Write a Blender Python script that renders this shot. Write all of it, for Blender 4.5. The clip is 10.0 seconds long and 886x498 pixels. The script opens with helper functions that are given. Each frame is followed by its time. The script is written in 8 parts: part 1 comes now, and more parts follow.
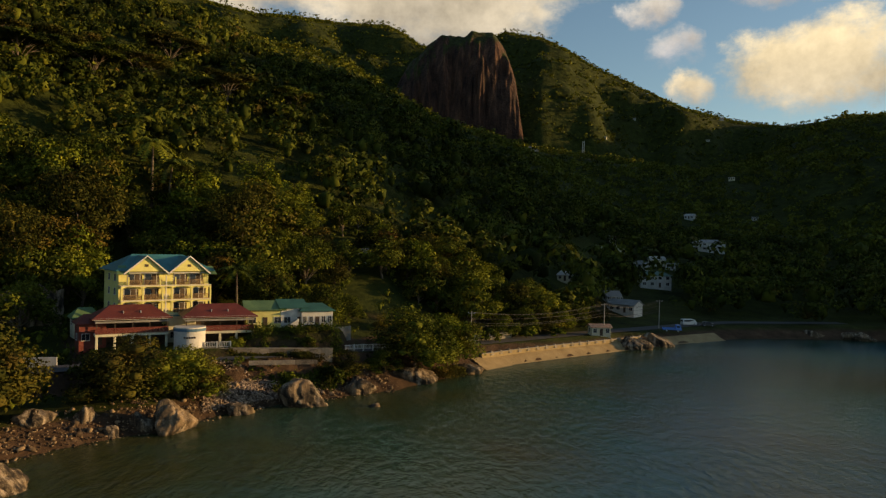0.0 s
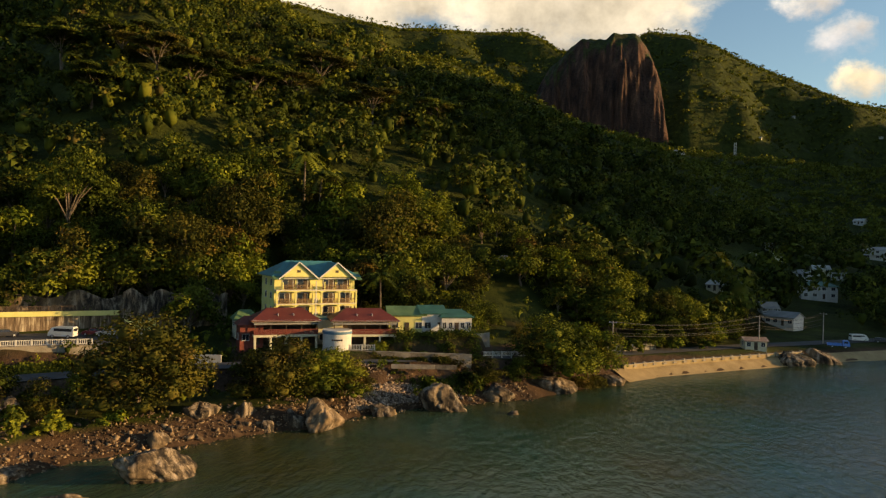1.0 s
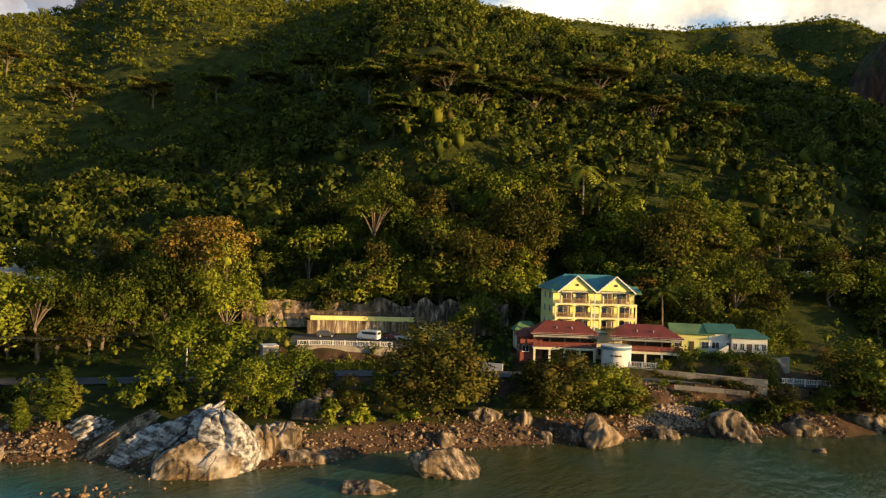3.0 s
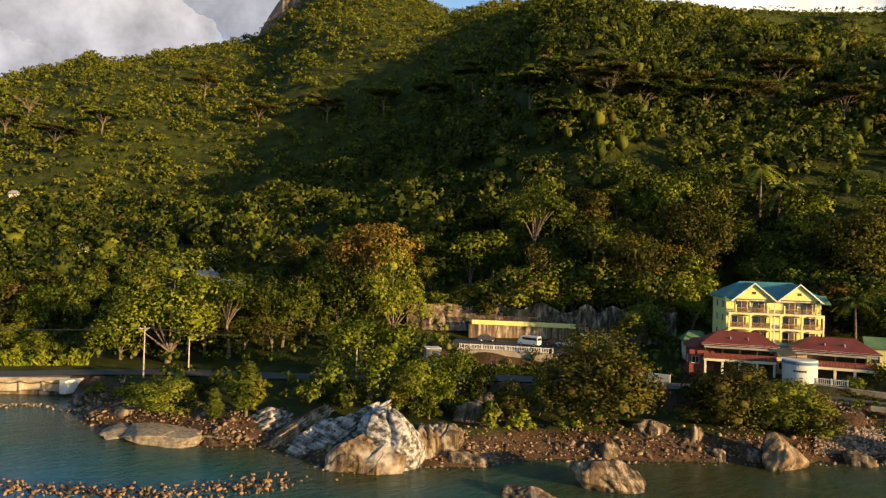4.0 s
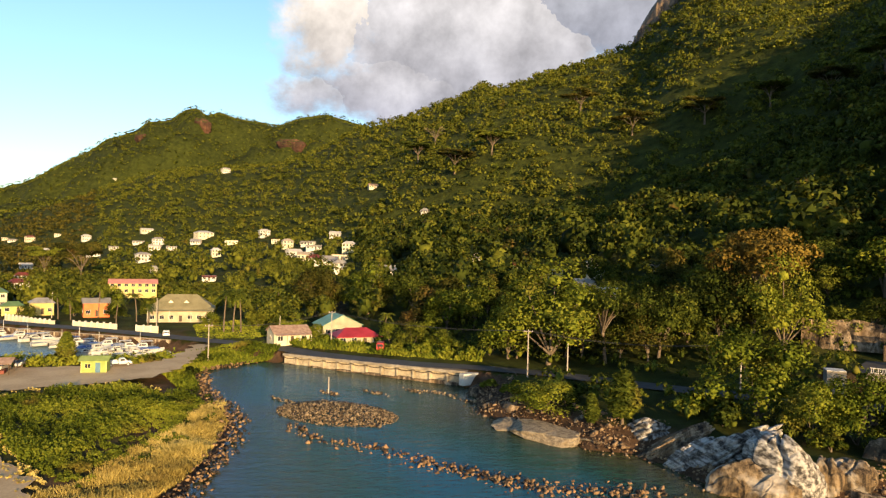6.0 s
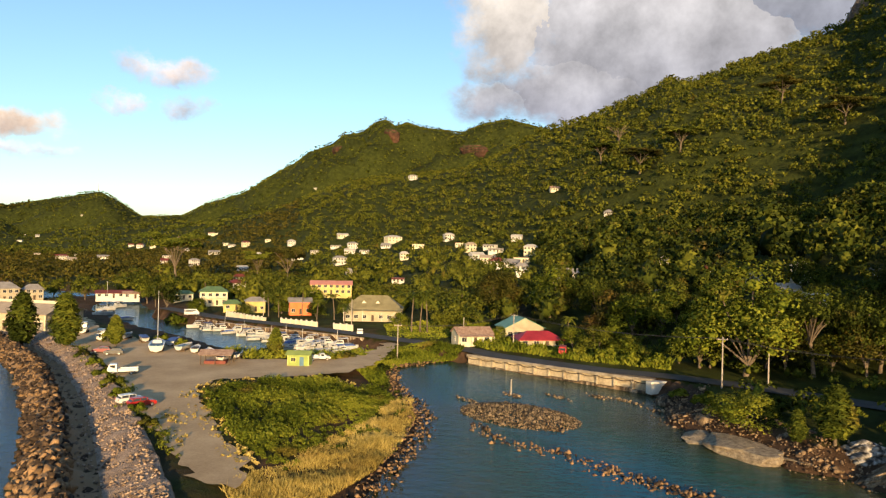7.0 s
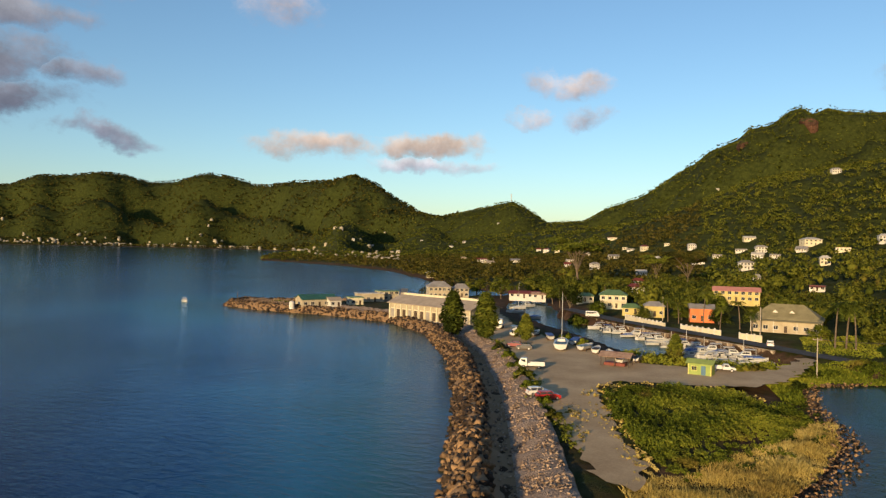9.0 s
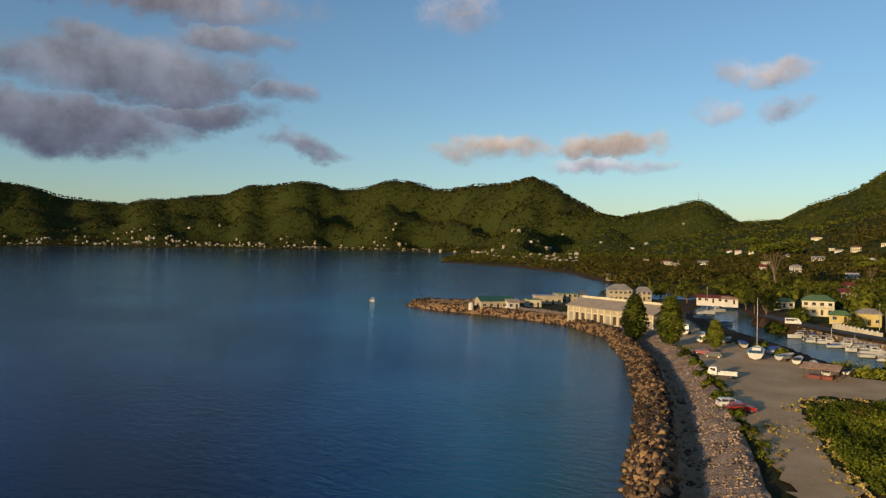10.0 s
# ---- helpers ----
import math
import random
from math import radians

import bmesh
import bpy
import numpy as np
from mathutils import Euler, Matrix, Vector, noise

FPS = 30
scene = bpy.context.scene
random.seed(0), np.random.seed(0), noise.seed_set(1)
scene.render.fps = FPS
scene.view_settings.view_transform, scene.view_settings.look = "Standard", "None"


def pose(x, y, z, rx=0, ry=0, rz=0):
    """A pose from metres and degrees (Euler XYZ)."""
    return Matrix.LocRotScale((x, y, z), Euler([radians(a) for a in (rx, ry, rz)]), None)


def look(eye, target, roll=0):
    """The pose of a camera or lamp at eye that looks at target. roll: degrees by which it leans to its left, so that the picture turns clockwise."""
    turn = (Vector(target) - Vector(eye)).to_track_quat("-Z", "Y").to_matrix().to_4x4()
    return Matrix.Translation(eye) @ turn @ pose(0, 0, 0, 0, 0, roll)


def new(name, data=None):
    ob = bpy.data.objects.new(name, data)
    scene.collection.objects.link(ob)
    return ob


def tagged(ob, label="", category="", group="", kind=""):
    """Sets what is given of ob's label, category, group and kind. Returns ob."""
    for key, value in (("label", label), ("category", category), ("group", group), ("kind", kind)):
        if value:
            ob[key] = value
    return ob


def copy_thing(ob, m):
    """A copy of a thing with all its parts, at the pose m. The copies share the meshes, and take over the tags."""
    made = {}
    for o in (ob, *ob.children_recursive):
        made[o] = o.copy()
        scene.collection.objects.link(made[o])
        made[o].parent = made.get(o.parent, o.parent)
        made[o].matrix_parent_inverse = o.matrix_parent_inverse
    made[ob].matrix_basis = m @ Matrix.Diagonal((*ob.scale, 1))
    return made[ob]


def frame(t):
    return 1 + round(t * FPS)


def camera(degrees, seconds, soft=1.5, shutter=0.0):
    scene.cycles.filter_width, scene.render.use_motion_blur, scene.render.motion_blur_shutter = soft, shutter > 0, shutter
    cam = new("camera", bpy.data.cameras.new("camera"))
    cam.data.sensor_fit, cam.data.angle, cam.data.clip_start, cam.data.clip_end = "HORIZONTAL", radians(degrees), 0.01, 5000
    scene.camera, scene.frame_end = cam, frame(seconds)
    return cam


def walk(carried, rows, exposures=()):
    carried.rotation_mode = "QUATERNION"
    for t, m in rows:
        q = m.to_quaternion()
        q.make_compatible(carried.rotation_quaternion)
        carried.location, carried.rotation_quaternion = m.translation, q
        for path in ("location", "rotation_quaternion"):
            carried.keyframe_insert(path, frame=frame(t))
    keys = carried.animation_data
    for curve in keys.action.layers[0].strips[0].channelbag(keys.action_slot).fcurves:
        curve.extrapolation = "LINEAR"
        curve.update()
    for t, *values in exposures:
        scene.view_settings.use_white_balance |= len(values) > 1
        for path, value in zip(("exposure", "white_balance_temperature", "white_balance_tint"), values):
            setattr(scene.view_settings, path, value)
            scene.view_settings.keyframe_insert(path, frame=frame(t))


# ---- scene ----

cam = camera(64.98, 10.0, 1.3)
HEIGHT = 28.0  # the drone hovers and turns on the spot
TURN = [(0, 0.00, -0.35, -1.44), (0.5, 5.76, -0.21, -1.48), (1, 11.39, -0.04, -1.50), (1.5, 16.97, 0.10, -1.57), (2, 22.38, 0.25, -1.67), (3.5, 40.40, 0.50, -1.69), (4, 47.19, 0.50, -1.75), (4.5, 54.37, 0.49, -1.69), (5, 61.65, 0.50, -1.65), (5.5, 69.77, 0.40, -1.63), (7, 92.25, 0.17, -1.35), (7.5, 100.62, 0.08, -1.32), (8, 108.76, -0.03, -1.36), (8.5, 116.55, -0.11, -1.28), (9, 124.23, -0.20, -1.14), (9.5, 131.54, -0.25, -1.00), (10, 138.79, -0.27, -0.82)]
EXPOSURE = [(0.0, 0.3, 8000, 10), (1.0, 0.76, 8200, 10), (2.0, 0.98, 8000, 10), (3.5, 1.25, 7400, 10), (4.5, 1.2, 7200, 10), (5.5, 1.25, 7100, 10), (7.0, 1.0, 7000, 10), (8.0, 0.68, 6900, 10), (9.0, 0.5, 6600, 10), (10.0, 0.15, 6500, 10)]
walk(cam, [(t, pose(0, 0, HEIGHT, 90 + pitch, roll, yaw)) for t, yaw, pitch, roll in TURN], EXPOSURE)

# ---- light ----
SUN_YAW, SUN_EL = -82.0, 8.0  # low evening sun, over the camera's right shoulder at the start


def to_sun():
    a, e = radians(SUN_YAW), radians(SUN_EL)
    return Vector((-math.sin(a) * math.cos(e), math.cos(a) * math.cos(e), math.sin(e)))


sun_data = bpy.data.lights.new("sun", "SUN")
sun_data.energy, sun_data.angle, sun_data.color = 5.0, radians(0.6), (1.0, 0.70, 0.36)
sun = new("sun", sun_data)
sun.matrix_world = look(to_sun() * 100, (0, 0, 0))

world = bpy.data.worlds.new("evening_sky")
scene.world = world
world.use_nodes = True


class Net:
    """A short way to write node trees: net.add(type, settings, inputs) gives the node's first output."""

    def __init__(self, tree):
        self.tree = tree
        tree.nodes.clear()

    def node(self, kind, props=None, **ins):
        n = self.tree.nodes.new(kind)
        p = props or {}
        if "operation" in p:
            n.operation = p["operation"]
        if "use_clamp" in p:
            n.use_clamp = p["use_clamp"]
        if "data_type" in p:
            n.data_type, n.blend_type = p["data_type"], p["blend_type"]
        if "interpolation_type" in p:
            n.interpolation_type = p["interpolation_type"]
        if "attribute_name" in p:
            n.attribute_name = p["attribute_name"]
        for k, v in ins.items():
            key = int(k[1:]) if k[0] == "i" and k[1:].isdigit() else k.replace("_", " ")
            self.put(n.inputs[key], v)
        return n

    def put(self, socket, v):
        if isinstance(v, bpy.types.NodeSocket):
            self.tree.links.new(v, socket)
        else:
            socket.default_value = v

    def math(self, op, a, b=0.0, clamp=False):
        return self.node("ShaderNodeMath", {"operation": op, "use_clamp": clamp}, i0=a, i1=b).outputs[0]

    def noise(self, vec, scale, detail=4.0, rough=0.55, distort=0.0):
        return self.node("ShaderNodeTexNoise", None, Vector=vec, Scale=scale, Detail=detail, Roughness=rough, Distortion=distort).outputs["Fac"]

    def ramp(self, fac, stops, mode="LINEAR"):
        n = self.node("ShaderNodeValToRGB", None, Fac=fac)
        n.color_ramp.interpolation = mode
        while len(n.color_ramp.elements) < len(stops):
            n.color_ramp.elements.new(1.0)
        for e, (p, c) in zip(n.color_ramp.elements, stops):
            e.position, e.color = p, (*c, 1.0) if len(c) == 3 else c
        return n.outputs["Color"]

    def mix(self, fac, a, b, blend="MIX"):
        n = self.node("ShaderNodeMix", {"data_type": "RGBA", "blend_type": blend})
        self.put(n.inputs[0], fac), self.put(n.inputs[6], a), self.put(n.inputs[7], b)
        return n.outputs[2]


def rgb(r, g, b):
    return (r, g, b, 1.0)


net = Net(world.node_tree)
sky = net.node("ShaderNodeTexSky")
sky.sky_type, sky.sun_disc, sky.sun_elevation, sky.sun_rotation = "NISHITA", False, radians(SUN_EL), radians(-SUN_YAW)
sky.air_density, sky.dust_density, sky.ozone_density = 1.0, 0.5, 2.8
way = net.node("ShaderNodeTexCoord").outputs["Generated"]
# banks of cloud: (yaw, elevation, half width, half height, body, colour of the lit body)
CLOUDS = [
    (3, 21.5, 18, 7.5, 1.3, (1.0, .90, .70)), (-28, 13.5, 8, 4, 1.2, (1.0, .88, .64)), (20, 19.5, 16, 3.5, 1.2, (.95, .86, .68)),
    (-28, 20.5, 9, 3.0, 1.0, (.92, .86, .78)), (-16, 18.0, 2.6, 1.5, .8, (.85, .83, .8)), (-19.5, 12.5, 2.4, 1.9, .95, (1.0, .88, .66)), (-18.5, 15.5, 2.5, 1.6, .6, (.75, .75, .78)),
    (76, 17.0, 14, 9.5, 1.5, (.46, .455, .48)), (62, 22, 16, 9, 1.5, (.38, .39, .43)), (87, 18.0, 6, 7, 1.1, (.62, .57, .52)), (80, 13.0, 11, 4.5, 1.35, (.42, .42, .46)), (88, 11.6, 6, 2.4, .9, (.44, .45, .5)),
    (114.5, 12.8, 4.0, 1.7, .8, (.70, .60, .56)), (113, 10.4, 3.0, 1.2, .7, (.60, .56, .58)), (118, 10, 2.4, .9, .65, (.64, .57, .56)),
    (126, 8.0, 6, 1.3, .9, (.76, .60, .49)), (135.5, 7.6, 6.5, 1.5, .9, (.72, .57, .47)), (126, 6.4, 7, .8, .8, (.74, .72, .76)),
    (138, 18.5, 4, 3, .5, (.66, .58, .58)), (162, 12.6, 12, 3.2, 1.25, (.28, .30, .36)), (158, 9.6, 8, 1.6, 1.05, (.25, .27, .34)), (156, 15.6, 6, 1.5, .95, (.33, .34, .39)),
    (168, 8.4, 13, 2.6, 1.2, (.25, .27, .34)), (151.5, 11.4, 3.4, 1.3, .8, (.32, .34, .41)), (162, 18, 15, 2.0, 1.0, (.38, .37, .41)),
    (150, 7.6, 5, .9, .8, (.30, .32, .39)),
]
wobble = net.node("ShaderNodeTexNoise", None, Vector=way, Scale=7.0, Detail=10.0, Roughness=0.62)
warped = net.node("ShaderNodeVectorMath", {"operation": "MULTIPLY_ADD"}, i0=wobble.outputs["Color"], i1=(.16, .16, .09), i2=way).outputs[0]
turned = net.node("ShaderNodeVectorMath", {"operation": "SUBTRACT"}, i0=warped, i1=(.08, .08, 0)).outputs[0]
split = net.node("ShaderNodeSeparateXYZ", None, Vector=turned)
flat = net.math("SQRT", net.math("ADD", net.math("MULTIPLY", split.outputs[0], split.outputs[0]), net.math("MULTIPLY", split.outputs[1], split.outputs[1])))
yaw_of = net.math("ARCTAN2", net.math("MULTIPLY", split.outputs[0], -1.0), split.outputs[1])
el_of = net.math("ARCTAN2", split.outputs[2], flat)
cover, hue = None, None
for cy, ce, w, h, body, tone in CLOUDS:
    dx = net.math("DIVIDE", net.math("SUBTRACT", yaw_of, radians(cy)), radians(w))
    dy = net.math("DIVIDE", net.math("SUBTRACT", el_of, radians(ce + 2.6)), radians(h))
    d = net.math("ADD", net.math("MULTIPLY", dx, dx), net.math("MULTIPLY", dy, dy))
    lobe = net.math("MULTIPLY", net.math("SUBTRACT", 1.0, d, clamp=True), body)
    lit = net.node("ShaderNodeMapRange", None, Value=dy, i1=-0.9, i2=0.5).outputs[0]
    colour = net.mix(lit, (tone[0] * .50, tone[1] * .54, tone[2] * .66, 1), (*tone, 1))
    if cover is None:
        cover, hue = lobe, colour
    else:
        hue = net.mix(net.math("GREATER_THAN", lobe, cover), hue, colour)
        cover = net.math("MAXIMUM", cover, lobe)
fluff = net.noise(net.node("ShaderNodeMapping", None, Vector=way, Scale=(1, 1, 1.7)).outputs[0], 15.0, 11.0, 0.66)
puff = net.math("ADD", cover, net.math("MULTIPLY", net.math("SUBTRACT", fluff, 0.5), 1.6))
alpha = net.node("ShaderNodeMapRange", {"interpolation_type": "SMOOTHSTEP"}, Value=puff, i1=0.10, i2=0.95).outputs[0]
alpha = net.math("MULTIPLY", alpha, net.math("GREATER_THAN", cover, 0.001))
billow = net.noise(way, 14.0, 7.0, 0.6)
cloud_light = net.node("ShaderNodeMapRange", None, Value=billow, i1=0.3, i2=0.7, i3=0.6, i4=1.2).outputs[0]
cloud = net.mix(1.0, hue, cloud_light, "MULTIPLY")
SKY_GAIN = 0.15
cloudy = net.node("ShaderNodeBackground", None, Color=cloud, Strength=0.85)
clear = net.node("ShaderNodeBackground", None, Color=sky.outputs[0], Strength=SKY_GAIN)
both = net.node("ShaderNodeMixShader", None, i0=alpha, i1=clear.outputs[0], i2=cloudy.outputs[0])
net.node("ShaderNodeOutputWorld", None, Surface=both.outputs[0])

# ---- materials ----
def material(name, build):
    m = bpy.data.materials.new(name)
    m.use_nodes = True
    n = Net(m.node_tree)
    out = n.node("ShaderNodeOutputMaterial")
    surf, = (build(n),)
    m.node_tree.links.new(surf, out.inputs["Surface"])
    return m


def coords(n, kind="Object"):
    return n.node("ShaderNodeTexCoord").outputs[kind]


def place(n):
    return n.node("ShaderNodeNewGeometry").outputs["Position"]


def principled(n, colour, rough=0.7, metal=0.0, bump=None, strength=0.3, distance=0.05, spec=0.4):
    p = n.node("ShaderNodeBsdfPrincipled", None, Base_Color=colour, Roughness=rough, Metallic=metal)
    p.inputs["Specular IOR Level"].default_value = spec
    if bump is not None:
        b = n.node("ShaderNodeBump", None, Strength=strength, Distance=distance, Height=bump)
        n.tree.links.new(b.outputs[0], p.inputs["Normal"])
    return p.outputs[0]


def mottled(name, dark, light, scale=1.0, rough=0.8, metal=0.0, strength=0.3, distance=0.05, fine=9.0, island=0.0, spec=0.3, solo=0.0):
    """A surface with stains at one scale and grain at another; island: how far each joined piece varies; solo: each object."""
    def build(n):
        p = place(n)
        big, small = n.noise(p, scale, 5.0), n.noise(p, scale * fine, 6.0, 0.65)
        f = n.math("ADD", n.math("MULTIPLY", big, 0.6), n.math("MULTIPLY", small, 0.4))
        if island:
            r = n.node("ShaderNodeNewGeometry").outputs["Random Per Island"]
            f = n.math("ADD", f, n.math("MULTIPLY", n.math("SUBTRACT", r, 0.5), island))
        if solo:
            r = n.node("ShaderNodeObjectInfo").outputs["Random"]
            f = n.math("ADD", f, n.math("MULTIPLY", n.math("SUBTRACT", r, 0.5), solo))
        c = n.ramp(f, [(0.32, dark), (0.68, light)])
        return principled(n, c, rough, metal, small, strength, distance, spec)
    return material(name, build)


def leafy(name, dark, mid, light, warm=(.16, .10, .03), trans=0.16):
    """Leaves: tone varies tree by tree, clump by clump, with some browned ones; light passes through."""
    def build(n):
        p = place(n)
        tree = n.noise(p, 0.085, 2.0)
        piece = n.node("ShaderNodeNewGeometry").outputs["Random Per Island"]
        solo = n.node("ShaderNodeObjectInfo").outputs["Random"]
        f = n.math("ADD", n.math("MULTIPLY", tree, 0.95), n.math("MULTIPLY", piece, 0.26))
        f = n.math("ADD", f, n.math("MULTIPLY", n.math("SUBTRACT", solo, 0.5), 0.22))
        c = n.ramp(f, [(0.38, dark), (0.58, mid), (0.80, light)])
        brown = n.node("ShaderNodeMapRange", None, Value=n.noise(p, 0.11, 3.0), i1=0.60, i2=0.72).outputs[0]
        c = n.mix(n.math("MULTIPLY", brown, 0.55), c, (*warm, 1))
        d = n.node("ShaderNodeBsdfPrincipled", None, Base_Color=c, Roughness=0.75)
        d.inputs["Specular IOR Level"].default_value = 0.06
        t = n.node("ShaderNodeBsdfTranslucent", None, Color=n.mix(1.0, c, (1.1, 1.15, .5, 1), "MULTIPLY"))
        return n.node("ShaderNodeMixShader", None, i0=trans, i1=d.outputs[0], i2=t.outputs[0]).outputs[0]
    return material(name, build)


def ground_build(n):
    p = place(n)
    z = n.node("ShaderNodeSeparateXYZ", None, Vector=p).outputs[2]
    soil = n.ramp(n.noise(p, 0.25, 8.0, 0.65), [(0.3, (.030, .018, .011)), (0.6, (.090, .053, .031)), (0.8, (.16, .108, .066))])
    green = n.ramp(n.noise(p, 0.12, 8.0, 0.7), [(0.3, (.010, .015, .003)), (0.6, (.040, .049, .009)), (0.8, (.10, .10, .022))])
    up = n.node("ShaderNodeMapRange", None, Value=n.math("ADD", z, n.math("MULTIPLY", n.noise(p, 0.15, 5.0), 5.0)), i1=3.4, i2=5.2).outputs[0]
    tilt = n.node("ShaderNodeSeparateXYZ", None, Vector=n.node("ShaderNodeNewGeometry").outputs["Normal"]).outputs[2]
    steep = n.node("ShaderNodeMapRange", None, Value=tilt, i1=0.97, i2=0.93).outputs[0]
    low = n.node("ShaderNodeMapRange", None, Value=z, i1=11.0, i2=7.0).outputs[0]
    c = n.mix(n.math("MULTIPLY", steep, low), n.mix(up, soil, green), soil)
    high = n.node("ShaderNodeMapRange", None, Value=z, i1=25.0, i2=60.0, i3=0.0, i4=16.0).outputs[0]
    lumps = n.math("ADD", n.math("MULTIPLY", n.noise(p, .045, 7.0, .62), high), n.noise(p, 1.2, 8.0, 0.7))
    return principled(n, c, 0.95, 0, lumps, 0.9, 0.4, 0.1)


def water_build(n):
    p = place(n)
    shore = n.node("ShaderNodeAttribute", {"attribute_name": "shore"}).outputs["Fac"]
    s = n.math("ADD", shore, n.math("MULTIPLY", n.math("SUBTRACT", n.noise(p, 0.03, 5.0), 0.5), 0.55))
    c = n.ramp(s, [(0.0, (.0005, .004, .018)), (0.3, (.0013, .024, .082)), (0.58, (.007, .092, .150)), (0.8, (.013, .070, .052)), (1.0, (.050, .050, .016))])
    stretch = n.node("ShaderNodeMapping", None, Vector=p, Rotation=(0, 0, radians(25)), Scale=(1.0, 0.45, 1.0)).outputs[0]
    calm = n.node("ShaderNodeMapRange", None, Value=n.noise(p, 0.012, 3.0), i1=.35, i2=.65, i3=.45, i4=1.0).outputs[0]
    waves = n.math("ADD", n.noise(stretch, .8, 5.0, 0.62, 0.3), n.math("MULTIPLY", n.noise(stretch, 0.16, 2.0), .35))
    b = n.node("ShaderNodeBump", None, Strength=calm, Distance=0.24, Height=waves).outputs[0]
    body = n.node("ShaderNodeBsdfDiffuse", None, Color=c, Normal=b)
    gloss = n.node("ShaderNodeBsdfGlossy", None, Color=(.58, .76, 1.0, 1), Roughness=0.10, Normal=b)
    f = n.node("ShaderNodeFresnel", None, IOR=1.33, Normal=b).outputs[0]
    return n.node("ShaderNodeMixShader", None, i0=n.math("MULTIPLY", f, 0.88), i1=body.outputs[0], i2=gloss.outputs[0]).outputs[0]


ground_mat = material("soil_and_undergrowth", ground_build)
water_mat = material("sea_water", water_build)
leaf_mat = leafy("broadleaf", (.014, .022, .004), (.056, .074, .011), (.145, .155, .020))
leaf_dark = leafy("dark_leaf", (.014, .017, .004), (.044, .047, .009), (.11, .092, .018), (.15, .08, .03))
leaf_bright = leafy("bright_leaf", (.034, .050, .006), (.105, .132, .014), (.21, .22, .028))
leaf_far = leafy("far_forest", (.013, .020, .004), (.050, .065, .010), (.13, .135, .018))
leaf_rust = leafy("browned_leaf", (.042, .028, .007), (.115, .080, .017), (.21, .145, .03), (.19, .10, .025))
bark_mat = mottled("bark", (.05, .035, .022), (.19, .15, .11), 1.5, 0.95, strength=0.6)
pale_bark = mottled("pale_bark", (.07, .05, .035), (.19, .15, .11), 1.2, 0.9)


def boulder_build(n):
    p = place(n)
    streak = n.noise(n.node("ShaderNodeMapping", None, Vector=p, Scale=(.9, .9, .12)).outputs[0], 1.0, 6.0, .6)
    grain = n.noise(p, 5.0, 7.0, .7)
    patch = n.noise(p, .22, 4.0)
    c = n.ramp(n.math("ADD", n.math("MULTIPLY", streak, .7), n.math("MULTIPLY", grain, .3)), [(.44, (.015, .012, .010)), (.51, (.085, .062, .040)), (.63, (.34, .27, .20))])
    c = n.mix(n.node("ShaderNodeMapRange", None, Value=patch, i1=.45, i2=.65).outputs[0], c, n.mix(.5, c, (.30, .20, .11, 1)))
    return principled(n, c, .85, 0, n.math("ADD", streak, grain), .6, .15, .25)


boulder_mat = material("weathered_granite", boulder_build)


def pale_build(n):
    p = place(n)
    streak = n.noise(n.node("ShaderNodeMapping", None, Vector=p, Rotation=(0, radians(35), radians(50)), Scale=(.14, 1.5, 1.5)).outputs[0], 1.0, 7.0, .65)
    c = n.ramp(streak, [(.39, (.028, .026, .025)), (.47, (.13, .12, .11)), (.59, (.38, .36, .34))])
    return principled(n, c, .85, 0, streak, .8, .25, .25)


pale_granite = material("pale_granite", pale_build)


def streaked_build(n):
    p = place(n)
    down = n.noise(n.node("ShaderNodeMapping", None, Vector=p, Scale=(1.3, 1.3, .09)).outputs[0], 1.0, 6.0, .6)
    grain = n.noise(p, 6.0, 7.0, .7)
    patch = n.noise(p, .35, 4.0)
    c = n.ramp(n.math("ADD", n.math("MULTIPLY", down, .75), n.math("MULTIPLY", grain, .25)), [(.42, (.025, .018, .012)), (.52, (.12, .082, .045)), (.68, (.29, .215, .13))])
    c = n.mix(n.node("ShaderNodeMapRange", None, Value=patch, i1=.5, i2=.66).outputs[0], c, (.34, .30, .25, 1))
    return principled(n, c, .85, 0, n.math("ADD", down, grain), .5, .12, .25)


boulder_pale = material("golden_granite", streaked_build)
rubble_mat = mottled("rubble_stone", (.028, .018, .012), (.25, .155, .08), .35, .9, strength=.5, distance=.05, fine=8, island=.55, solo=.5)
pink_stone = mottled("pink_gravel", (.12, .083, .06), (.38, .28, .205), .5, .9, strength=.9, distance=.25, fine=6, island=.5)
sand_mat = mottled("sand", (.20, .135, .06), (.38, .275, .14), .3, .95, fine=20)
gravel_mat = mottled("gravel_track", (.34, .225, .115), (.60, .435, .25), .12, .95, fine=25, distance=.02)
grass_gold = leafy("dry_grass", (.17, .125, .035), (.36, .28, .085), (.52, .42, .16), (.36, .25, .08))
white_paint = mottled("white_wall", (.40, .385, .35), (.60, .58, .54), .5, .8, strength=.1)
granite = mottled("granite", (.07, .055, .042), (.30, .25, .19), 0.5, 0.85, strength=0.7, distance=0.12, fine=7, solo=0.25)


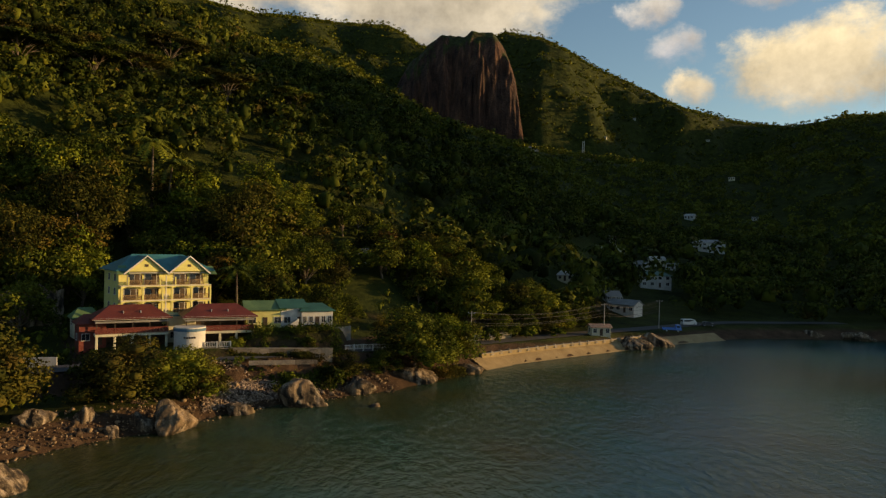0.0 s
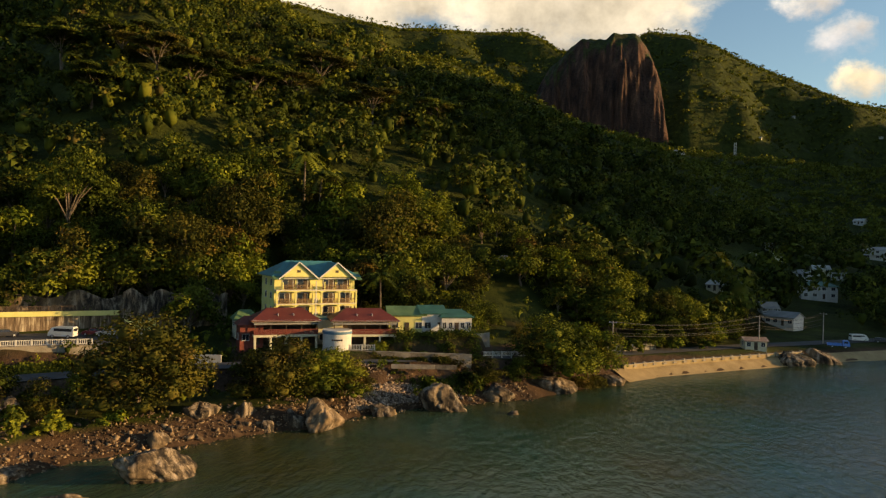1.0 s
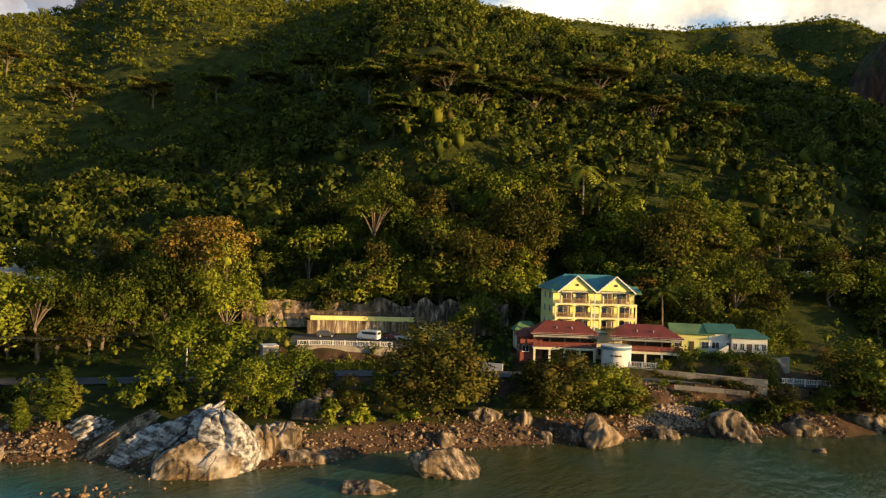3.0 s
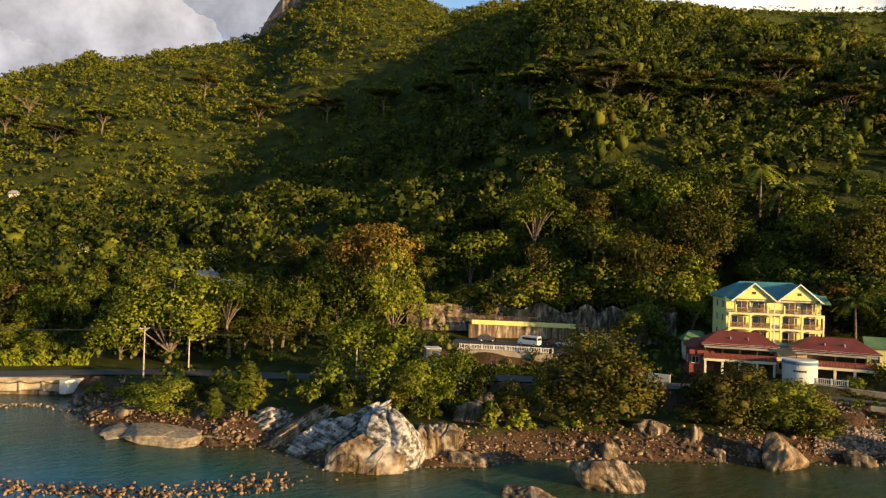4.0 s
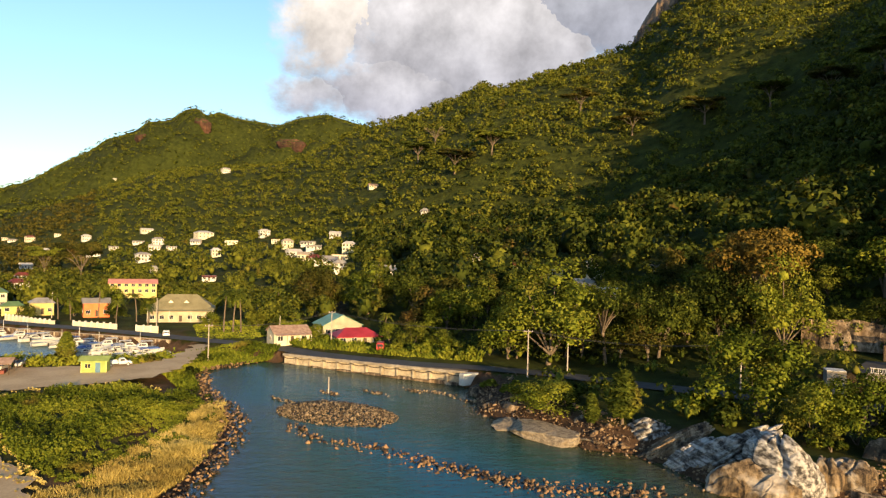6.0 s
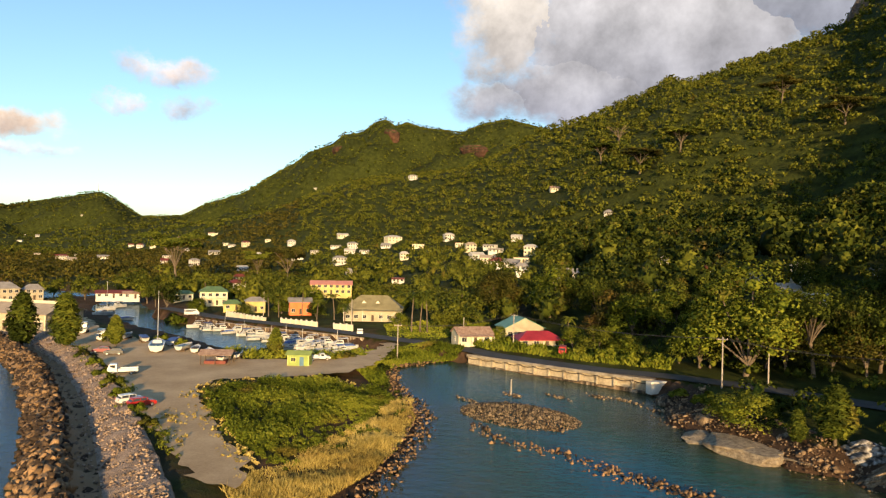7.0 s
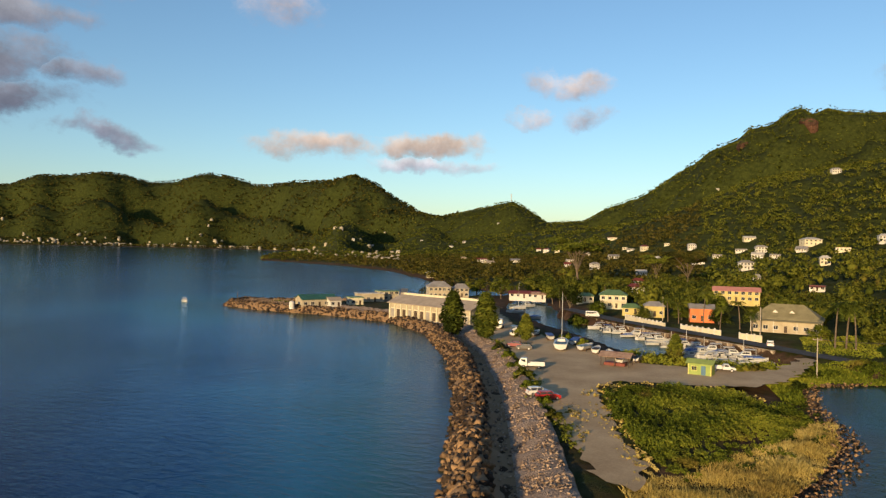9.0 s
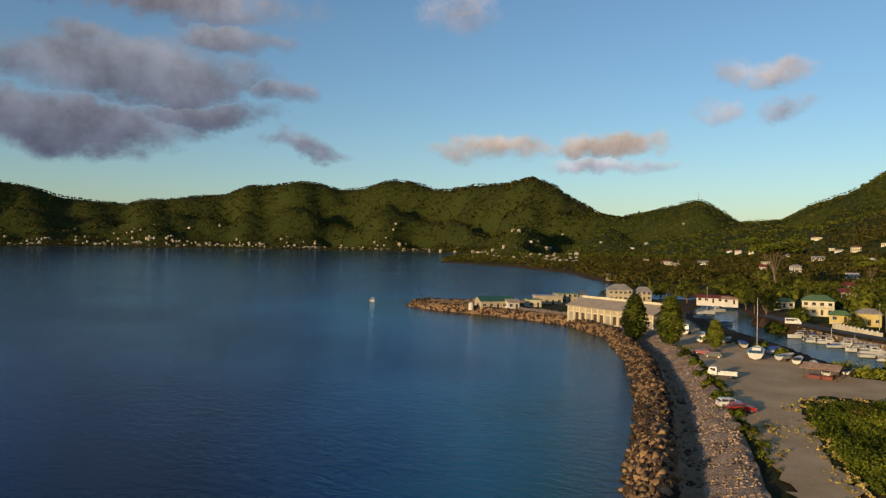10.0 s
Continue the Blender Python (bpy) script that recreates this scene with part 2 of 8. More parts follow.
def cliff_build(n):
    p = place(n)
    down = n.noise(n.node("ShaderNodeMapping", None, Vector=p, Scale=(.10, .10, .012)).outputs[0], 1.0, 7.0, .65)
    big = n.noise(p, .02, 5.0)
    c = n.ramp(n.math("ADD", n.math("MULTIPLY", down, .7), n.math("MULTIPLY", big, .3)), [(.38, (.014, .009, .008)), (.52, (.060, .031, .022)), (.66, (.15, .078, .048))])
    tilt = n.node("ShaderNodeSeparateXYZ", None, Vector=n.node("ShaderNodeNewGeometry").outputs["Normal"]).outputs[2]
    grown = n.node("ShaderNodeMapRange", None, Value=n.math("ADD", tilt, n.math("MULTIPLY", n.noise(p, .03, 6.0, .65), .7)), i1=.80, i2=.98).outputs[0]
    c = n.mix(grown, c, n.ramp(n.noise(p, .12, 6.0, .7), [(.35, (.010, .015, .004)), (.65, (.05, .06, .012))]))
    return principled(n, c, .9, 0, n.math("ADD", down, n.noise(p, .25, 5.0)), .8, 4.0, .2)


cliff_mat = material("cliff_granite", cliff_build)
peak_stone = mottled("peak_granite", (.045, .032, .024), (.22, .16, .115), .05, .9, strength=.7, distance=2.0, fine=8)
asphalt = mottled("asphalt", (.035, .034, .034), (.075, .072, .07), 0.4, 0.85)
concrete = mottled("concrete", (.13, .11, .085), (.34, .30, .24), 0.6, 0.9)
ledge_stone = mottled("conglomerate", (.08, .06, .042), (.44, .36, .25), 1.4, .95, strength=1.0, distance=.25, fine=5)
shore_stone = mottled("wet_shore_stone", (.04, .024, .014), (.25, .17, .10), .5, .85, strength=.5, fine=8, island=.6)
islet_stone = mottled("weedy_stone", (.04, .028, .017), (.27, .20, .12), .5, .9, strength=.5, fine=8, island=.6)

# ---- helpers for building ----
def polar(yaw, r, z=0.0):
    a = radians(yaw)
    return Vector((-math.sin(a) * r, math.cos(a) * r, z))


def mesh_data(name, verts, faces, mat):
    """A mesh from arrays of corners and of faces that all have the same number of corners."""
    me = bpy.data.meshes.new(name)
    v, f = np.asarray(verts, np.float32), np.asarray(faces, np.int32)
    me.vertices.add(len(v)), me.loops.add(f.size), me.polygons.add(len(f))
    me.vertices.foreach_set("co", v.ravel())
    me.loops.foreach_set("vertex_index", f.ravel())
    me.polygons.foreach_set("loop_start", np.arange(0, f.size, f.shape[1], dtype=np.int32))
    me.materials.append(mat)
    me.update(calc_edges=True)
    return me


def mesh_object(name, verts, faces, mat, smooth=False):
    me = mesh_data(name, verts, faces, mat)
    if smooth:
        me.polygons.foreach_set("use_smooth", [True] * len(me.polygons))
    me.update()
    return new(name, me)


# ---- the land: a coast line, and lines along which the slope breaks, by yaw round the drone ----
COAST_A = [(-90, 620), (-70, 420), (-40, 295), (-30, 265), (-23, 244), (-19, 222), (-14.6, 199), (-10.2, 181), (-5.6, 166), (-1, 149), (3.6, 133), (8.2, 127), (13.6, 121),
           (16.2, 118), (19.3, 113), (21.1, 108), (25, 106.5), (28, 104), (32, 101), (38.7, 99), (43.8, 93), (48.8, 93), (51, 90), (55, 90), (58, 97),
           (61, 103), (65, 103), (69, 111), (71.5, 116), (74, 122), (74.6, 147), (78, 150.4), (82.4, 157.4), (86.8, 166.6), (88.6, 171), (90, 175)]
COAST_B = [(92.5, 179), (96.5, 164), (96.2, 141), (93.7, 120), (94.2, 105), (95.5, 94), (98, 80), (102, 66), (109, 58), (118, 53), (124.8, 58), (124.1, 72), (123.7, 84), (123.1, 105),
           (122.9, 128), (123.5, 170), (125.5, 222), (128.5, 254), (133, 276), (139, 300), (141.7, 322), (140.3, 337), (136, 332), (130, 335), (126.2, 352), (121.7, 392), (118, 420), (124.5, 500),
           (125.8, 585), (128.6, 766), (132.7, 944), (139.2, 1190), (138.4, 1400), (136, 2400), (140, 3000), (147, 3300), (156, 3500), (164, 3600), (180, 3700), (200, 3900)]
BASIN = [(117.6, 400), (119, 330), (117.5, 290), (115.6, 258), (112.7, 230), (110.3, 206), (107.1, 188), (104.6, 182), (101.4, 184), (98.8, 190), (99.4, 201), (101.4, 208), (104.1, 216), (107.5, 228),
         (111.1, 252), (112.9, 276), (115.2, 326), (116.2, 400)]
# yaw, range, height: the foot of the slope, and half way up
FOOT = [(-80, 330, 4), (-25, 290, 4), (-15, 250, 4), (-5, 200, 6), (5, 172, 9), (14, 166, 11), (24, 172, 13), (34, 172, 11), (45, 172, 10), (50, 158, 8), (58, 150, 6), (66, 152, 5),
        (75, 176, 4), (85, 230, 4), (92, 330, 5), (100, 420, 5), (110, 560, 5), (120, 800, 4), (130, 1250, 4), (140, 3150, 4), (150, 3450, 5), (170, 3720, 5), (190, 3900, 5)]
MIDDLE = [(-80, 520, 14), (-46, 540, 18), (-34, 560, 42), (-25, 560, 45), (-15, 560, 50), (-5, 400, 66), (5, 340, 82), (20, 330, 104), (35, 340, 104), (45, 390, 88), (55, 430, 70), (65, 450, 56),
          (75, 470, 50), (85, 540, 40), (92, 620, 36), (100, 700, 28), (110, 900, 20), (120, 1350, 14), (130, 1900, 12), (140, 3300, 40), (150, 3600, 50), (170, 3850, 50), (190, 4000, 60)]
# yaw, range, elevation from the drone: the first crest, and the far crest
# yaw -70 to -37 is an unseen ridge, added to shade the slopes
CREST = [(-90, 900, 1.5), (-70, 900, 3.0), (-64.5, 900, 9.0), (-59, 900, 14.0), (-50, 900, 15.5), (-42, 900, 14.0), (-37, 900, 11.2), (-34.5, 900, 10.2), (-32.2, 900, 9.9), (-28.2, 900, 9.3), (-24, 920, 7.2), (-20, 900, 6.2), (-7, 800, 8.2), (-4, 780, 9.1), (-.3, 780, 10.0),
         (3.2, 760, 11.0), (6.2, 760, 12.4), (10.6, 740, 13.8), (15.2, 720, 15.4), (19.8, 710, 16.7), (23.6, 700, 17.8), (25, 700, 18.6), (27.4, 700, 19.0), (30.6, 750, 18.4), (32, 780, 18.2), (33, 800, 18.9), (35.5, 850, 18.9),
         (37.8, 870, 20.0), (43.8, 900, 20.1), (47, 940, 19.3), (49.9, 960, 20.1), (53, 1000, 21.2), (56, 1020, 21.8), (58.5, 1010, 20.8), (60.8, 1000, 18.6), (62.7, 970, 16.7), (64.2, 960, 16.2), (66, 950, 15.5), (69.3, 950, 14.6)]
CREST_B = [(73, 950, 13.6), (74.6, 950, 13.7), (75.9, 950, 13.0), (78.1, 950, 12.1), (80.4, 950, 11.2), (84.4, 950, 10.1), (86.9, 950, 8.5), (90, 980, 7.3), (92.6, 1000, 6.7), (97.7, 1050, 6.4), (101.9, 1080, 4.9), (104.6, 1100, 3.7),
           (108.3, 1200, 2.5), (111, 1300, 1.9), (113, 1500, 1.6), (120, 1750, 1.2), (128, 2200, .6), (134, 2500, .6), (140, 3500, 2.6), (147, 3700, 2.6), (156, 3850, 2.2), (164, 4000, 1.8), (175, 4050, 2.2), (190, 4100, 3.0)]
FAR = [(-80, 1900, 1.5), (-46, 1900, 3.0), (-38, 1900, 9.0), (-32.2, 1900, 9.9), (-29.9, 1900, 10.0), (-28.2, 1900, 9.5), (-26.4, 1900, 9.3), (-22.5, 1900, 10.0), (-18.8, 1900, 11.1), (-16.2, 1900, 12.4), (-11.8, 1900, 14.5), (-9.4, 1900, 15.9),
       (-7.6, 1900, 16.7), (-4.7, 1900, 17.15), (-3.4, 1900, 16.5), (0, 1900, 15.5), (2.5, 1900, 16.1), (3.7, 1900, 16.9), (5, 1900, 17.4), (8.7, 1900, 17.4), (13, 1900, 17.6), (15.6, 1900, 17.5), (19.9, 1900, 18.1), (23.6, 1900, 18.7),
       (32, 1900, 17.2), (45, 1900, 16.5), (58, 1900, 15), (70, 2000, 11.5), (80, 2100, 9.5)]
FAR_B = [(84.8, 2200, 10.3), (87.2, 2200, 10.9), (89.3, 2200, 10.5), (90.8, 2200, 9.85), (94.3, 2200, 10.1), (95.5, 2200, 10.5), (96.4, 2200, 10.1), (97.2, 2200, 10.65), (98, 2200, 10.4), (98.9, 2200, 9.6), (100.7, 2200, 9.25),
         (101.3, 2200, 8.5), (103.3, 2200, 7.8), (104.2, 2200, 7.0), (105.6, 2200, 6.2), (108.3, 2250, 4.3), (111, 2350, 3.4), (112.9, 2450, 2.35), (115.8, 2500, 2.2), (117.2, 2550, 3.15), (118.5, 2600, 3.8), (121.7, 2650, 3.2),
         (123.4, 2750, 2.8), (124.5, 2800, 2.5), (126.3, 2900, 2.85), (127.8, 3000, 3.8), (129.9, 3200, 5.1), (131.6, 3300, 5.7), (133.4, 3400, 5.2), (138.6, 3800, 4.65)]
FAR_C = [(141.4, 4000, 5.2), (143.7, 4100, 5.15), (146.9, 4150, 4.5), (149.2, 4200, 4.9), (151, 4200, 4.95), (154.5, 4250, 4.55), (156.2, 4300, 3.75), (158.7, 4300, 3.6), (162.3, 4350, 2.95), (163.4, 4350, 2.85), (167.2, 4400, 3.2),
         (168.9, 4400, 3.6), (171.3, 4400, 4.1), (190, 4400, 5)]


def xy_of(line):
    return np.array([polar(a, r)[:2] for a, r in line])


def by_yaw(rows, yaw, column):
    t = np.array(rows)
    return np.interp(yaw, t[:, 0], t[:, column])


LAND_RING = np.vstack([xy_of(COAST_A), xy_of(COAST_B), xy_of([(a, 9000) for a in range(200, -91, -10)])])
BASIN_RING = xy_of(BASIN)


def inside(px, py, ring):
    res = np.zeros(px.shape, bool)
    x0, y0 = ring[-1]
    for x1, y1 in ring:
        cross = ((y1 > py) != (y0 > py))
        with np.errstate(divide="ignore", invalid="ignore"):
            res ^= cross & (px < (x0 - x1) * (py - y1) / (y0 - y1 + 1e-12) + x1)
        x0, y0 = x1, y1
    return res


def edge_distance(px, py, ring):
    best = np.full(px.shape, 1e9)
    x0, y0 = ring[-1]
    for x1, y1 in ring:
        dx, dy = x1 - x0, y1 - y0
        t = np.clip(((px - x0) * dx + (py - y0) * dy) / (dx * dx + dy * dy + 1e-9), 0, 1)
        best = np.minimum(best, np.hypot(px - x0 - t * dx, py - y0 - t * dy))
        x0, y0 = x1, y1
    return best


def shore_distance(px, py):
    """Metres to the nearest water's edge, positive on land."""
    land = np.where(inside(px, py, LAND_RING), 1, -1) * edge_distance(px, py, LAND_RING)
    basin = np.where(inside(px, py, BASIN_RING), -1, 1) * edge_distance(px, py, BASIN_RING)
    return np.minimum(land, basin)


def wave_noise(x, y, seed, scale, octaves=4):
    """Smooth noise from sums of turned sine waves."""
    rng = np.random.RandomState(seed)
    out, amp, k, total = np.zeros_like(x), 1.0, 2 * np.pi / scale, 0.0
    for _ in range(octaves):
        for _ in range(5):
            a, p = rng.uniform(0, 2 * np.pi, 2)
            out += amp * np.sin((x * np.cos(a) + y * np.sin(a)) * k * rng.uniform(0.7, 1.3) + p)
        total += amp * 1.8
        amp, k = amp * 0.5, k * 2.1
    return out / total


def smooth01(t):
    t = np.clip(t, 0, 1)
    return t * t * (3 - 2 * t)


# the coast road: yaw, range, height
ROAD = [(-30, 290, 3.3), (-22, 262, 3.3), (-12.4, 210, 3.3), (-8, 191, 3.5), (-3, 172, 4), (3, 154, 5), (9, 141, 6.2), (17, 131, 6.7), (25, 129, 6.5), (35, 129, 6), (45, 129, 5.6), (55, 129, 5),
        (62, 134, 4.6), (68, 141, 4.3), (74, 151.5, 3.2), (79, 155.6, 2.9), (84, 164.2, 2.65), (88, 173.4, 2.5), (91, 186, 2.5), (96, 197, 2.8), (101, 213, 3.1), (105, 227, 3.4), (110, 251, 3.4), (114, 292, 3.4)]


def fine_line(rows, step):
    """Points every step metres along a line of (yaw, range, height), rounded at its bends."""
    p = np.array([polar(a, r, z)[:] for a, r, z in rows])
    s = np.concatenate([[0], np.cumsum(np.linalg.norm(np.diff(p[:, :2], axis=0), axis=1))])
    t = np.arange(0, s[-1], step)
    q = np.stack([np.interp(t, s, p[:, k]) for k in range(3)], 1)
    for _ in range(3):
        q[1:-1] = (q[:-2] + 2 * q[1:-1] + q[2:]) / 4
    return q


ROAD_XY = fine_line(ROAD, 4.0)


def line_distance(px, py, line):
    best = np.full(px.shape, 1e9)
    for x, y in line[:, :2]:
        best = np.minimum(best, np.hypot(px - x, py - y))
    return best


# levelled places: x, y, radius, height
PADS = [(x, y, 4.2, z - .15) for x, y, z in ROAD_XY]
PADS += [(*polar(a, r)[:2], rad, h) for a, r, rad, h in (
    (22, 153, 13, 11.0), (15, 151, 10, 10.8), (12, 150, 9, 10.8), (24, 140, 7, 8.0), (19, 140, 7, 8.0), (14.2, 144.5, 6, 10.5), (11.0, 145.5, 7, 10.5),
    (37, 151, 8, 8.8), (40, 151, 8, 8.8), (43, 151, 8, 8.8), (45.5, 151, 7, 8.8), (35, 150, 6, 8.6))]


def land_height(px, py):
    px, py = np.asarray(px, float), np.asarray(py, float)
    r, yaw = np.hypot(px, py), np.degrees(np.arctan2(-px, py))
    yaw = np.where(yaw < -100, yaw + 360, yaw)
    rf, zf = by_yaw(FOOT, yaw, 1), by_yaw(FOOT, yaw, 2)
    rm, zm = by_yaw(MIDDLE, yaw, 1), by_yaw(MIDDLE, yaw, 2)
    c, f = CREST + CREST_B, FAR + FAR_B + FAR_C
    rc, rr = by_yaw(c, yaw, 1), by_yaw(f, yaw, 1)
    zc = HEIGHT + rc * np.tan(np.radians(by_yaw(c, yaw, 2)))
    zr = HEIGHT + rr * np.tan(np.radians(by_yaw(f, yaw, 2)))
    zc, zr = zc - 4.6, zr - np.where(yaw > 82, 5.4, 7.0)  # the crowns of the trees make up the rest
    rv = rc + (rr - rc) * 0.3
    zv = np.minimum(zc, zr) * 0.72
    low = 3.0 + np.clip(zf - 3.0, 0, None) * np.clip((r - rf + 45) / 45, 0, 1)
    z = np.where(r < rf, low, zf + (zm - zf) * np.clip((r - rf) / (rm - rf), 0, 1))
    t = np.clip((r - rm) / (rc - rm), 0, 1)
    z = np.where(r > rm, zm + (zc - zm) * (0.75 * t + 0.25 * np.sin(t * np.pi / 2)), z)
    z = np.where(r > rc, zc + (zv - zc) * smooth01((r - rc) / (rv - rc)), z)
    t = np.clip((r - rv) / (rr - rv), 0, 1)
    z = np.where(r > rv, zv + (zr - zv) * np.sin(t * np.pi / 2), z)
    z = np.where(r > rr, zr - (r - rr) * 0.3, z)
    rough = wave_noise(px, py, 3, 260, 4) * np.clip((z - 12) * 0.11, 0, 11) * np.clip(np.abs(r - rc) / 150, .15, 1) * np.clip(np.abs(r - rr) / 400, .1, 1)
    z = z + rough * np.where(r > 1150, 1 + np.clip((r - 1150) / 400, 0, 1) * 3.2, 1)
    spur = np.exp(-((yaw - 37) / 8) ** 2) * smooth01((r - 220) / 170) * smooth01((800 - r) / 260)
    knoll = np.exp(-((yaw - 36) / 9) ** 2) * np.exp(-((r - 265) / 55) ** 2)
    z = z + 32 * spur + 12 * knoll
    # ribs and ravines that run down the far mountains
    far_side = smooth01((yaw - 96) / 8) * smooth01((r - 1500) / 500) + .6 * smooth01((36 - yaw) / 8) * smooth01((r - rc - 60) / 200) * (1 - np.exp(-((yaw + 1.4) / 8) ** 2))
    fold = wave_noise(yaw * 1.0, r / 900.0, 21, 6.5, 3) + .6 * wave_noise(px, py, 22, 420, 3)
    z = z + far_side * fold * .14 * np.clip(zr, 60, 420) * np.sin(np.pi * np.clip((r - rf) / (rr - rf), 0, 1)) ** .8
    # nothing in front of a crest rises above the line of sight to it
    sight = np.where(r > rc * 1.06, (zr - HEIGHT) / rr, 1e3) * r + HEIGHT - 4
    z = np.where((r < rr * .985) & (r > rc * 1.06), np.minimum(z, sight), z)
    d = shore_distance(px, py)
    bank = np.where(d > 0, 0.35 + d * np.where(r > 1500, 1.2, 0.42) + np.clip(d - 60, 0, None) * 0.5, -0.3 + d * 0.25)
    flat = (yaw > 90) & (r < 1300)
    bank = np.where(flat & (d > 0), 0.1 + np.clip(d, 0, 9) * 0.08 + np.clip(d - 9, 0, None) * 0.24, bank)
    z = np.minimum(z, np.where(flat, np.minimum(bank, np.maximum(z, 2.4)), bank))
    spit = (yaw > 96.5) & (r < np.interp(yaw, [96.5, 104, 108, 112, 116, 119, 122, 130, 142], [172, 182, 195, 228, 262, 330, 352, 345, 345]))
    z = np.where(spit, np.minimum(z, 2.32), z)
    z = np.maximum(z, -6.0)
    for x, y, rad, h in PADS:
        w = smooth01((rad * 1.35 - np.hypot(px - x, py - y)) / (rad * 0.35))
        z = z + (h - z) * w
    return np.where((yaw > 75) & (yaw < 90.2) & (d < 1.9) & (r < 185), np.minimum(z, -.8), z)


def ground_z(x, y):
    return float(land_height(np.array([x]), np.array([y]))[0])


yaws = np.arange(-86, 182.01, 0.5)
ranges = [50.0]
while ranges[-1] < 4850:
    ranges.append(ranges[-1] + max(1.6, ranges[-1] * 0.0165))
ranges = np.array(ranges)
A, RR = np.meshgrid(np.radians(yaws), ranges, indexing="ij")
GX, GY = -np.sin(A) * RR, np.cos(A) * RR
GZ = land_height(GX.ravel(), GY.ravel()).reshape(GX.shape)
na, nr = GX.shape
idx = np.arange(na * nr).reshape(na, nr)
quads = np.stack([idx[:-1, :-1], idx[:-1, 1:], idx[1:, 1:], idx[1:, :-1]], -1).reshape(-1, 4)[:, ::-1]
keep = (GZ.ravel()[quads] > -5.5).any(1)
ground = mesh_object("ground", np.stack([GX, GY, GZ], -1).reshape(-1, 3), quads[keep], ground_mat, True)
tagged(ground, "steep tropical island slopes of dark soil and undergrowth above the coast", "ground", kind="structure")

# the sea: one sheet, finer near by; the attribute tells how shallow it is
wr = np.concatenate([[0.5], np.geomspace(20, 4950, 130)])
wa = np.radians(np.arange(-180, 180, 1.5))
WA, WR = np.meshgrid(wa, wr, indexing="ij")
WX, WY = -np.sin(WA) * WR, np.cos(WA) * WR
d = -shore_distance(WX.ravel(), WY.ravel())
shallow = np.clip(1.0 - d / np.where(np.degrees(WA.ravel()) > 112, np.interp(WR.ravel(), [50, 110, 220], [24.0, 60.0, 95.0]), 70.0), 0, 1)
east = np.degrees(WA.ravel())
shallow = np.maximum(shallow, np.where(east < 118, .93 * smooth01((56 - east) / 16) * smooth01((east + 120) / 50) * smooth01((320 - np.hypot(WX.ravel(), WY.ravel())) / 120), 0))
idx = np.arange(WX.size).reshape(WX.shape)
nxt = np.roll(idx, -1, 0)
quads = np.stack([idx[:, :-1], idx[:, 1:], nxt[:, 1:], nxt[:, :-1]], -1).reshape(-1, 4)
water = mesh_object("water", np.stack([WX.ravel(), WY.ravel(), np.zeros(WX.size)], -1), quads, water_mat, True)
water.data.attributes.new("shore", "FLOAT", "POINT").data.foreach_set("value", shallow.astype(np.float32))
tagged(water, "rippled sea water, green over the shallows and deep blue farther out", "sea", kind="structure")

# houses on the slopes: yaw, elevation seen from the drone, width, kind of roof
VILLAGE_A = [
    (-15.8, -2.0, 8, "g"), (-17.2, -1.28, 9, "w"), (-18.3, -1.51, 8, "w"), (-17.1, -3.07, 16, "G"), (-13.9, -4.46, 7, "w"), (-13.5, -0.27, 18, "w"), (-20.9, 0.02, 22, "w"),
    (-19.4, 2.43, 8, "w"), (-24.1, 2.44, 5, "w"), (-10.0, -2.75, 7, "w"), (-13.7, 0.64, 4, "w"), (-7.5, 7.86, 7, "w"), (-6.9, 7.95, 5, "w"), (-12.9, 8.31, 5, "w"),
    (-20.6, 7.8, 7, "w"), (-21.6, 9.75, 8, "w"), (-15.1, 10.04, 5, "w"), (-22.4, 5.42, 6, "w"), (6.2, -1.84, 4, "w"), (-14.5, -5.19, 12, "g"), (-14.1, -4.9, 8, "g"),
    (96.2, 0.56, 14, "w"), (97.0, 0.17, 8, "w"), (94.3, 0.27, 10, "c"),
]
VILLAGE_B = [
    (94.8, 5.85, 10, "w"), (102.8, 4.86, 6, "w"), (102.7, -0.34, 8, "w"), (104.5, 0.09, 8, "w"), (110.4, -0.6, 12, "w"), (109.6, 0.15, 6, "w"), (115.8, -0.31, 10, "r"),
    (116.4, -0.23, 8, "r"), (113.9, -0.95, 9, "w"), (114.9, -0.29, 8, "r"), (118.3, -1.08, 13, "g"), (120.0, -0.89, 6, "w"), (120.8, -1.21, 9, "r"), (88.6, -0.87, 10, "c"),
    (87.9, -0.04, 11, "g"), (87.9, -1.4, 8, "r"), (86.6, -1.18, 9, "w"), (85.8, -0.89, 10, "c"), (85.7, -1.87, 7, "w"), (99.9, -0.36, 9, "w"), (98.7, -0.29, 8, "w"),
    (95.4, -0.77, 6, "w"), (74.5, -3.77, 9, "w"), (75.1, -1.83, 8, "w"), (79.0, 3.12, 7, "w"), (83.2, 5.04, 8, "R"),
]
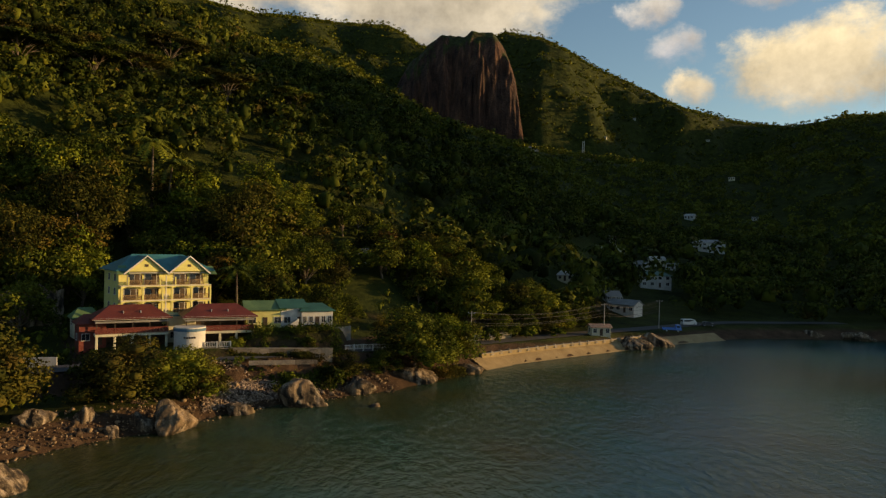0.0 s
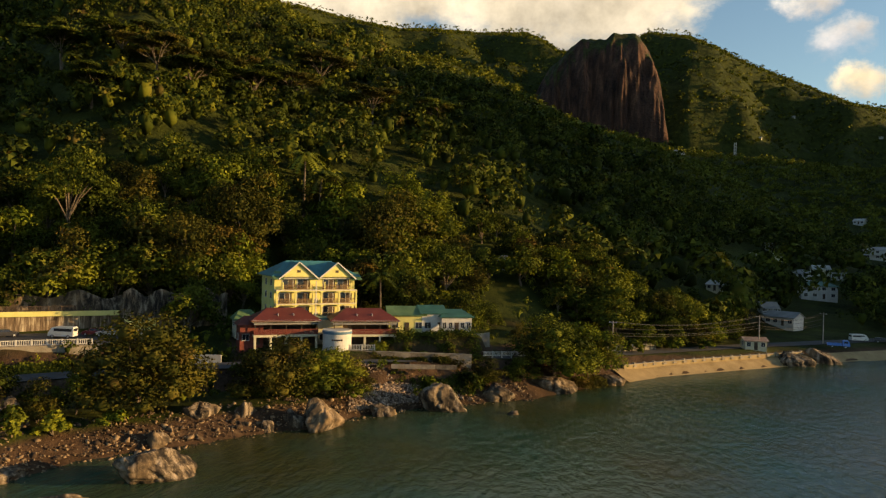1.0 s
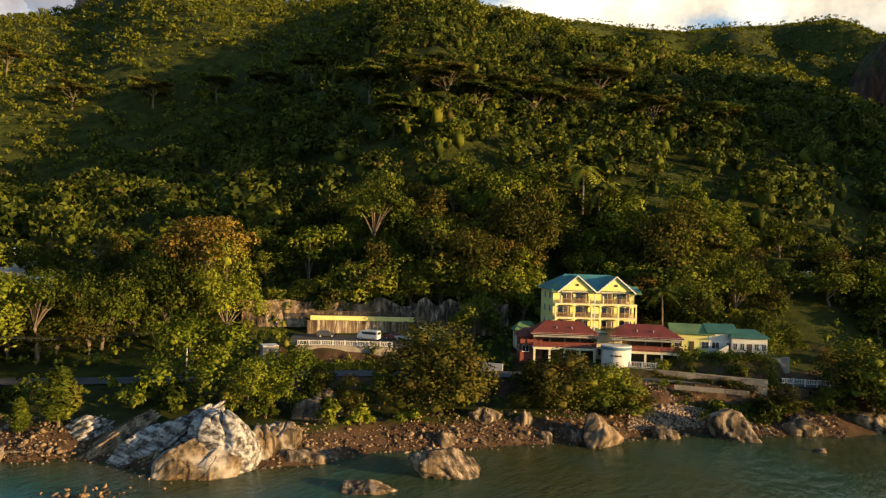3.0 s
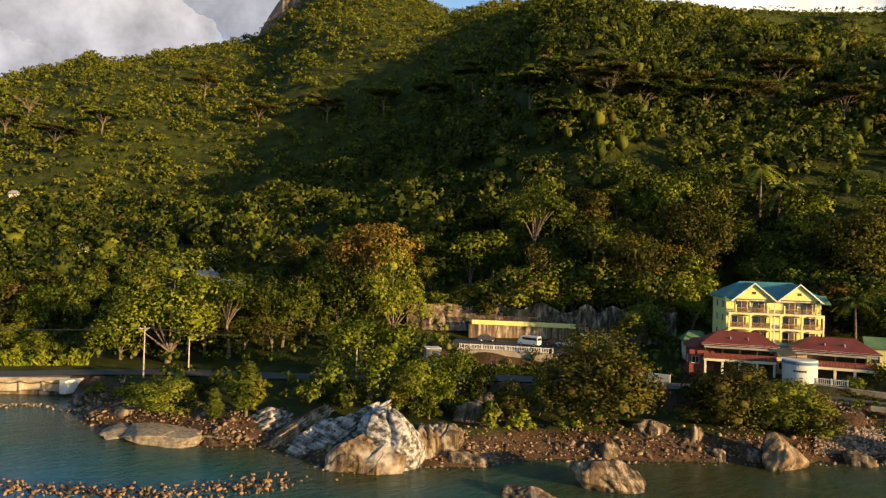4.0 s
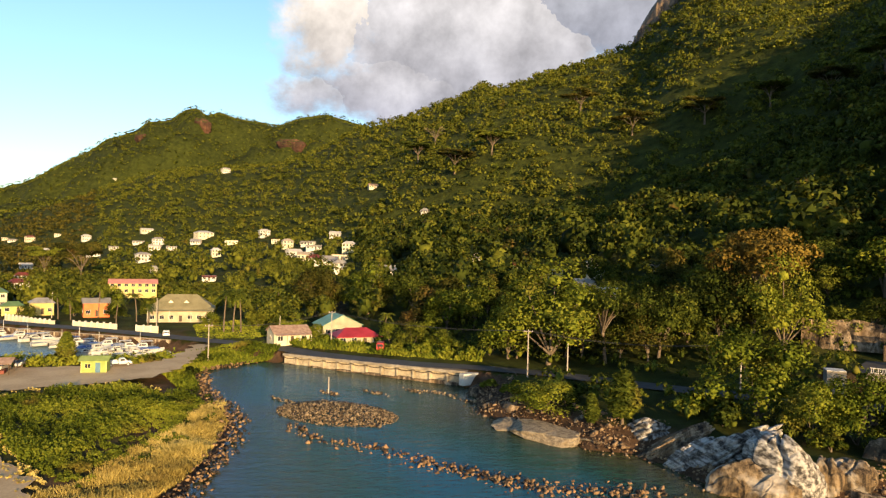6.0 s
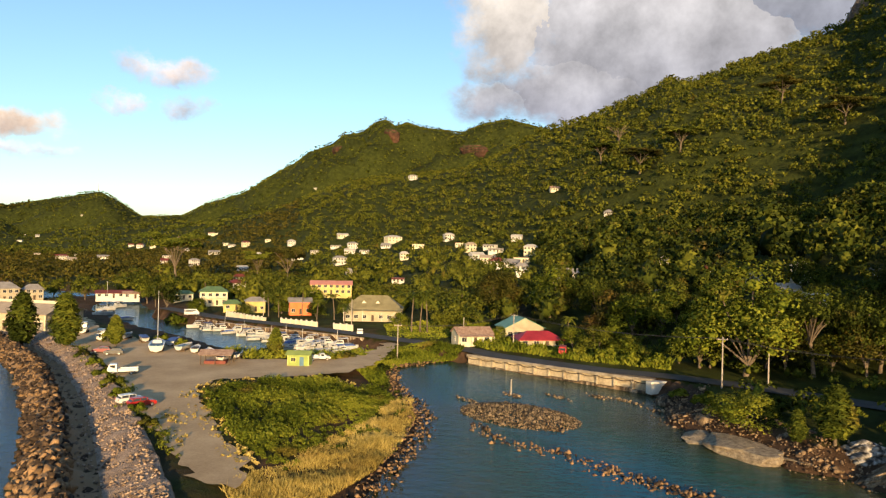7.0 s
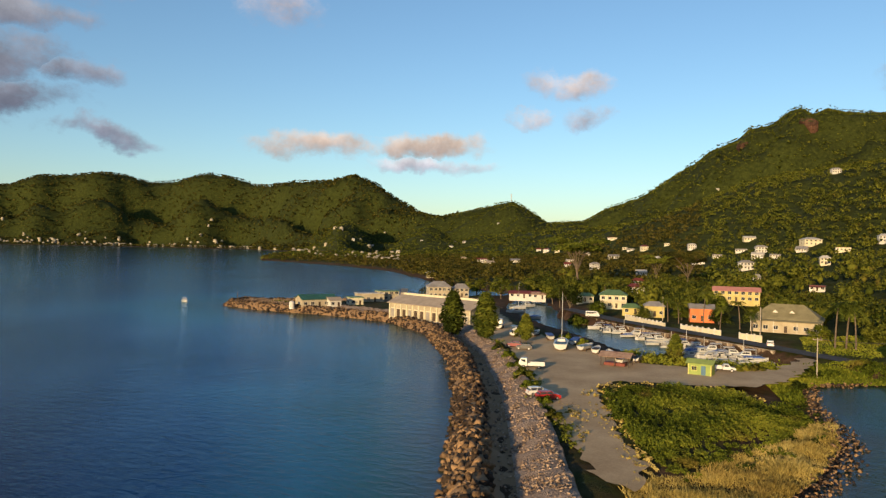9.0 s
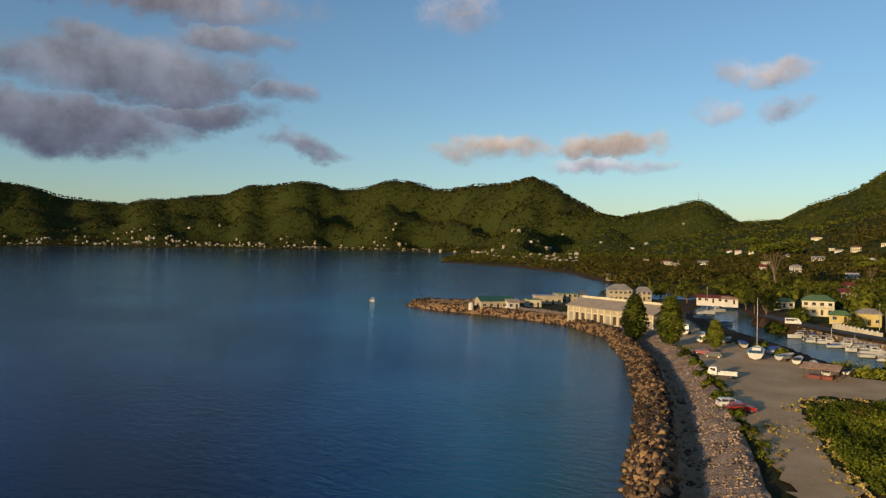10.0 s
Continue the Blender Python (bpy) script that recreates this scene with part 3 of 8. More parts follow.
VILLAGE_C = [
    (95.9, -2.77, 8, "r"), (108.5, -2.96, 9, "r"), (82.1, -2.1, 11, "g"), (77.9, 1.83, 7, "R"), (99.9, -2.04, 5, "w"), (107.3, -0.72, 7, "w"), (123.6, -0.1, 9, "w"),
    (127.9, -0.49, 8, "w"), (130.0, 0.07, 7, "w"), (123.3, 0.68, 5, "w"), (119.7, 1.45, 6, "w"), (129.0, 0.3, 8, "g"), (126.0, 0.47, 6, "w"), (131.6, 0.23, 8, "w"),
    (122.5, 0.15, 7, "w"), (106.4, 0.46, 6, "w"), (111.8, -1.5, 8, "g"), (108.2, -1.89, 8, "w"), (68.3, -1.82, 9, "w"), (65.0, -1.64, 10, "w"), (65.7, -3.05, 9, "w"),
    (61.9, 1.0, 9, "w"), (74.6, -0.75, 5, "w"), (64.1, -3.61, 9, "w"), (60.4, -1.19, 6, "w"), (71.7, -1.4, 8, "r"), (75.5, -2.13, 10, "g"),
]


def site_of(yaw, el, least=170):
    """The range at which the ground first rises to that elevation."""
    i = int(np.clip(round((yaw - yaws[0]) / 0.5), 0, len(yaws) - 1))
    up = np.degrees(np.arctan2(GZ[i] - HEIGHT, ranges))
    hit = np.nonzero((up >= el) & (ranges > least))[0]
    return float(ranges[hit[0]]) if len(hit) else 900.0


SITES = [(a, site_of(a, e - .15), w * (.8 if a < 20 else .62 if a < 80 else .9), c) for a, e, w, c in VILLAGE_A + VILLAGE_B + VILLAGE_C]
# a scatter of roofs among the trees above the harbour
house_rng = np.random.RandomState(12)
while len(SITES) < 100:
    a, e = house_rng.uniform(85, 123), house_rng.uniform(-1.5, .9)
    q = site_of(a, e)
    if all(abs(a - b) * radians(1) * q > 11 or abs(q - s) > 16 for b, s, *_ in SITES) and 300 < q < 1250:
        SITES.append((a, q, house_rng.uniform(6, 10), "wwgrcwr"[house_rng.randint(7)]))
TOWN_SITES = [(89.4, 187, 12), (85.4, 205, 15), (84.2, 187, 14), (97.9, 242, 22), (101.3, 310, 18), (103.7, 262, 9), (107.2, 272, 8), (109, 278, 8), (110.4, 302, 12), (108.7, 385, 10), (112.6, 335, 9), (117.5, 355, 14), (92, 200, 14)]

# ---- trees ----
ICO_V, ICO_F = None, None


def ico():
    bm = bmesh.new()
    bmesh.ops.create_icosphere(bm, subdivisions=1, radius=1.0)
    bm.faces.ensure_lookup_table()
    v = np.array([p.co[:] for p in bm.verts])
    f = np.array([[c.index for c in q.verts] for q in bm.faces])
    bm.free()
    return v, f


ICO_V, ICO_F = ico()


def soften(me, normals):
    """Shades a crown's leaves as the rounded mass that they make together."""
    nn = np.asarray(normals, np.float32)
    nn = nn / (np.linalg.norm(nn, axis=1)[:, None] + 1e-9)
    me.polygons.foreach_set("use_smooth", [True] * len(me.polygons))
    me.normals_split_custom_set_from_vertices(nn)


def sprays(rng, centres, normals, size, tilt=0.5, long=1.5):
    """A kite-shaped spray of leaves at each centre, turned about its normal: corners and triangles."""
    n = len(centres)
    nn = normals + rng.normal(0, tilt, (n, 3))
    nn /= np.linalg.norm(nn, axis=1)[:, None] + 1e-9
    u = np.cross(nn, rng.normal(0, 1, (n, 3)))
    u /= np.linalg.norm(u, axis=1)[:, None] + 1e-9
    w = np.cross(nn, u)
    s = (size * rng.uniform(0.6, 1.35, n))[:, None]
    droop = nn * s * 0.25
    v = np.stack([centres - u * s * long * .5 - droop, centres + w * s * .45 - u * s * .1, centres + u * s * long * .5 - droop, centres - w * s * .45 + u * s * .1], 1).reshape(-1, 3)
    b = np.arange(n)[:, None] * 4
    f = np.concatenate([b + [[0, 2, 1]], b + [[0, 3, 2]]])
    return v, f


def tufts(rng, centres, normals, size):
    """One triangle at each centre, for woods far off."""
    n = len(centres)
    nn = normals + rng.normal(0, 0.38, (n, 3))
    nn /= np.linalg.norm(nn, axis=1)[:, None]
    u = np.cross(nn, rng.normal(0, 1, (n, 3)))
    u /= np.linalg.norm(u, axis=1)[:, None]
    w = np.cross(nn, u)
    s = (size * rng.uniform(0.7, 1.3, n))[:, None]
    v = np.stack([centres + u * s, centres - u * s * .5 + w * s * .8, centres - u * s * .5 - w * s * .8], 1).reshape(-1, 3)
    return v, np.arange(3 * n).reshape(-1, 3)


def on_blobs(rng, blobs, n, low=-0.35):
    """n points on the upper sides of ellipsoids (x, y, z, half width, half height), with their normals."""
    b = np.array(blobs)
    pick = rng.choice(len(b), n, p=b[:, 3] ** 2 / (b[:, 3] ** 2).sum())
    d = rng.normal(0, 1, (n, 3))
    d /= np.linalg.norm(d, axis=1)[:, None]
    d[:, 2] = np.where(d[:, 2] < low, -d[:, 2], d[:, 2])
    rad = np.stack([b[pick, 3], b[pick, 3], b[pick, 4]], 1) * rng.uniform(0.68, 1.16, n)[:, None]
    return b[pick, :3] + d * rad, d


def joined(parts):
    vs, fs, o = [], [], 0
    for v, f in parts:
        vs.append(v), fs.append(f + o)
        o += len(v)
    return np.concatenate(vs), np.concatenate(fs)


def limb_mesh(rng, paths, sides=6):
    """Tapered tubes along paths of (x, y, z, radius)."""
    vs, fs, o = [], [], 0
    for path in paths:
        p = np.array(path, float)
        rings = []
        for i, (x, y, z, r) in enumerate(p):
            d = p[min(i + 1, len(p) - 1), :3] - p[max(i - 1, 0), :3]
            d /= np.linalg.norm(d) + 1e-9
            a = np.cross(d, [0.3, 1, 0.1])
            a /= np.linalg.norm(a)
            c = np.cross(d, a)
            t = np.linspace(0, 2 * np.pi, sides, endpoint=False)[:, None]
            rings.append(np.array([x, y, z]) + r * (np.cos(t) * a + np.sin(t) * c))
        v = np.concatenate(rings)
        k, j = np.meshgrid(np.arange(len(p) - 1), np.arange(sides), indexing="ij")
        a0, a1 = k * sides + j, k * sides + (j + 1) % sides
        f = np.concatenate([np.stack([a0, a1, a1 + sides], -1).reshape(-1, 3), np.stack([a0, a1 + sides, a0 + sides], -1).reshape(-1, 3)])
        vs.append(v), fs.append(f + o)
        o += len(v)
    return np.concatenate(vs), np.concatenate(fs)


def make_tree(seed, leaves, mat, size=0.055, blobs=9, base=0.28, spread=0.36, flat=0.8, bark=None, n_limbs=6, core=.26, name="tree"):
    """A broad-leaved tree one metre high: a trunk with limbs, and a crown of leaf sprays on billows."""
    rng = np.random.RandomState(seed)
    centre = []
    for i in range(blobs):
        a, q = rng.uniform(0, 2 * np.pi), math.sqrt((i + .5) / blobs) * spread
        h = base + (1 - base) * rng.uniform(.22, .82) * (1 - 0.45 * (q / spread) ** 2)
        s = rng.uniform(.15, .23) * (1.25 - 0.5 * q / spread)
        centre.append((q * math.cos(a), q * math.sin(a), h, s, s * flat))
    c, nrm = on_blobs(rng, centre, leaves)
    parts = [sprays(rng, c, nrm, size)]
    way = [np.repeat(nrm + rng.normal(0, .38, nrm.shape), 4, 0)]
    if core:
        parts += [(ICO_V * np.array([b[3], b[3], b[4]]) * core + np.array(b[:3]), ICO_F) for b in centre]
        way += [ICO_V] * len(centre)
    v, f = joined(parts)
    root = new(name)
    crown = new("crown", mesh_data("crown", v, f, mat))
    soften(crown.data, np.concatenate(way))
    crown.parent = root
    lean = rng.uniform(-.05, .05, 2)
    top = (lean[0], lean[1], base + .22)
    paths = [[(0, 0, -.06, .030), (lean[0] * .4, lean[1] * .4, base * .5, .022), (*top[:2], base, .018), (*top[:2], top[2], .012)]]
    for b in centre[:n_limbs]:
        paths.append([(*top[:2], base * .8, .012), (b[0] * .5 + top[0] * .5, b[1] * .5 + top[1] * .5, base + (b[2] - base) * .45, .008), (b[0], b[1], b[2], .004)])
    v, f = limb_mesh(rng, paths, 5)
    trunk = new("trunk", mesh_data("trunk", v, f, bark or bark_mat))
    trunk.parent = root
    return root


def make_umbrella(seed, mat, leaves=6500, dead=False, name="flat_topped_tree"):
    """A tall tree with pale bare limbs that fan out under a thin flat crown, one metre high."""
    rng = np.random.RandomState(seed)
    paths, tips = [], []
    paths.append([(0, 0, -.05, .026), (.01, .0, .25, .02), (.02, .01, .42, .012)])
    for i in range(9):
        a, q = i * 2.4 + rng.uniform(-.3, .3), rng.uniform(.16, .42)
        h = rng.uniform(.74, .95) - q * .18
        m = (q * .45 * math.cos(a), q * .45 * math.sin(a), .42 + (h - .42) * .62, .005)
        paths.append([(.02, .01, .36 + rng.uniform(0, .06), .007), m, (q * math.cos(a), q * math.sin(a), h, .003)])
        tips.append((q * math.cos(a), q * math.sin(a), h, rng.uniform(.14, .20), rng.uniform(.06, .09)))
        for _ in range(2):
            b, e = a + rng.uniform(-.7, .7), q * rng.uniform(.8, 1.15)
            t = (e * math.cos(b), e * math.sin(b), h + rng.uniform(-.05, .05), .002)
            paths.append([m, t])
            tips.append((*t[:3], rng.uniform(.08, .13), rng.uniform(.025, .045)))
    root = new(name)
    v, f = limb_mesh(rng, paths, 5)
    trunk = new("trunk", mesh_data("trunk", v, f, pale_bark))
    trunk.parent = root
    if not dead:
        c, nrm = on_blobs(rng, tips, leaves, -.2)
        v, f = sprays(rng, c, nrm, 0.024, 0.5)
        crown = new("crown", mesh_data("crown", v, f, mat))
        crown.parent = root
    return root


def make_palm(seed, name="coconut_palm"):
    """A coconut palm one metre high: a thin leaning trunk and a head of drooping fronds."""
    rng = np.random.RandomState(seed)
    bx, by = rng.uniform(-.08, .08, 2)
    path = [(bx * t * t, by * t * t, -.03 + t * .83, .020 - .008 * t) for t in (0, .25, .5, .75, 1)]
    root = new(name)
    v, f = limb_mesh(rng, [path], 6)
    trunk = new("trunk", mesh_data("trunk", v, f, bark_mat))
    trunk.parent = root
    vs, fs, o = [], [], 0
    top = np.array([bx, by, .80])
    for i in range(17):
        a, up = i * 2.4 + rng.uniform(-.2, .2), rng.uniform(-.35, 1.1)
        out = np.array([math.cos(a), math.sin(a), 0.0])
        side = np.array([-out[1], out[0], 0.0])
        long = rng.uniform(.26, .34)
        rib = [top + out * long * t * math.cos(up * (1 - t)) + np.array([0, 0, long * (t * math.sin(up) - .75 * t * t)]) for t in np.linspace(0, 1, 7)]
        for k in range(6):
            p, q = rib[k], rib[k + 1]
            for s in (-1, 1):
                for e in (.0, .5):
                    m = p + (q - p) * e
                    w = .085 * (1 - .55 * k / 6) * s
                    tip = m + side * w + out * .03 + np.array([0, 0, -abs(w) * .65])
                    vs += [m, m + (q - p) * .45, tip]
                    fs.append([o, o + 1, o + 2])
                    o += 3
    fronds = new("fronds", mesh_data("fronds", np.array(vs), np.array(fs), leaf_mat))
    fronds.parent = root
    return root


def make_conifer(seed, name="casuarina_tree", n=2200):
    """A feathery casuarina one metre high."""
    rng = np.random.RandomState(seed)
    h = rng.uniform(.12, 1.0, n) ** .9
    q = (1.03 - h) ** .55 * np.minimum(1, h * 2.2) * .24 * rng.uniform(.3, 1.0, n)
    a = rng.uniform(0, 2 * np.pi, n)
    c = np.stack([q * np.cos(a), q * np.sin(a), h], 1)
    nrm = np.stack([np.cos(a), np.sin(a), np.full(n, .6)], 1)
    v, f = sprays(rng, c, nrm, .030, .6, 3.0)
    root = new(name)
    crown = new("crown", mesh_data("crown", v, f, leaf_mat))
    crown.parent = root
    v, f = limb_mesh(rng, [[(0, 0, -.04, .018), (0, 0, .5, .012), (0, 0, .95, .004)]], 5)
    trunk = new("trunk", mesh_data("trunk", v, f, bark_mat))
    trunk.parent = root
    return root


def set_tree(kind, label, category, group, x, y, height, width=1.0, turn=0.0, sink=0.0, z=None):
    """A copy of a one-metre tree, scaled to its height, rooted on the ground."""
    z = ground_z(x, y) if z is None else z
    ob = copy_thing(kind, Matrix.Identity(4))
    ob.matrix_basis = Matrix.LocRotScale((x, y, z - sink), Euler((0, 0, turn)), (height * width, height * width, height))
    tagged(ob, label, category, group)
    return ob


BROAD = [make_tree(11 + i, 2200, m, .032, 12 + i % 3, .16, .36, .95, name="tree") for i, m in enumerate((leaf_mat, leaf_mat, leaf_dark, leaf_mat, leaf_bright))]
GRAND = [make_tree(21 + i, 6000, m, .019, 22, .14, .37, .9, n_limbs=10, name="tree") for i, m in enumerate((leaf_mat, leaf_dark, leaf_bright))]
BUSHY = [make_tree(31 + i, 5200, m, .025, 22, .0, .44, 1.0, n_limbs=4, name="tree") for i, m in enumerate((leaf_dark, leaf_bright, leaf_mat))]
DOME = make_tree(44, 10000, leaf_dark, .021, 40, -.02, .43, .95, n_limbs=4, core=.40, name="tree")
DOME_B = make_tree(45, 10000, leaf_mat, .021, 40, -.02, .43, .95, n_limbs=4, core=.40, name="tree")
UMBRELLA = [make_umbrella(51 + i, m) for i, m in enumerate((leaf_mat, leaf_dark))]
FLAT = [make_tree(46 + i, 6500, m, .020, 24, .46, .42, .5, n_limbs=12, name="flat_topped_tree") for i, m in enumerate((leaf_rust, leaf_mat))]
BARE = make_umbrella(61, leaf_mat, dead=True, name="bare_tree")
PALMS = [make_palm(71), make_palm(72)]
CONIFER = [make_conifer(81), make_conifer(82)]

# marked trees: kind, yaw, range, height, width over height, label
MARKED = [
    (DOME, 34.6, 112, 15.5, 1.30, "broad dark-leaved shore tree above the boulders"), (DOME, 24.4, 117, 10.5, 1.45, "dense dark green tree below the hotel terrace"),
    (DOME_B, 20.6, 118, 9.0, 1.5, "dense green tree on the bank below the hotel"), (BUSHY[0], 19.0, 120, 5, 1.6, "low green tree on the bank below the hotel"),
    (BUSHY[1], 46.2, 112, 9.5, .95, "bright green tree beside the boulders"), (BUSHY[2], 43.5, 112, 6.2, 1.2, "green tree under the car park wall"),
    (BUSHY[1], 53.0, 118, 13, 1.15, "bright green spreading tree beside the coast road"), (BUSHY[1], 49.3, 109, 8, .9, "small bright tree behind the boulders"),
    (BUSHY[1], 68.6, 116, 5, 1.9, "low bright green shrub tree on the rocks"), (CONIFER[0], 62.6, 109, 8.2, 2.0, "young feathery casuarina on the rocks"),
    (CONIFER[1], 65.0, 109, 5, 1.7, "small feathery casuarina on the rocks"), (FLAT[0], 53.3, 172, 27, .95, "tall flat-topped tree with browned crown"),
    (BROAD[4], 51.0, 160, 21, .85, "tall leafy tree above the coast road"), (BROAD[0], 55.5, 165, 22, .9, "tall leafy tree above the coast road"),
    (BROAD[4], 68.6, 152, 23, 1.2, "large spreading green tree beside the coast road"), (FLAT[1], 64.0, 152, 18, .9, "pale-limbed tree beside the coast road"),
    (BROAD[3], 60.0, 156, 19, .9, "leafy tree beside the coast road"), (BROAD[4], 71.8, 160, 15, 1.1, "green tree beside the coast road"),
    (BUSHY[0], -0.6, 146, 4.5, 1.5, "low dark tree above the shore rocks"), (DOME_B, 2.2, 145, 13.5, 1.45, "big rounded tree leaning over the shore"), (BUSHY[1], -1.0, 153, 10.5, 1.2, "bushy green tree beside the beach wall"),
    (BUSHY[1], -5.0, 184, 6, 1.3, "bushy green tree behind the beach road"), (BUSHY[2], -6.6, 191, 6.5, 1.3, "bushy green tree behind the beach road"), (BUSHY[1], -9.6, 205, 6, 1.5, "bushy green tree behind the beach road"),
    (BUSHY[2], -11.0, 213, 6.5, 1.4, "bushy green tree behind the beach hut"), (BUSHY[0], -8.2, 199, 5.5, 1.4, "bushy dark tree behind the beach road"), (BUSHY[0], -12.4, 222, 7, 1.3, "bushy dark tree behind the beach hut"),
    (BUSHY[2], 4.6, 138, 4, 1.6, "bushy green tree above the shore rocks"), (BUSHY[0], 7.6, 134, 4, 1.6, "bushy dark tree above the shore rocks"),
    (BUSHY[2], 38.8, 112, 6, 1.1, "dark tree between boulders and car park"), (BUSHY[0], 41.2, 109, 5, 1.1, "dark tree behind the shore boulders"),
    (BUSHY[0], 4.8, 163, 3.2, 1.3, "garden tree above the coast road"), (BUSHY[2], 7.6, 168, 5.5, 1.3, "leafy tree behind the annex"), (BUSHY[1], 3.0, 167, 3.6, 1.3, "bright garden tree above the coast road"),
    (PALMS[0], 16.4, 153, 14, 1.0, "coconut palm beside the hotel"), (PALMS[1], 21.6, 205, 22, .9, "tall coconut palm on the slope"),
    (PALMS[0], 22.8, 215, 24, .9, "tall coconut palm on the slope"), (BROAD[2], 17.0, 185, 24, .8, "tall brownish tree behind the hotel"),
    (DOME_B, 14.0, 160, 14.5, 1.05, "dense rounded green tree beside the hotel"), (BUSHY[2], 9.4, 158, 8, 1.1, "leafy tree behind the white annex"), (BROAD[0], 11.0, 180, 16, .95, "dense tree behind the annex"),
    (FLAT[1], 39.5, 196, 27, .75, "tall tree with a long bare trunk"), (BROAD[2], 27.5, 186, 27, .9, "large dark tree behind the hotel"),
    (BROAD[2], 31.0, 176, 24, .85, "large dark tree above the rock cut"), (BROAD[0], 34.5, 186, 22, .9, "large leafy tree above the rock cut"),
        (BARE, 78.3, 690, 26, 1.4, "bare pale tree high on the hillside"), (BARE, 67.2, 430, 16, .9, "bare pale tree on the hillside"),
    (UMBRELLA[0], 113.2, 420, 34, 1.15, "tall pale-limbed tree above the town"), (UMBRELLA[1], 104.8, 430, 26, 1.0, "tall pale-limbed tree above the town"), (UMBRELLA[0], 107.2, 470, 24, 1.0, "tall pale-limbed tree above the town"),
    (CONIFER[0], 123.3, 206, 14.5, 1.65, "casuarina beside the warehouse"), (CONIFER[1], 120.6, 192, 14, 1.65, "casuarina beside the gravel track"), (CONIFER[1], 117.3, 190, 8, 1.65, "young casuarina beside the harbour track"),
    (CONIFER[0], 105.6, 172, 7.5, 1.65, "young casuarina beside the harbour basin"),
    (PALMS[0], 94.7, 212, 15, .9, "coconut palm on the grass by the road"), (PALMS[1], 94.0, 214, 15.5, .9, "coconut palm on the grass by the road"), (PALMS[0], 93.4, 213, 14, .9, "coconut palm on the grass by the road"),
    (BROAD[2], 87.6, 252, 21, .95, "round brown-green tree in the village"), (BROAD[4], 83.4, 240, 18, 1.15, "spreading bright tree in the village"), (BROAD[3], 79.5, 225, 16, 1.0, "green tree behind the red roof"),
    (PALMS[0], 105.4, 254, 9, 1.1, "garden palm beside the harbour road"), (PALMS[1], 106.2, 258, 10, 1.0, "garden palm beside the harbour road"), (PALMS[0], 102.4, 240, 9, 1.1, "garden palm beside the harbour road"), (PALMS[1], 100.2, 234, 8, 1.1, "garden palm by the bungalow"),
    (BUSHY[2], 108.2, 262, 4.5, 1.3, "garden tree beside a yellow house"), (BUSHY[1], 105.2, 268, 5, 1.3, "garden tree between two houses"), (BUSHY[2], 102.4, 258, 5, 1.4, "garden tree beside an orange house"), (BUSHY[1], 111.6, 290, 6, 1.2, "garden tree by the harbour"),
    (BUSHY[2], 100.0, 262, 6, 1.3, "garden tree behind the bungalow"), (BROAD[0], 106.2, 290, 10, 1.1, "leafy tree behind the yellow house"), (BROAD[4], 103.0, 292, 11, 1.1, "leafy tree behind the orange house"), (BROAD[0], 109.6, 320, 12, 1.1, "leafy tree behind the harbour"),
    (BUSHY[1], 95.6, 232, 4, 1.5, "low bright tree on the lawn"), (BUSHY[2], 92.0, 226, 4.5, 1.5, "low tree on the lawn"), (BROAD[4], 91.6, 246, 9, 1.1, "young tree behind the lawn"), (BUSHY[1], 87.6, 196, 4, 1.4, "garden shrub tree by the road"),
    (BUSHY[2], 90.6, 205, 4.5, 1.3, "garden tree by the rusty house"), (BUSHY[1], 81.6, 186, 5.5, 1.3, "garden tree by the red roof"), (BUSHY[2], 79.6, 178, 6, 1.3, "garden tree beside the coast road"), (BUSHY[1], 77.2, 172, 5, 1.4, "garden tree beside the coast road"),
    (BROAD[3], 113.8, 318, 12, 1.1, "leafy tree on the harbour quay"), (BROAD[0], 115.2, 352, 13, 1.1, "leafy tree on the harbour quay"), (BROAD[3], 119.4, 372, 13, 1.1, "leafy tree behind the quay sheds"), (BROAD[0], 121.4, 372, 12, 1.1, "leafy tree behind the quay sheds"),
    (BROAD[2], 125.6, 372, 9, 1.2, "dark tree behind the port houses"), (BROAD[2], 123.4, 392, 12, 1.1, "dark tree behind the port houses"), (PALMS[0], 114.6, 330, 11, 1.0, "palm on the harbour quay"), (PALMS[1], 111.0, 330, 12, 1.0, "palm behind the harbour"),
    (PALMS[1], 82.0, 200, 8, 1.1, "low palm in a garden beside the road"), (PALMS[0], 90.5, 255, 13, .9, "palm in the village"), (PALMS[1], 101.0, 246, 11, 1.0, "palm beside the harbour road"), (PALMS[0], 103.6, 262, 13, .9, "palm beside the harbour road"),
]
for k, (yaw, el, h) in enumerate([(27, 11.6, 22), (29.4, 12.6, 20), (31.5, 11.8, 22), (34, 12.9, 22), (36.6, 13.6, 22), (24, 11.6, 20), (40.4, 13.0, 22), (17.5, 11.0, 20), (12.4, 10.4, 20), (48.5, 12.6, 24), (52.4, 12.2, 24),
                                  (57, 11.4, 24), (73.6, 9.2, 26), (76.6, 7.6, 26), (79.6, 8.4, 26), (62.4, 10.8, 24), (45.2, 14.2, 24), (21.6, 13.4, 22), (38.4, 10.2, 18), (66.5, 12.6, 26)]):
    MARKED.append((UMBRELLA[k % 2], yaw, site_of(yaw, el - 1.2), h * .8, 1.7, "flat-topped tree with layered limbs on the hillside"))
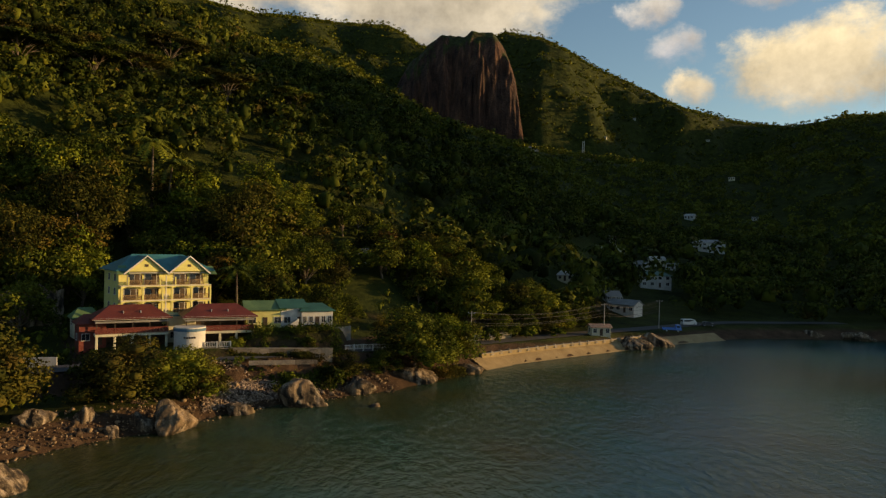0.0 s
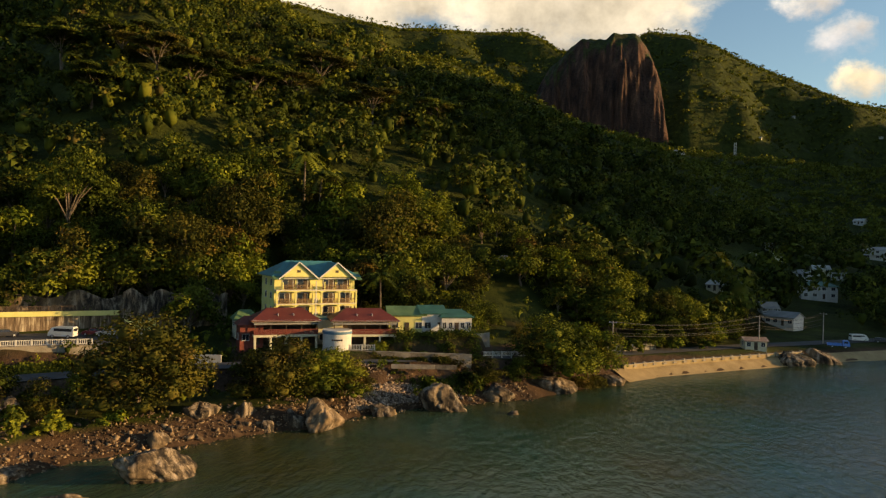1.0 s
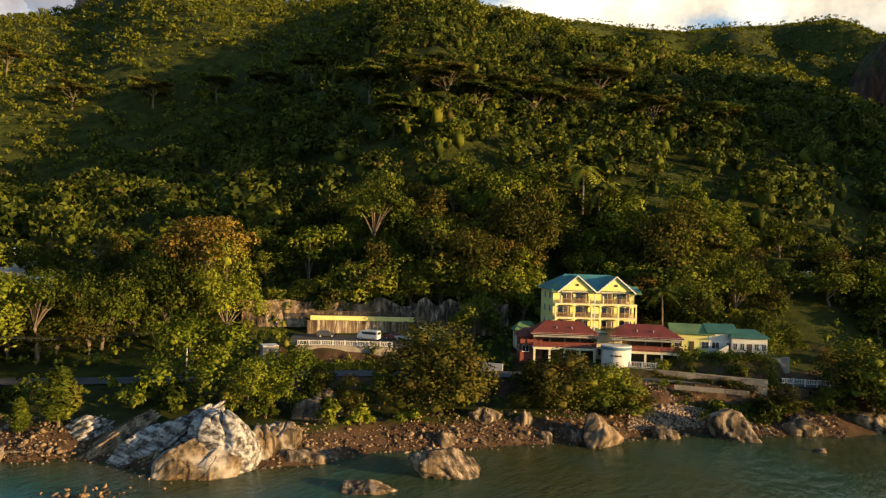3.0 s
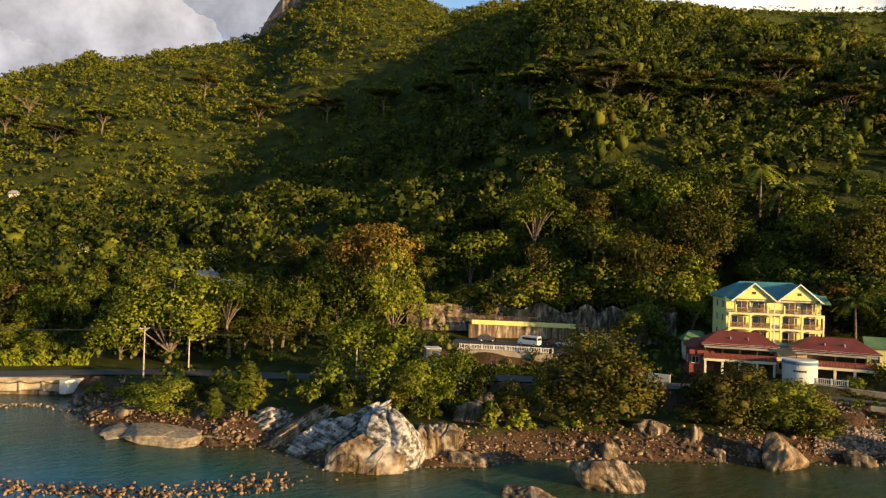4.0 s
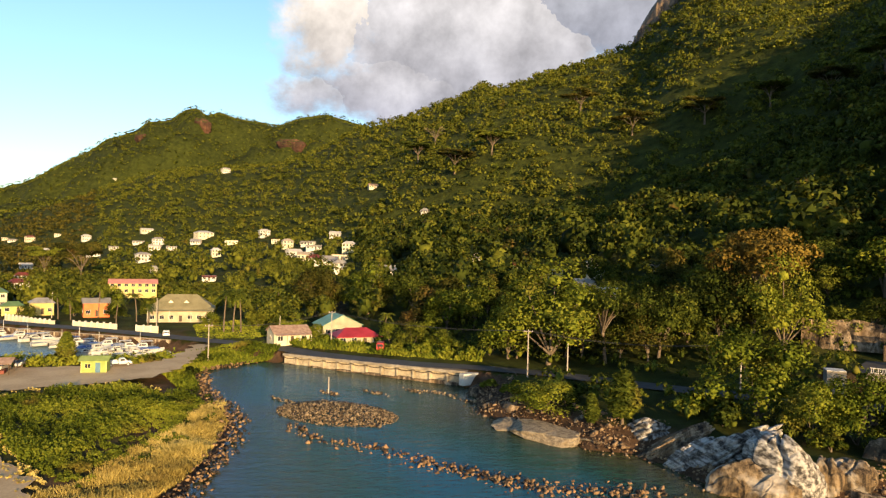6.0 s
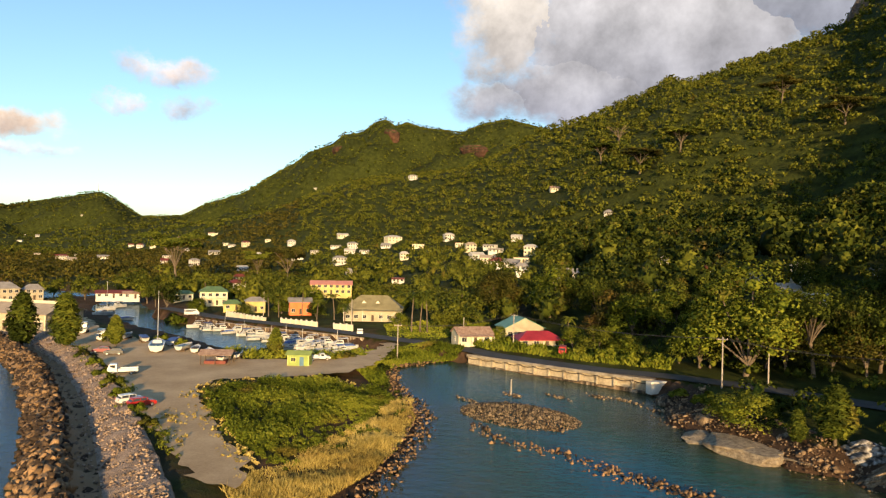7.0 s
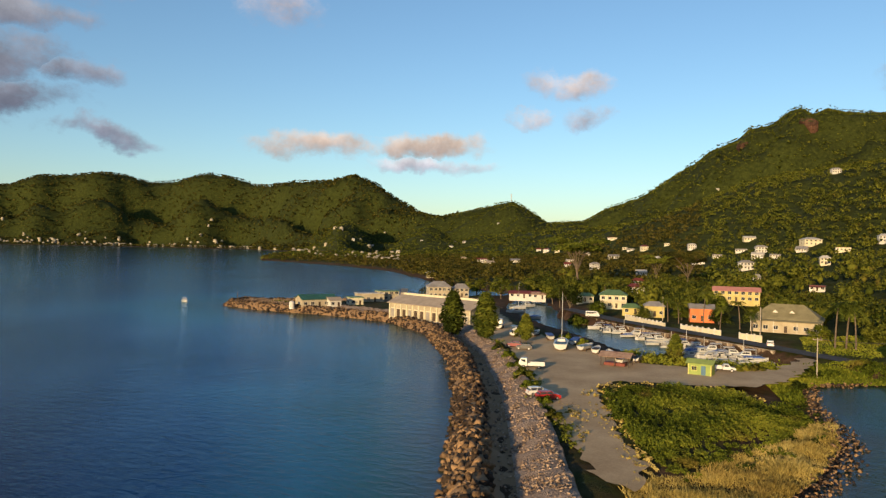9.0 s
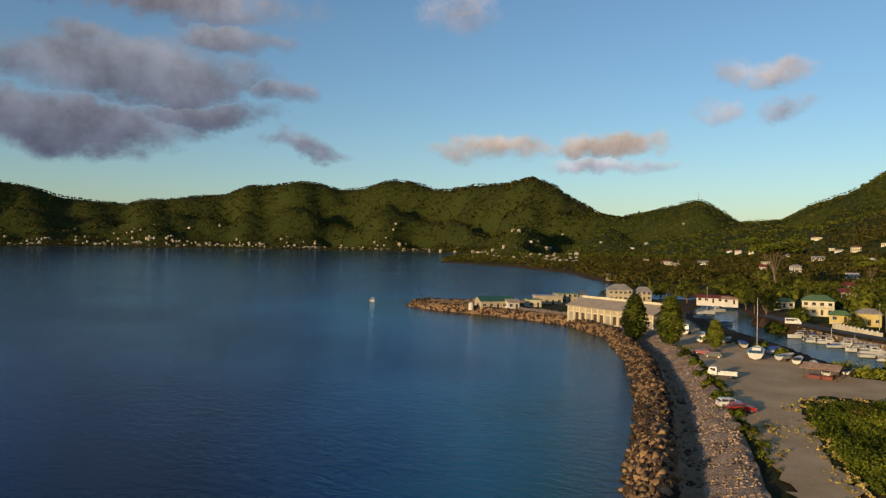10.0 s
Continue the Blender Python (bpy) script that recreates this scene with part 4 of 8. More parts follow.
for k, (kind, yaw, r, h, w, text) in enumerate(MARKED):
    kind = GRAND[(0, 0, 1, 0, 2)[BROAD.index(kind)]] if kind in BROAD and h > 13 else kind
    h *= 1.18 if kind in BUSHY else 1.0
    p = polar(yaw, r)
    set_tree(kind, text, "tree", "", p.x, p.y, h, w, k * 1.7, h * .02)

# footprints kept free of trees: yaw from, to, range from, to
CLEAR = [(3, 29, 100, 163), (33, 47.5, 118, 172), (-30, 90, 100, 128), (-30, -3, 120, 196), (47, 76, 100, 143), (74, 93, 130, 182), (92, 142, 40, 205), (97, 142, 40, 262), (111, 142, 40, 345), (-26, -12, 190, 262),
         (93, 98, 205, 260), (47.4, 51, 100, 158), (-3, 9, 150, 180)]


def allowed(yaw, r):
    ok = np.ones(yaw.shape, bool)
    for a, b, c, e in CLEAR:
        ok &= ~((yaw > a) & (yaw < b) & (r > c) & (r < e))
    return ok


NO_SHRUBS = [(8, 28, 128.5, 134), (8, 28, 136, 160), (34, 46.5, 143, 166), (-30, -3, 100, 200)]


def shrub_ok(yaw, r):
    ok = np.ones(yaw.shape, bool)
    for a, b, c, e in NO_SHRUBS:
        ok &= ~((yaw > a) & (yaw < b) & (r > c) & (r < e))
    x, y = -np.sin(np.radians(yaw)) * r, np.cos(np.radians(yaw)) * r
    return ok & (line_distance(x, y, ROAD_XY) > 5)


def scatter(seed, a0, a1, r0, r1, gap):
    """Jittered places on the land, about gap metres apart."""
    rng = np.random.RandomState(seed)
    n = int((r1 * r1 - r0 * r0) / 2 * radians(a1 - a0) / (gap * gap))
    r, yaw = np.sqrt(rng.uniform(r0 * r0, r1 * r1, n)), rng.uniform(a0, a1, n)
    x, y = -np.sin(np.radians(yaw)) * r, np.cos(np.radians(yaw)) * r
    free = np.ones(n, bool)
    for k, (a, q, w, *_) in enumerate(SITES + TOWN_SITES):
        front = 20 + q * .06 if k >= len(SITES) else 8 if 20 < a < 80 else 26 + q * .07 if a < 20 else 13 + q * .05
        free &= ~((np.abs(yaw - a) * radians(1) * q < w * .7 + 1.5) & (r > q - front) & (r < q + w * .8 + 3))
    ok = free & (line_distance(x, y, ROAD_XY) > 7 if r0 < 300 else True) & (allowed(yaw, r) if gap > 4 else shrub_ok(yaw, r)) & (shore_distance(x, y) > (5 if gap > 4 else 9))
    return x[ok], y[ok], yaw[ok], r[ok]


def seen(x, y, z, yaw, r, lift):
    """Keeps what no nearer ground hides from the air over the bay."""
    el = np.maximum.accumulate((GZ - HEIGHT) / RR, axis=1)
    i = np.clip(np.round((yaw - yaws[0]) / 0.5).astype(int), 0, len(yaws) - 1)
    j = np.clip(np.searchsorted(ranges, r * 0.97) - 1, 0, len(ranges) - 1)
    return (z + lift - HEIGHT) / r > el[i, j]


rng = np.random.RandomState(5)
x, y, yaw, r = scatter(90, -27, 80, 150, 225, 9.2)
z = land_height(x, y)
for i in range(len(x)):
    k = rng.randint(0, 23) % 12
    kind = BROAD[k % 5] if i % 29 else FLAT[i % 2]
    h = rng.uniform(8, 15) * (1.25 if 13 < yaw[i] < 45 else .5 if 7 < yaw[i] < 13 and r[i] < 178 else 1.0)
    ob = set_tree(kind, "leafy tropical tree on the steep coastal slope" if i % 29 else "flat-topped tree on the coastal slope", "tree", "trees on the coastal slope",
                  x[i], y[i], h, rng.uniform(.85, 1.25), rng.uniform(0, 6.28), h * .03, z[i])


def woods(name, label, seed, zones, leaves, size, far=False, core=True, mat=None):
    """Many trees in one mesh: billows of leaf sprays, one crown to each place."""
    rng = np.random.RandomState(seed)
    parts, way = [], []
    for a0, a1, r0, r1, gap, h0, h1 in zones:
        x, y, yaw, r = scatter(rng.randint(9999), a0, a1, r0, r1, gap)
        z = land_height(x, y)
        ok = seen(x, y, z, yaw, r, h1)
        x, y, z, r = x[ok], y[ok], z[ok], r[ok]
        n = len(x)
        h = rng.uniform(h0, h1, n) * np.where(rng.uniform(0, 1, n) < .1, 1.4 if r0 < 400 else 1.1, 1.0)
        wide = h * rng.uniform(.36, .58, n)
        nb = 4
        # each crown: a few billows round its middle
        off = rng.normal(0, .5, (n, nb, 3)) * np.array([1, 1, .45])
        mid = np.stack([x, y, z + h * (.62 if core else .42)], 1)[:, None, :] + off * wide[:, None, None]
        rad = wide[:, None] * rng.uniform(.45, .8, (n, nb))
        pick = rng.randint(0, nb, (n, leaves))
        c = np.take_along_axis(mid, pick[:, :, None].repeat(3, 2), 1).reshape(-1, 3)
        rr_ = np.take_along_axis(rad, pick, 1).reshape(-1, 1)
        d = rng.normal(0, 1, (n * leaves, 3))
        d /= np.linalg.norm(d, axis=1)[:, None]
        d[:, 2] = np.where(d[:, 2] < -.3, -d[:, 2], d[:, 2])
        c = c + d * rr_ * np.array([1, 1, .85]) * rng.uniform(.8, 1.1, (n * leaves, 1))
        s = np.repeat(wide, leaves) * size
        parts.append(tufts(rng, c, d, s) if far else sprays(rng, c, d, s))
        way.append(np.repeat(d + np.array([0, 0, .15]) + rng.normal(0, .30, d.shape), 3 if far else 4, 0))
        if core:
            jig = rng.uniform(.55, 1.15, (n, len(ICO_V), 1))
            v = (ICO_V[None] * jig * np.stack([wide * .46, wide * .46, h * .30], 1)[:, None, :] + np.stack([x, y, z + h * .5], 1)[:, None, :]).reshape(-1, 3)
            parts.append((v, (ICO_F[None] + np.arange(n)[:, None, None] * len(ICO_V)).reshape(-1, 3)))
            way.append(np.tile(ICO_V, (n, 1)))
    v, f = joined(parts)
    ob = mesh_object(name, v, f, mat or leaf_far)
    soften(ob.data, np.concatenate(way))
    tagged(ob, label, "forest", kind="stuff")
    return len(f)


count = woods("hillside_forest", "dense green tropical forest covering the lower hillside", 101,
              [(-34, 84, 222, 460, 8.0, 5, 14)], 165, .135, True)
count += woods("village_trees", "sunlit garden trees and woods round the harbour village", 107,
               [(82, 118, 225, 460, 8.4, 5, 10)], 230, .105, True)
count += woods("upper_forest", "dense tropical forest on the upper slopes and crest", 102,
               [(-36, 84, 455, 1080, 8.0, 4.5, 11), (84, 104, 455, 1100, 8.6, 5, 9)], 34, .26, True, False)
count += woods("headland_forest", "dark low forest on the headland behind the town", 106,
               [(104, 128, 455, 1100, 9.0, 5, 9), (122, 140, 455, 1320, 9.5, 5, 9)], 36, .26, True, False, leaf_dark)
count += woods("mountain_forest", "sunlit forest on the far mountain slopes", 103,
               [(-36, 40, 1080, 1950, 12, 6, 10), (82, 139, 1090, 2650, 11, 5, 8)], 11, .5, True, False)
count += woods("bay_forest", "forest on the hills across the bay", 104, [(123, 173, 2450, 4420, 13.5, 6, 11)], 7, .8, True, False, leaf_dark)
# low growth between the trees and on the banks
count += woods("undergrowth", "low green shrubs and creepers under the trees and on the bank", 105,
               [(-27, 80, 108, 235, 3.6, 1.2, 3.4)], 34, .27, mat=leaf_mat)
for ob in BROAD + GRAND + BUSHY + UMBRELLA + [BARE, DOME, DOME_B] + FLAT + PALMS + CONIFER:
    for child in list(ob.children):
        bpy.data.objects.remove(child)
    bpy.data.objects.remove(ob)

# ---- parts of things ----
def part(name, bm, mat, parent=None, label="", smooth=False):
    """Links a bmesh as one mesh object, under a thing or a part where one is given."""
    me = bpy.data.meshes.new(name)
    bm.to_mesh(me)
    bm.free()
    me.materials.append(mat)
    if smooth:
        me.polygons.foreach_set("use_smooth", [True] * len(me.polygons))
    ob = new(name, me)
    if parent is not None:
        ob.parent = parent
    if label:
        tagged(ob, label)
    return ob


def thing(name, m, label, category, group="", kind=""):
    ob = new(name)
    ob.matrix_world = m
    return tagged(ob, label, category, group, kind)


def box_bm(x0, x1, y0, y1, z0, z1, bm=None, bevel=0.0):
    bm = bm or bmesh.new()
    made = bmesh.ops.create_cube(bm, size=1.0)["verts"]
    for v in made:
        v.co = Vector(((x0 + x1) / 2 + v.co.x * (x1 - x0), (y0 + y1) / 2 + v.co.y * (y1 - y0), (z0 + z1) / 2 + v.co.z * (z1 - z0)))
    if bevel:
        bmesh.ops.bevel(bm, geom=list({e for v in made for e in v.link_edges}), offset=bevel, segments=1, affect="EDGES")
    return bm


def ribbon(name, line, half, mat, lift=0.0, sides=None):
    """A strip along a fine line; half: how far it reaches to each side."""
    p = np.array(line)
    d = np.gradient(p[:, :2], axis=0)
    d /= np.linalg.norm(d, axis=1)[:, None]
    nrm = np.stack([-d[:, 1], d[:, 0]], 1)
    cols = sides or (-half, -half * .5, 0, half * .5, half)
    v = np.stack([np.stack([p[:, 0] + nrm[:, 0] * c, p[:, 1] + nrm[:, 1] * c, p[:, 2] + lift - .0006 * c * c], 1) for c in cols], 1)
    m, k = v.shape[:2]
    idx = np.arange(m * k).reshape(m, k)
    q = np.stack([idx[:-1, :-1], idx[:-1, 1:], idx[1:, 1:], idx[1:, :-1]], -1).reshape(-1, 4)
    return mesh_object(name, v.reshape(-1, 3), q[:, ::-1], mat, True)


road = ribbon("road", fine_line(ROAD, 2.0), 3.2, asphalt, 0.06)
tagged(road, "narrow worn asphalt coast road", "road", kind="structure")

# ---- rocks ----
def hull_stone(seed, points=11, squash=.7):
    """An angular stone about one metre across."""
    rng = np.random.RandomState(seed)
    bm = bmesh.new()
    for _ in range(points):
        d = rng.normal(0, 1, 3)
        d /= np.linalg.norm(d)
        bm.verts.new(Vector(d * rng.uniform(.40, .56)) * 1.0)
    res = bmesh.ops.convex_hull(bm, input=bm.verts)
    bmesh.ops.delete(bm, geom=list({g for g in res["geom_interior"] + res["geom_unused"] if isinstance(g, bmesh.types.BMVert)}), context="VERTS")
    for v in bm.verts:
        v.co.z *= squash
    bmesh.ops.triangulate(bm, faces=bm.faces)
    bm.verts.index_update()
    v, f = np.array([p.co[:] for p in bm.verts]), np.array([[c.index for c in q.verts] for q in bm.faces])
    bm.free()
    return v, f


STONES = [hull_stone(200 + i) for i in range(10)]
STONE_MESH = [mesh_data("stone", v, f, rubble_mat) for v, f in STONES]


def turns(rng, n):
    q = rng.normal(0, 1, (n, 4))
    q /= np.linalg.norm(q, axis=1)[:, None]
    w, x, y, z = q.T
    return np.stack([1 - 2 * (y * y + z * z), 2 * (x * y - z * w), 2 * (x * z + y * w), 2 * (x * y + z * w), 1 - 2 * (x * x + z * z), 2 * (y * z - x * w),
                     2 * (x * z - y * w), 2 * (y * z + x * w), 1 - 2 * (x * x + y * y)], 1).reshape(n, 3, 3)


def rubble(name, label, pts, sizes, mat, seed, parent=None, flat=.8):
    """Loose stones joined in one mesh of kind stuff."""
    rng = np.random.RandomState(seed)
    parts = []
    pick = rng.randint(0, len(STONES), len(pts))
    rot = turns(rng, len(pts))
    for k, (v, f) in enumerate(STONES):
        s = pick == k
        n = int(s.sum())
        if n:
            w = np.einsum("nij,vj->nvi", rot[s], v) * sizes[s][:, None, None] * np.array([1, 1, flat]) + pts[s][:, None, :]
            parts.append((w.reshape(-1, 3), (f[None] + np.arange(n)[:, None, None] * len(v)).reshape(-1, 3)))
    v, f = joined(parts)
    ob = mesh_object(name, v, f, mat)
    if parent is not None:
        ob.parent = parent
    return tagged(ob, label, "" if parent is not None else "stones", kind="stuff")


def stone_parts(parent, pts, sizes, seed, name="stone"):
    """Stones as objects of their own that share a few meshes."""
    rng = np.random.RandomState(seed)
    for p, s in zip(pts, sizes):
        ob = new(name, STONE_MESH[rng.randint(len(STONE_MESH))])
        ob.parent = parent
        ob.matrix_basis = Matrix.LocRotScale(Vector(p), Euler(rng.uniform(0, 6.28, 3)), Vector((s, s * rng.uniform(.8, 1.2), s * rng.uniform(.8, 1.1))))


def offset_line(rows, step):
    p = fine_line([(a, r, 0.0) for a, r in rows], step)[:, :2]
    d = np.gradient(p, axis=0)
    d /= np.linalg.norm(d, axis=1)[:, None]
    return p, np.stack([-d[:, 1], d[:, 0]], 1)


# the breakwater: a mound of armour stone along the sea side of the spit
MOLE = [(125.2, 54), (124.5, 64), (123.9, 76), (123.4, 92), (123.1, 105), (122.9, 128), (123.5, 170), (125.5, 222), (128.5, 254), (133, 276), (139, 300), (141.7, 322), (140.3, 337), (136, 332), (130, 335)]
line, side = offset_line(MOLE, 1.0)
if shore_distance(*(line[60:61] + side[60:61] * 6).T)[0] < 0:
    side = -side
PROFILE = ((-2.5, -1.6), (0.0, .2), (1.6, 1.7), (3.0, 2.6), (4.4, 2.5), (5.6, 1.1), (7.0, .75), (8.4, 1.1), (11.0, 2.1), (13.4, 2.75), (14.6, 2.3))
v = np.stack([np.concatenate([line + side * c, np.full((len(line), 1), h)], 1) for c, h in PROFILE], 1)
v[:, :, 2] += wave_noise(v[:, :, 0].ravel(), v[:, :, 1].ravel(), 8, 5, 3).reshape(v.shape[:2]) * .35
m_, k_ = v.shape[:2]
idx = np.arange(m_ * k_).reshape(m_, k_)
breakwater = mesh_object("breakwater", v.reshape(-1, 3), np.stack([idx[:-1, :-1], idx[:-1, 1:], idx[1:, 1:], idx[1:, :-1]], -1).reshape(-1, 4), rubble_mat, True)
tagged(breakwater, "curved breakwater of brown armour stones along the spit", "breakwater", kind="structure")
rng = np.random.RandomState(41)
n = 3600
i = np.clip((rng.uniform(0, 1, n) ** 1.25 * len(line)).astype(int), 0, len(line) - 1)
c = rng.uniform(-.8, 5.3, n)
h = np.interp(c, [q[0] for q in PROFILE], [q[1] for q in PROFILE])
pts = np.concatenate([line[i] + side[i] * c[:, None], (h + rng.uniform(-.15, .4, n))[:, None]], 1)
size = rng.uniform(.8, 1.75, n)
dist = np.hypot(pts[:, 0], pts[:, 1])
order = np.argsort(np.where(dist > 74, dist, 900))
near, rest = order[:300], order[300:]
stone_parts(breakwater, pts[near], size[near], 42)
rubble("armour_stones", "brown angular armour stones of the breakwater", pts[rest], size[rest], rubble_mat, 43, breakwater)
n = 8200
i = np.clip((rng.uniform(0, 1, n) ** 2.1 * len(line)).astype(int), 0, len(line) - 1)
c = np.where(rng.uniform(0, 1, n) < .10, rng.uniform(5.8, 8.5, n), rng.uniform(8.3, 14.2, n))
h = np.interp(c, [q[0] for q in PROFILE], [q[1] for q in PROFILE])
pts = np.concatenate([line[i] + side[i] * c[:, None], (h + rng.uniform(.0, .3, n))[:, None]], 1)
strip = [(8.2, 1.05), (11.0, 2.12), (13.4, 2.78), (14.4, 2.5)]
v = np.stack([np.concatenate([line + side * q, np.full((len(line), 1), e + .14)], 1) for q, e in strip], 1)[:240]
v[:, :, 2] += wave_noise(v[:, :, 0].ravel(), v[:, :, 1].ravel(), 8, 5, 3).reshape(v.shape[:2]) * .30
idx = np.arange(v.shape[0] * 4).reshape(-1, 4)
bank = mesh_object("gravel_bank", v.reshape(-1, 3), np.stack([idx[:-1, :-1], idx[:-1, 1:], idx[1:, 1:], idx[1:, :-1]], -1).reshape(-1, 4), pink_stone, True)
bank.parent = breakwater
rubble("pink_stones", "pale pinkish broken stone on the landward bank", pts, rng.uniform(.2, .62, n), pink_stone, 44, breakwater)

# the lagoon side of the spit, edged with stones
line, side = offset_line([(102, 66), (98, 80), (95.5, 94), (94.2, 105), (93.7, 120), (96.2, 141), (96.5, 164), (92.5, 176)], 1.0)
n = 1000
i = rng.randint(0, len(line), n)
c = rng.uniform(-2.0, 1.2, n)
pts = np.concatenate([line[i] + side[i] * c[:, None] + rng.normal(0, .5, (n, 2)), (.25 + rng.uniform(-.2, .5, n))[:, None]], 1)
rubble("lagoon_edge_stones", "brown stones along the lagoon edge of the spit", pts, rng.uniform(.25, .85, n), rubble_mat, 45)

# a chain of low stones that closes the lagoon, and a stony islet
chain = thing("stone_sill", Matrix.Identity(4), "low line of brown stones across the lagoon mouth", "stones", kind="structure")
CHAIN = np.array([(-113, 1.5), (-106, 3.5), (-102.5, 6), (-98, 13), (-89.5, 20), (-85, 25), (-79.6, 28.6), (-75.7, 37), (-74.6, 45)], float)
s = np.concatenate([[0], np.cumsum(np.linalg.norm(np.diff(CHAIN, axis=0), axis=1))])
n = 640
t = rng.uniform(0, s[-1], n)
t = np.where(rng.uniform(0, 1, n) < .45, s[-1] - (s[-1] - t) * .55, t)
xy = np.stack([np.interp(t, s, CHAIN[:, k]) for k in (0, 1)], 1) + rng.normal(0, .9, (n, 2)) * (1 + .8 * (t / s[-1])[:, None])
spots, wide = np.concatenate([xy, rng.uniform(-.15, .2, (n, 1))], 1), rng.uniform(.35, 1.05, n)
stone_parts(chain, spots[:290], wide[:290], 46)
rubble("sill_stones", "smaller brown stones between the larger ones", spots[290:], wide[290:] * .8, rubble_mat, 461, chain)
n = 4600
a, q = rng.uniform(0, 2 * np.pi, n), np.sqrt(rng.uniform(0, 1, n))
xy = np.stack([-120 + q * np.cos(a) * 9.5 + q * np.sin(a) * 2, 9 + q * np.sin(a) * 10 + q * np.cos(a) * 1.5], 1)
rubble("stony_islet", "low islet of brown and grey stones in the lagoon", np.concatenate([xy, ((1 - q ** 3) * .95 + rng.uniform(-.25, .1, n))[:, None]], 1), rng.uniform(.16, .46, n) * np.where(rng.uniform(0, 1, n) < .05, 2.2, 1), islet_stone, 47)
rng = np.random.RandomState(48)
for yaw, r, long in ((86.3, 137, 3), (82.5, 137, 4), (79.5, 140, 3.5), (77.3, 138, 5), (74.6, 131, 4.5), (90, 131, 3.5), (83, 112, 3.5)):
    c = polar(yaw, r)
    n = 46
    u = rng.normal(0, long * .42, n)
    pts = np.stack([c.x + u * .75 + rng.normal(0, .35, n), c.y + u * .6 + rng.normal(0, .35, n), rng.uniform(-.1, .35, n)], 1)
    rubble("stone_heap", "small heap of stones awash in the lagoon", pts, rng.uniform(.3, .8, n), islet_stone, int(yaw * 10))

# rubble on the natural shore
line, side = offset_line([(3.6, 133), (8.2, 127), (13.6, 121), (16.2, 118), (19.3, 113), (21.1, 108), (25, 106.5), (28, 104), (32, 101), (38.7, 99), (43.8, 93), (48.8, 93), (51, 90), (55, 90), (58, 97), (61, 103), (65, 103), (69, 111), (71.5, 116), (74, 122), (74.6, 142)], 1.0)
if shore_distance(*(line[60:61] + side[60:61] * 6).T)[0] < 0:
    side = -side
n = 5600
i = rng.randint(0, len(line), n)
c = rng.uniform(-1.5, 8.5, n) * np.where(rng.uniform(0, 1, n) < .5, .5, 1)
xy = line[i] + side[i] * c[:, None] + rng.normal(0, .7, (n, 2))
z = land_height(xy[:, 0], xy[:, 1])
rubble("shore_rubble", "grey and brown broken stones along the shore", np.concatenate([xy, (np.maximum(z, -.1) + rng.uniform(-.1, .2, n))[:, None]], 1), rng.uniform(.15, .6, n) * np.where(rng.uniform(0, 1, n) < .08, 2.4, 1), shore_stone, 49)
# a tipped slope of pale rubble below the hotel road
n = 4200
yaw, r = rng.uniform(9.5, 18.8, n), rng.uniform(113, 127.5, n)
x, y = -np.sin(np.radians(yaw)) * r, np.cos(np.radians(yaw)) * r
ok = shore_distance(x, y) > 1
rubble("rubble_slope", "pale tipped rubble on the bank below the road", np.stack([x, y, land_height(x, y) + .1], 1)[ok], rng.uniform(.25, .8, ok.sum()), pink_stone, 50)


def boulder(name, label, yaw, r, w, depth, h, tilt=(0, 0), turn=0.0, seed=0, z=-.6, flutes=.06, detail=5, mat=None):
    """A big weathered granite boulder: rounded, faceted, with worn grooves down its sides."""
    rng = np.random.RandomState(seed)
    bm = bmesh.new()
    bmesh.ops.create_icosphere(bm, subdivisions=detail, radius=1.0)
    planes = [(Vector(rng.normal(0, 1, 3)).normalized(), rng.uniform(.50, .80)) for _ in range(13)]
    o = Vector(rng.uniform(0, 50, 3))
    for v in bm.verts:
        d = v.co.normalized()
        rad = 1.0
        for p, k in planes:
            c = d.dot(p)
            if c > .05:
                rad = min(rad, k / c)
        rad *= 1 + .10 * noise.noise(d * 1.6 + o) + .05 * noise.noise(d * 4 + o) + .02 * noise.noise(d * 11 + o)
        a = math.atan2(d.y, d.x)
        groove = math.sin(a * 7 + 2.5 * noise.noise(d * 2 + o) + 2.0 * d.z)
        rad *= 1 - flutes * 2.4 * max(0, groove) ** 4
        crack = abs(noise.noise(d * 1.4 + o * 2))
        rad *= 1 - .10 * max(0, 1 - crack / .05)
        v.co = d * rad
        v.co.x *= w / 2 * 1.25
        v.co.y *= depth / 2 * 1.25
        v.co.z = v.co.z * h * .76 + h * .38
    ob = part(name, bm, mat or boulder_mat, smooth=True)
    p = polar(yaw, r)
    ob.matrix_world = Matrix.Translation((p.x, p.y, z)) @ pose(0, 0, 0, 0, 0, yaw + turn) @ pose(0, 0, 0, tilt[0], tilt[1], 0)
    return tagged(ob, label, "boulder", "shore boulders")


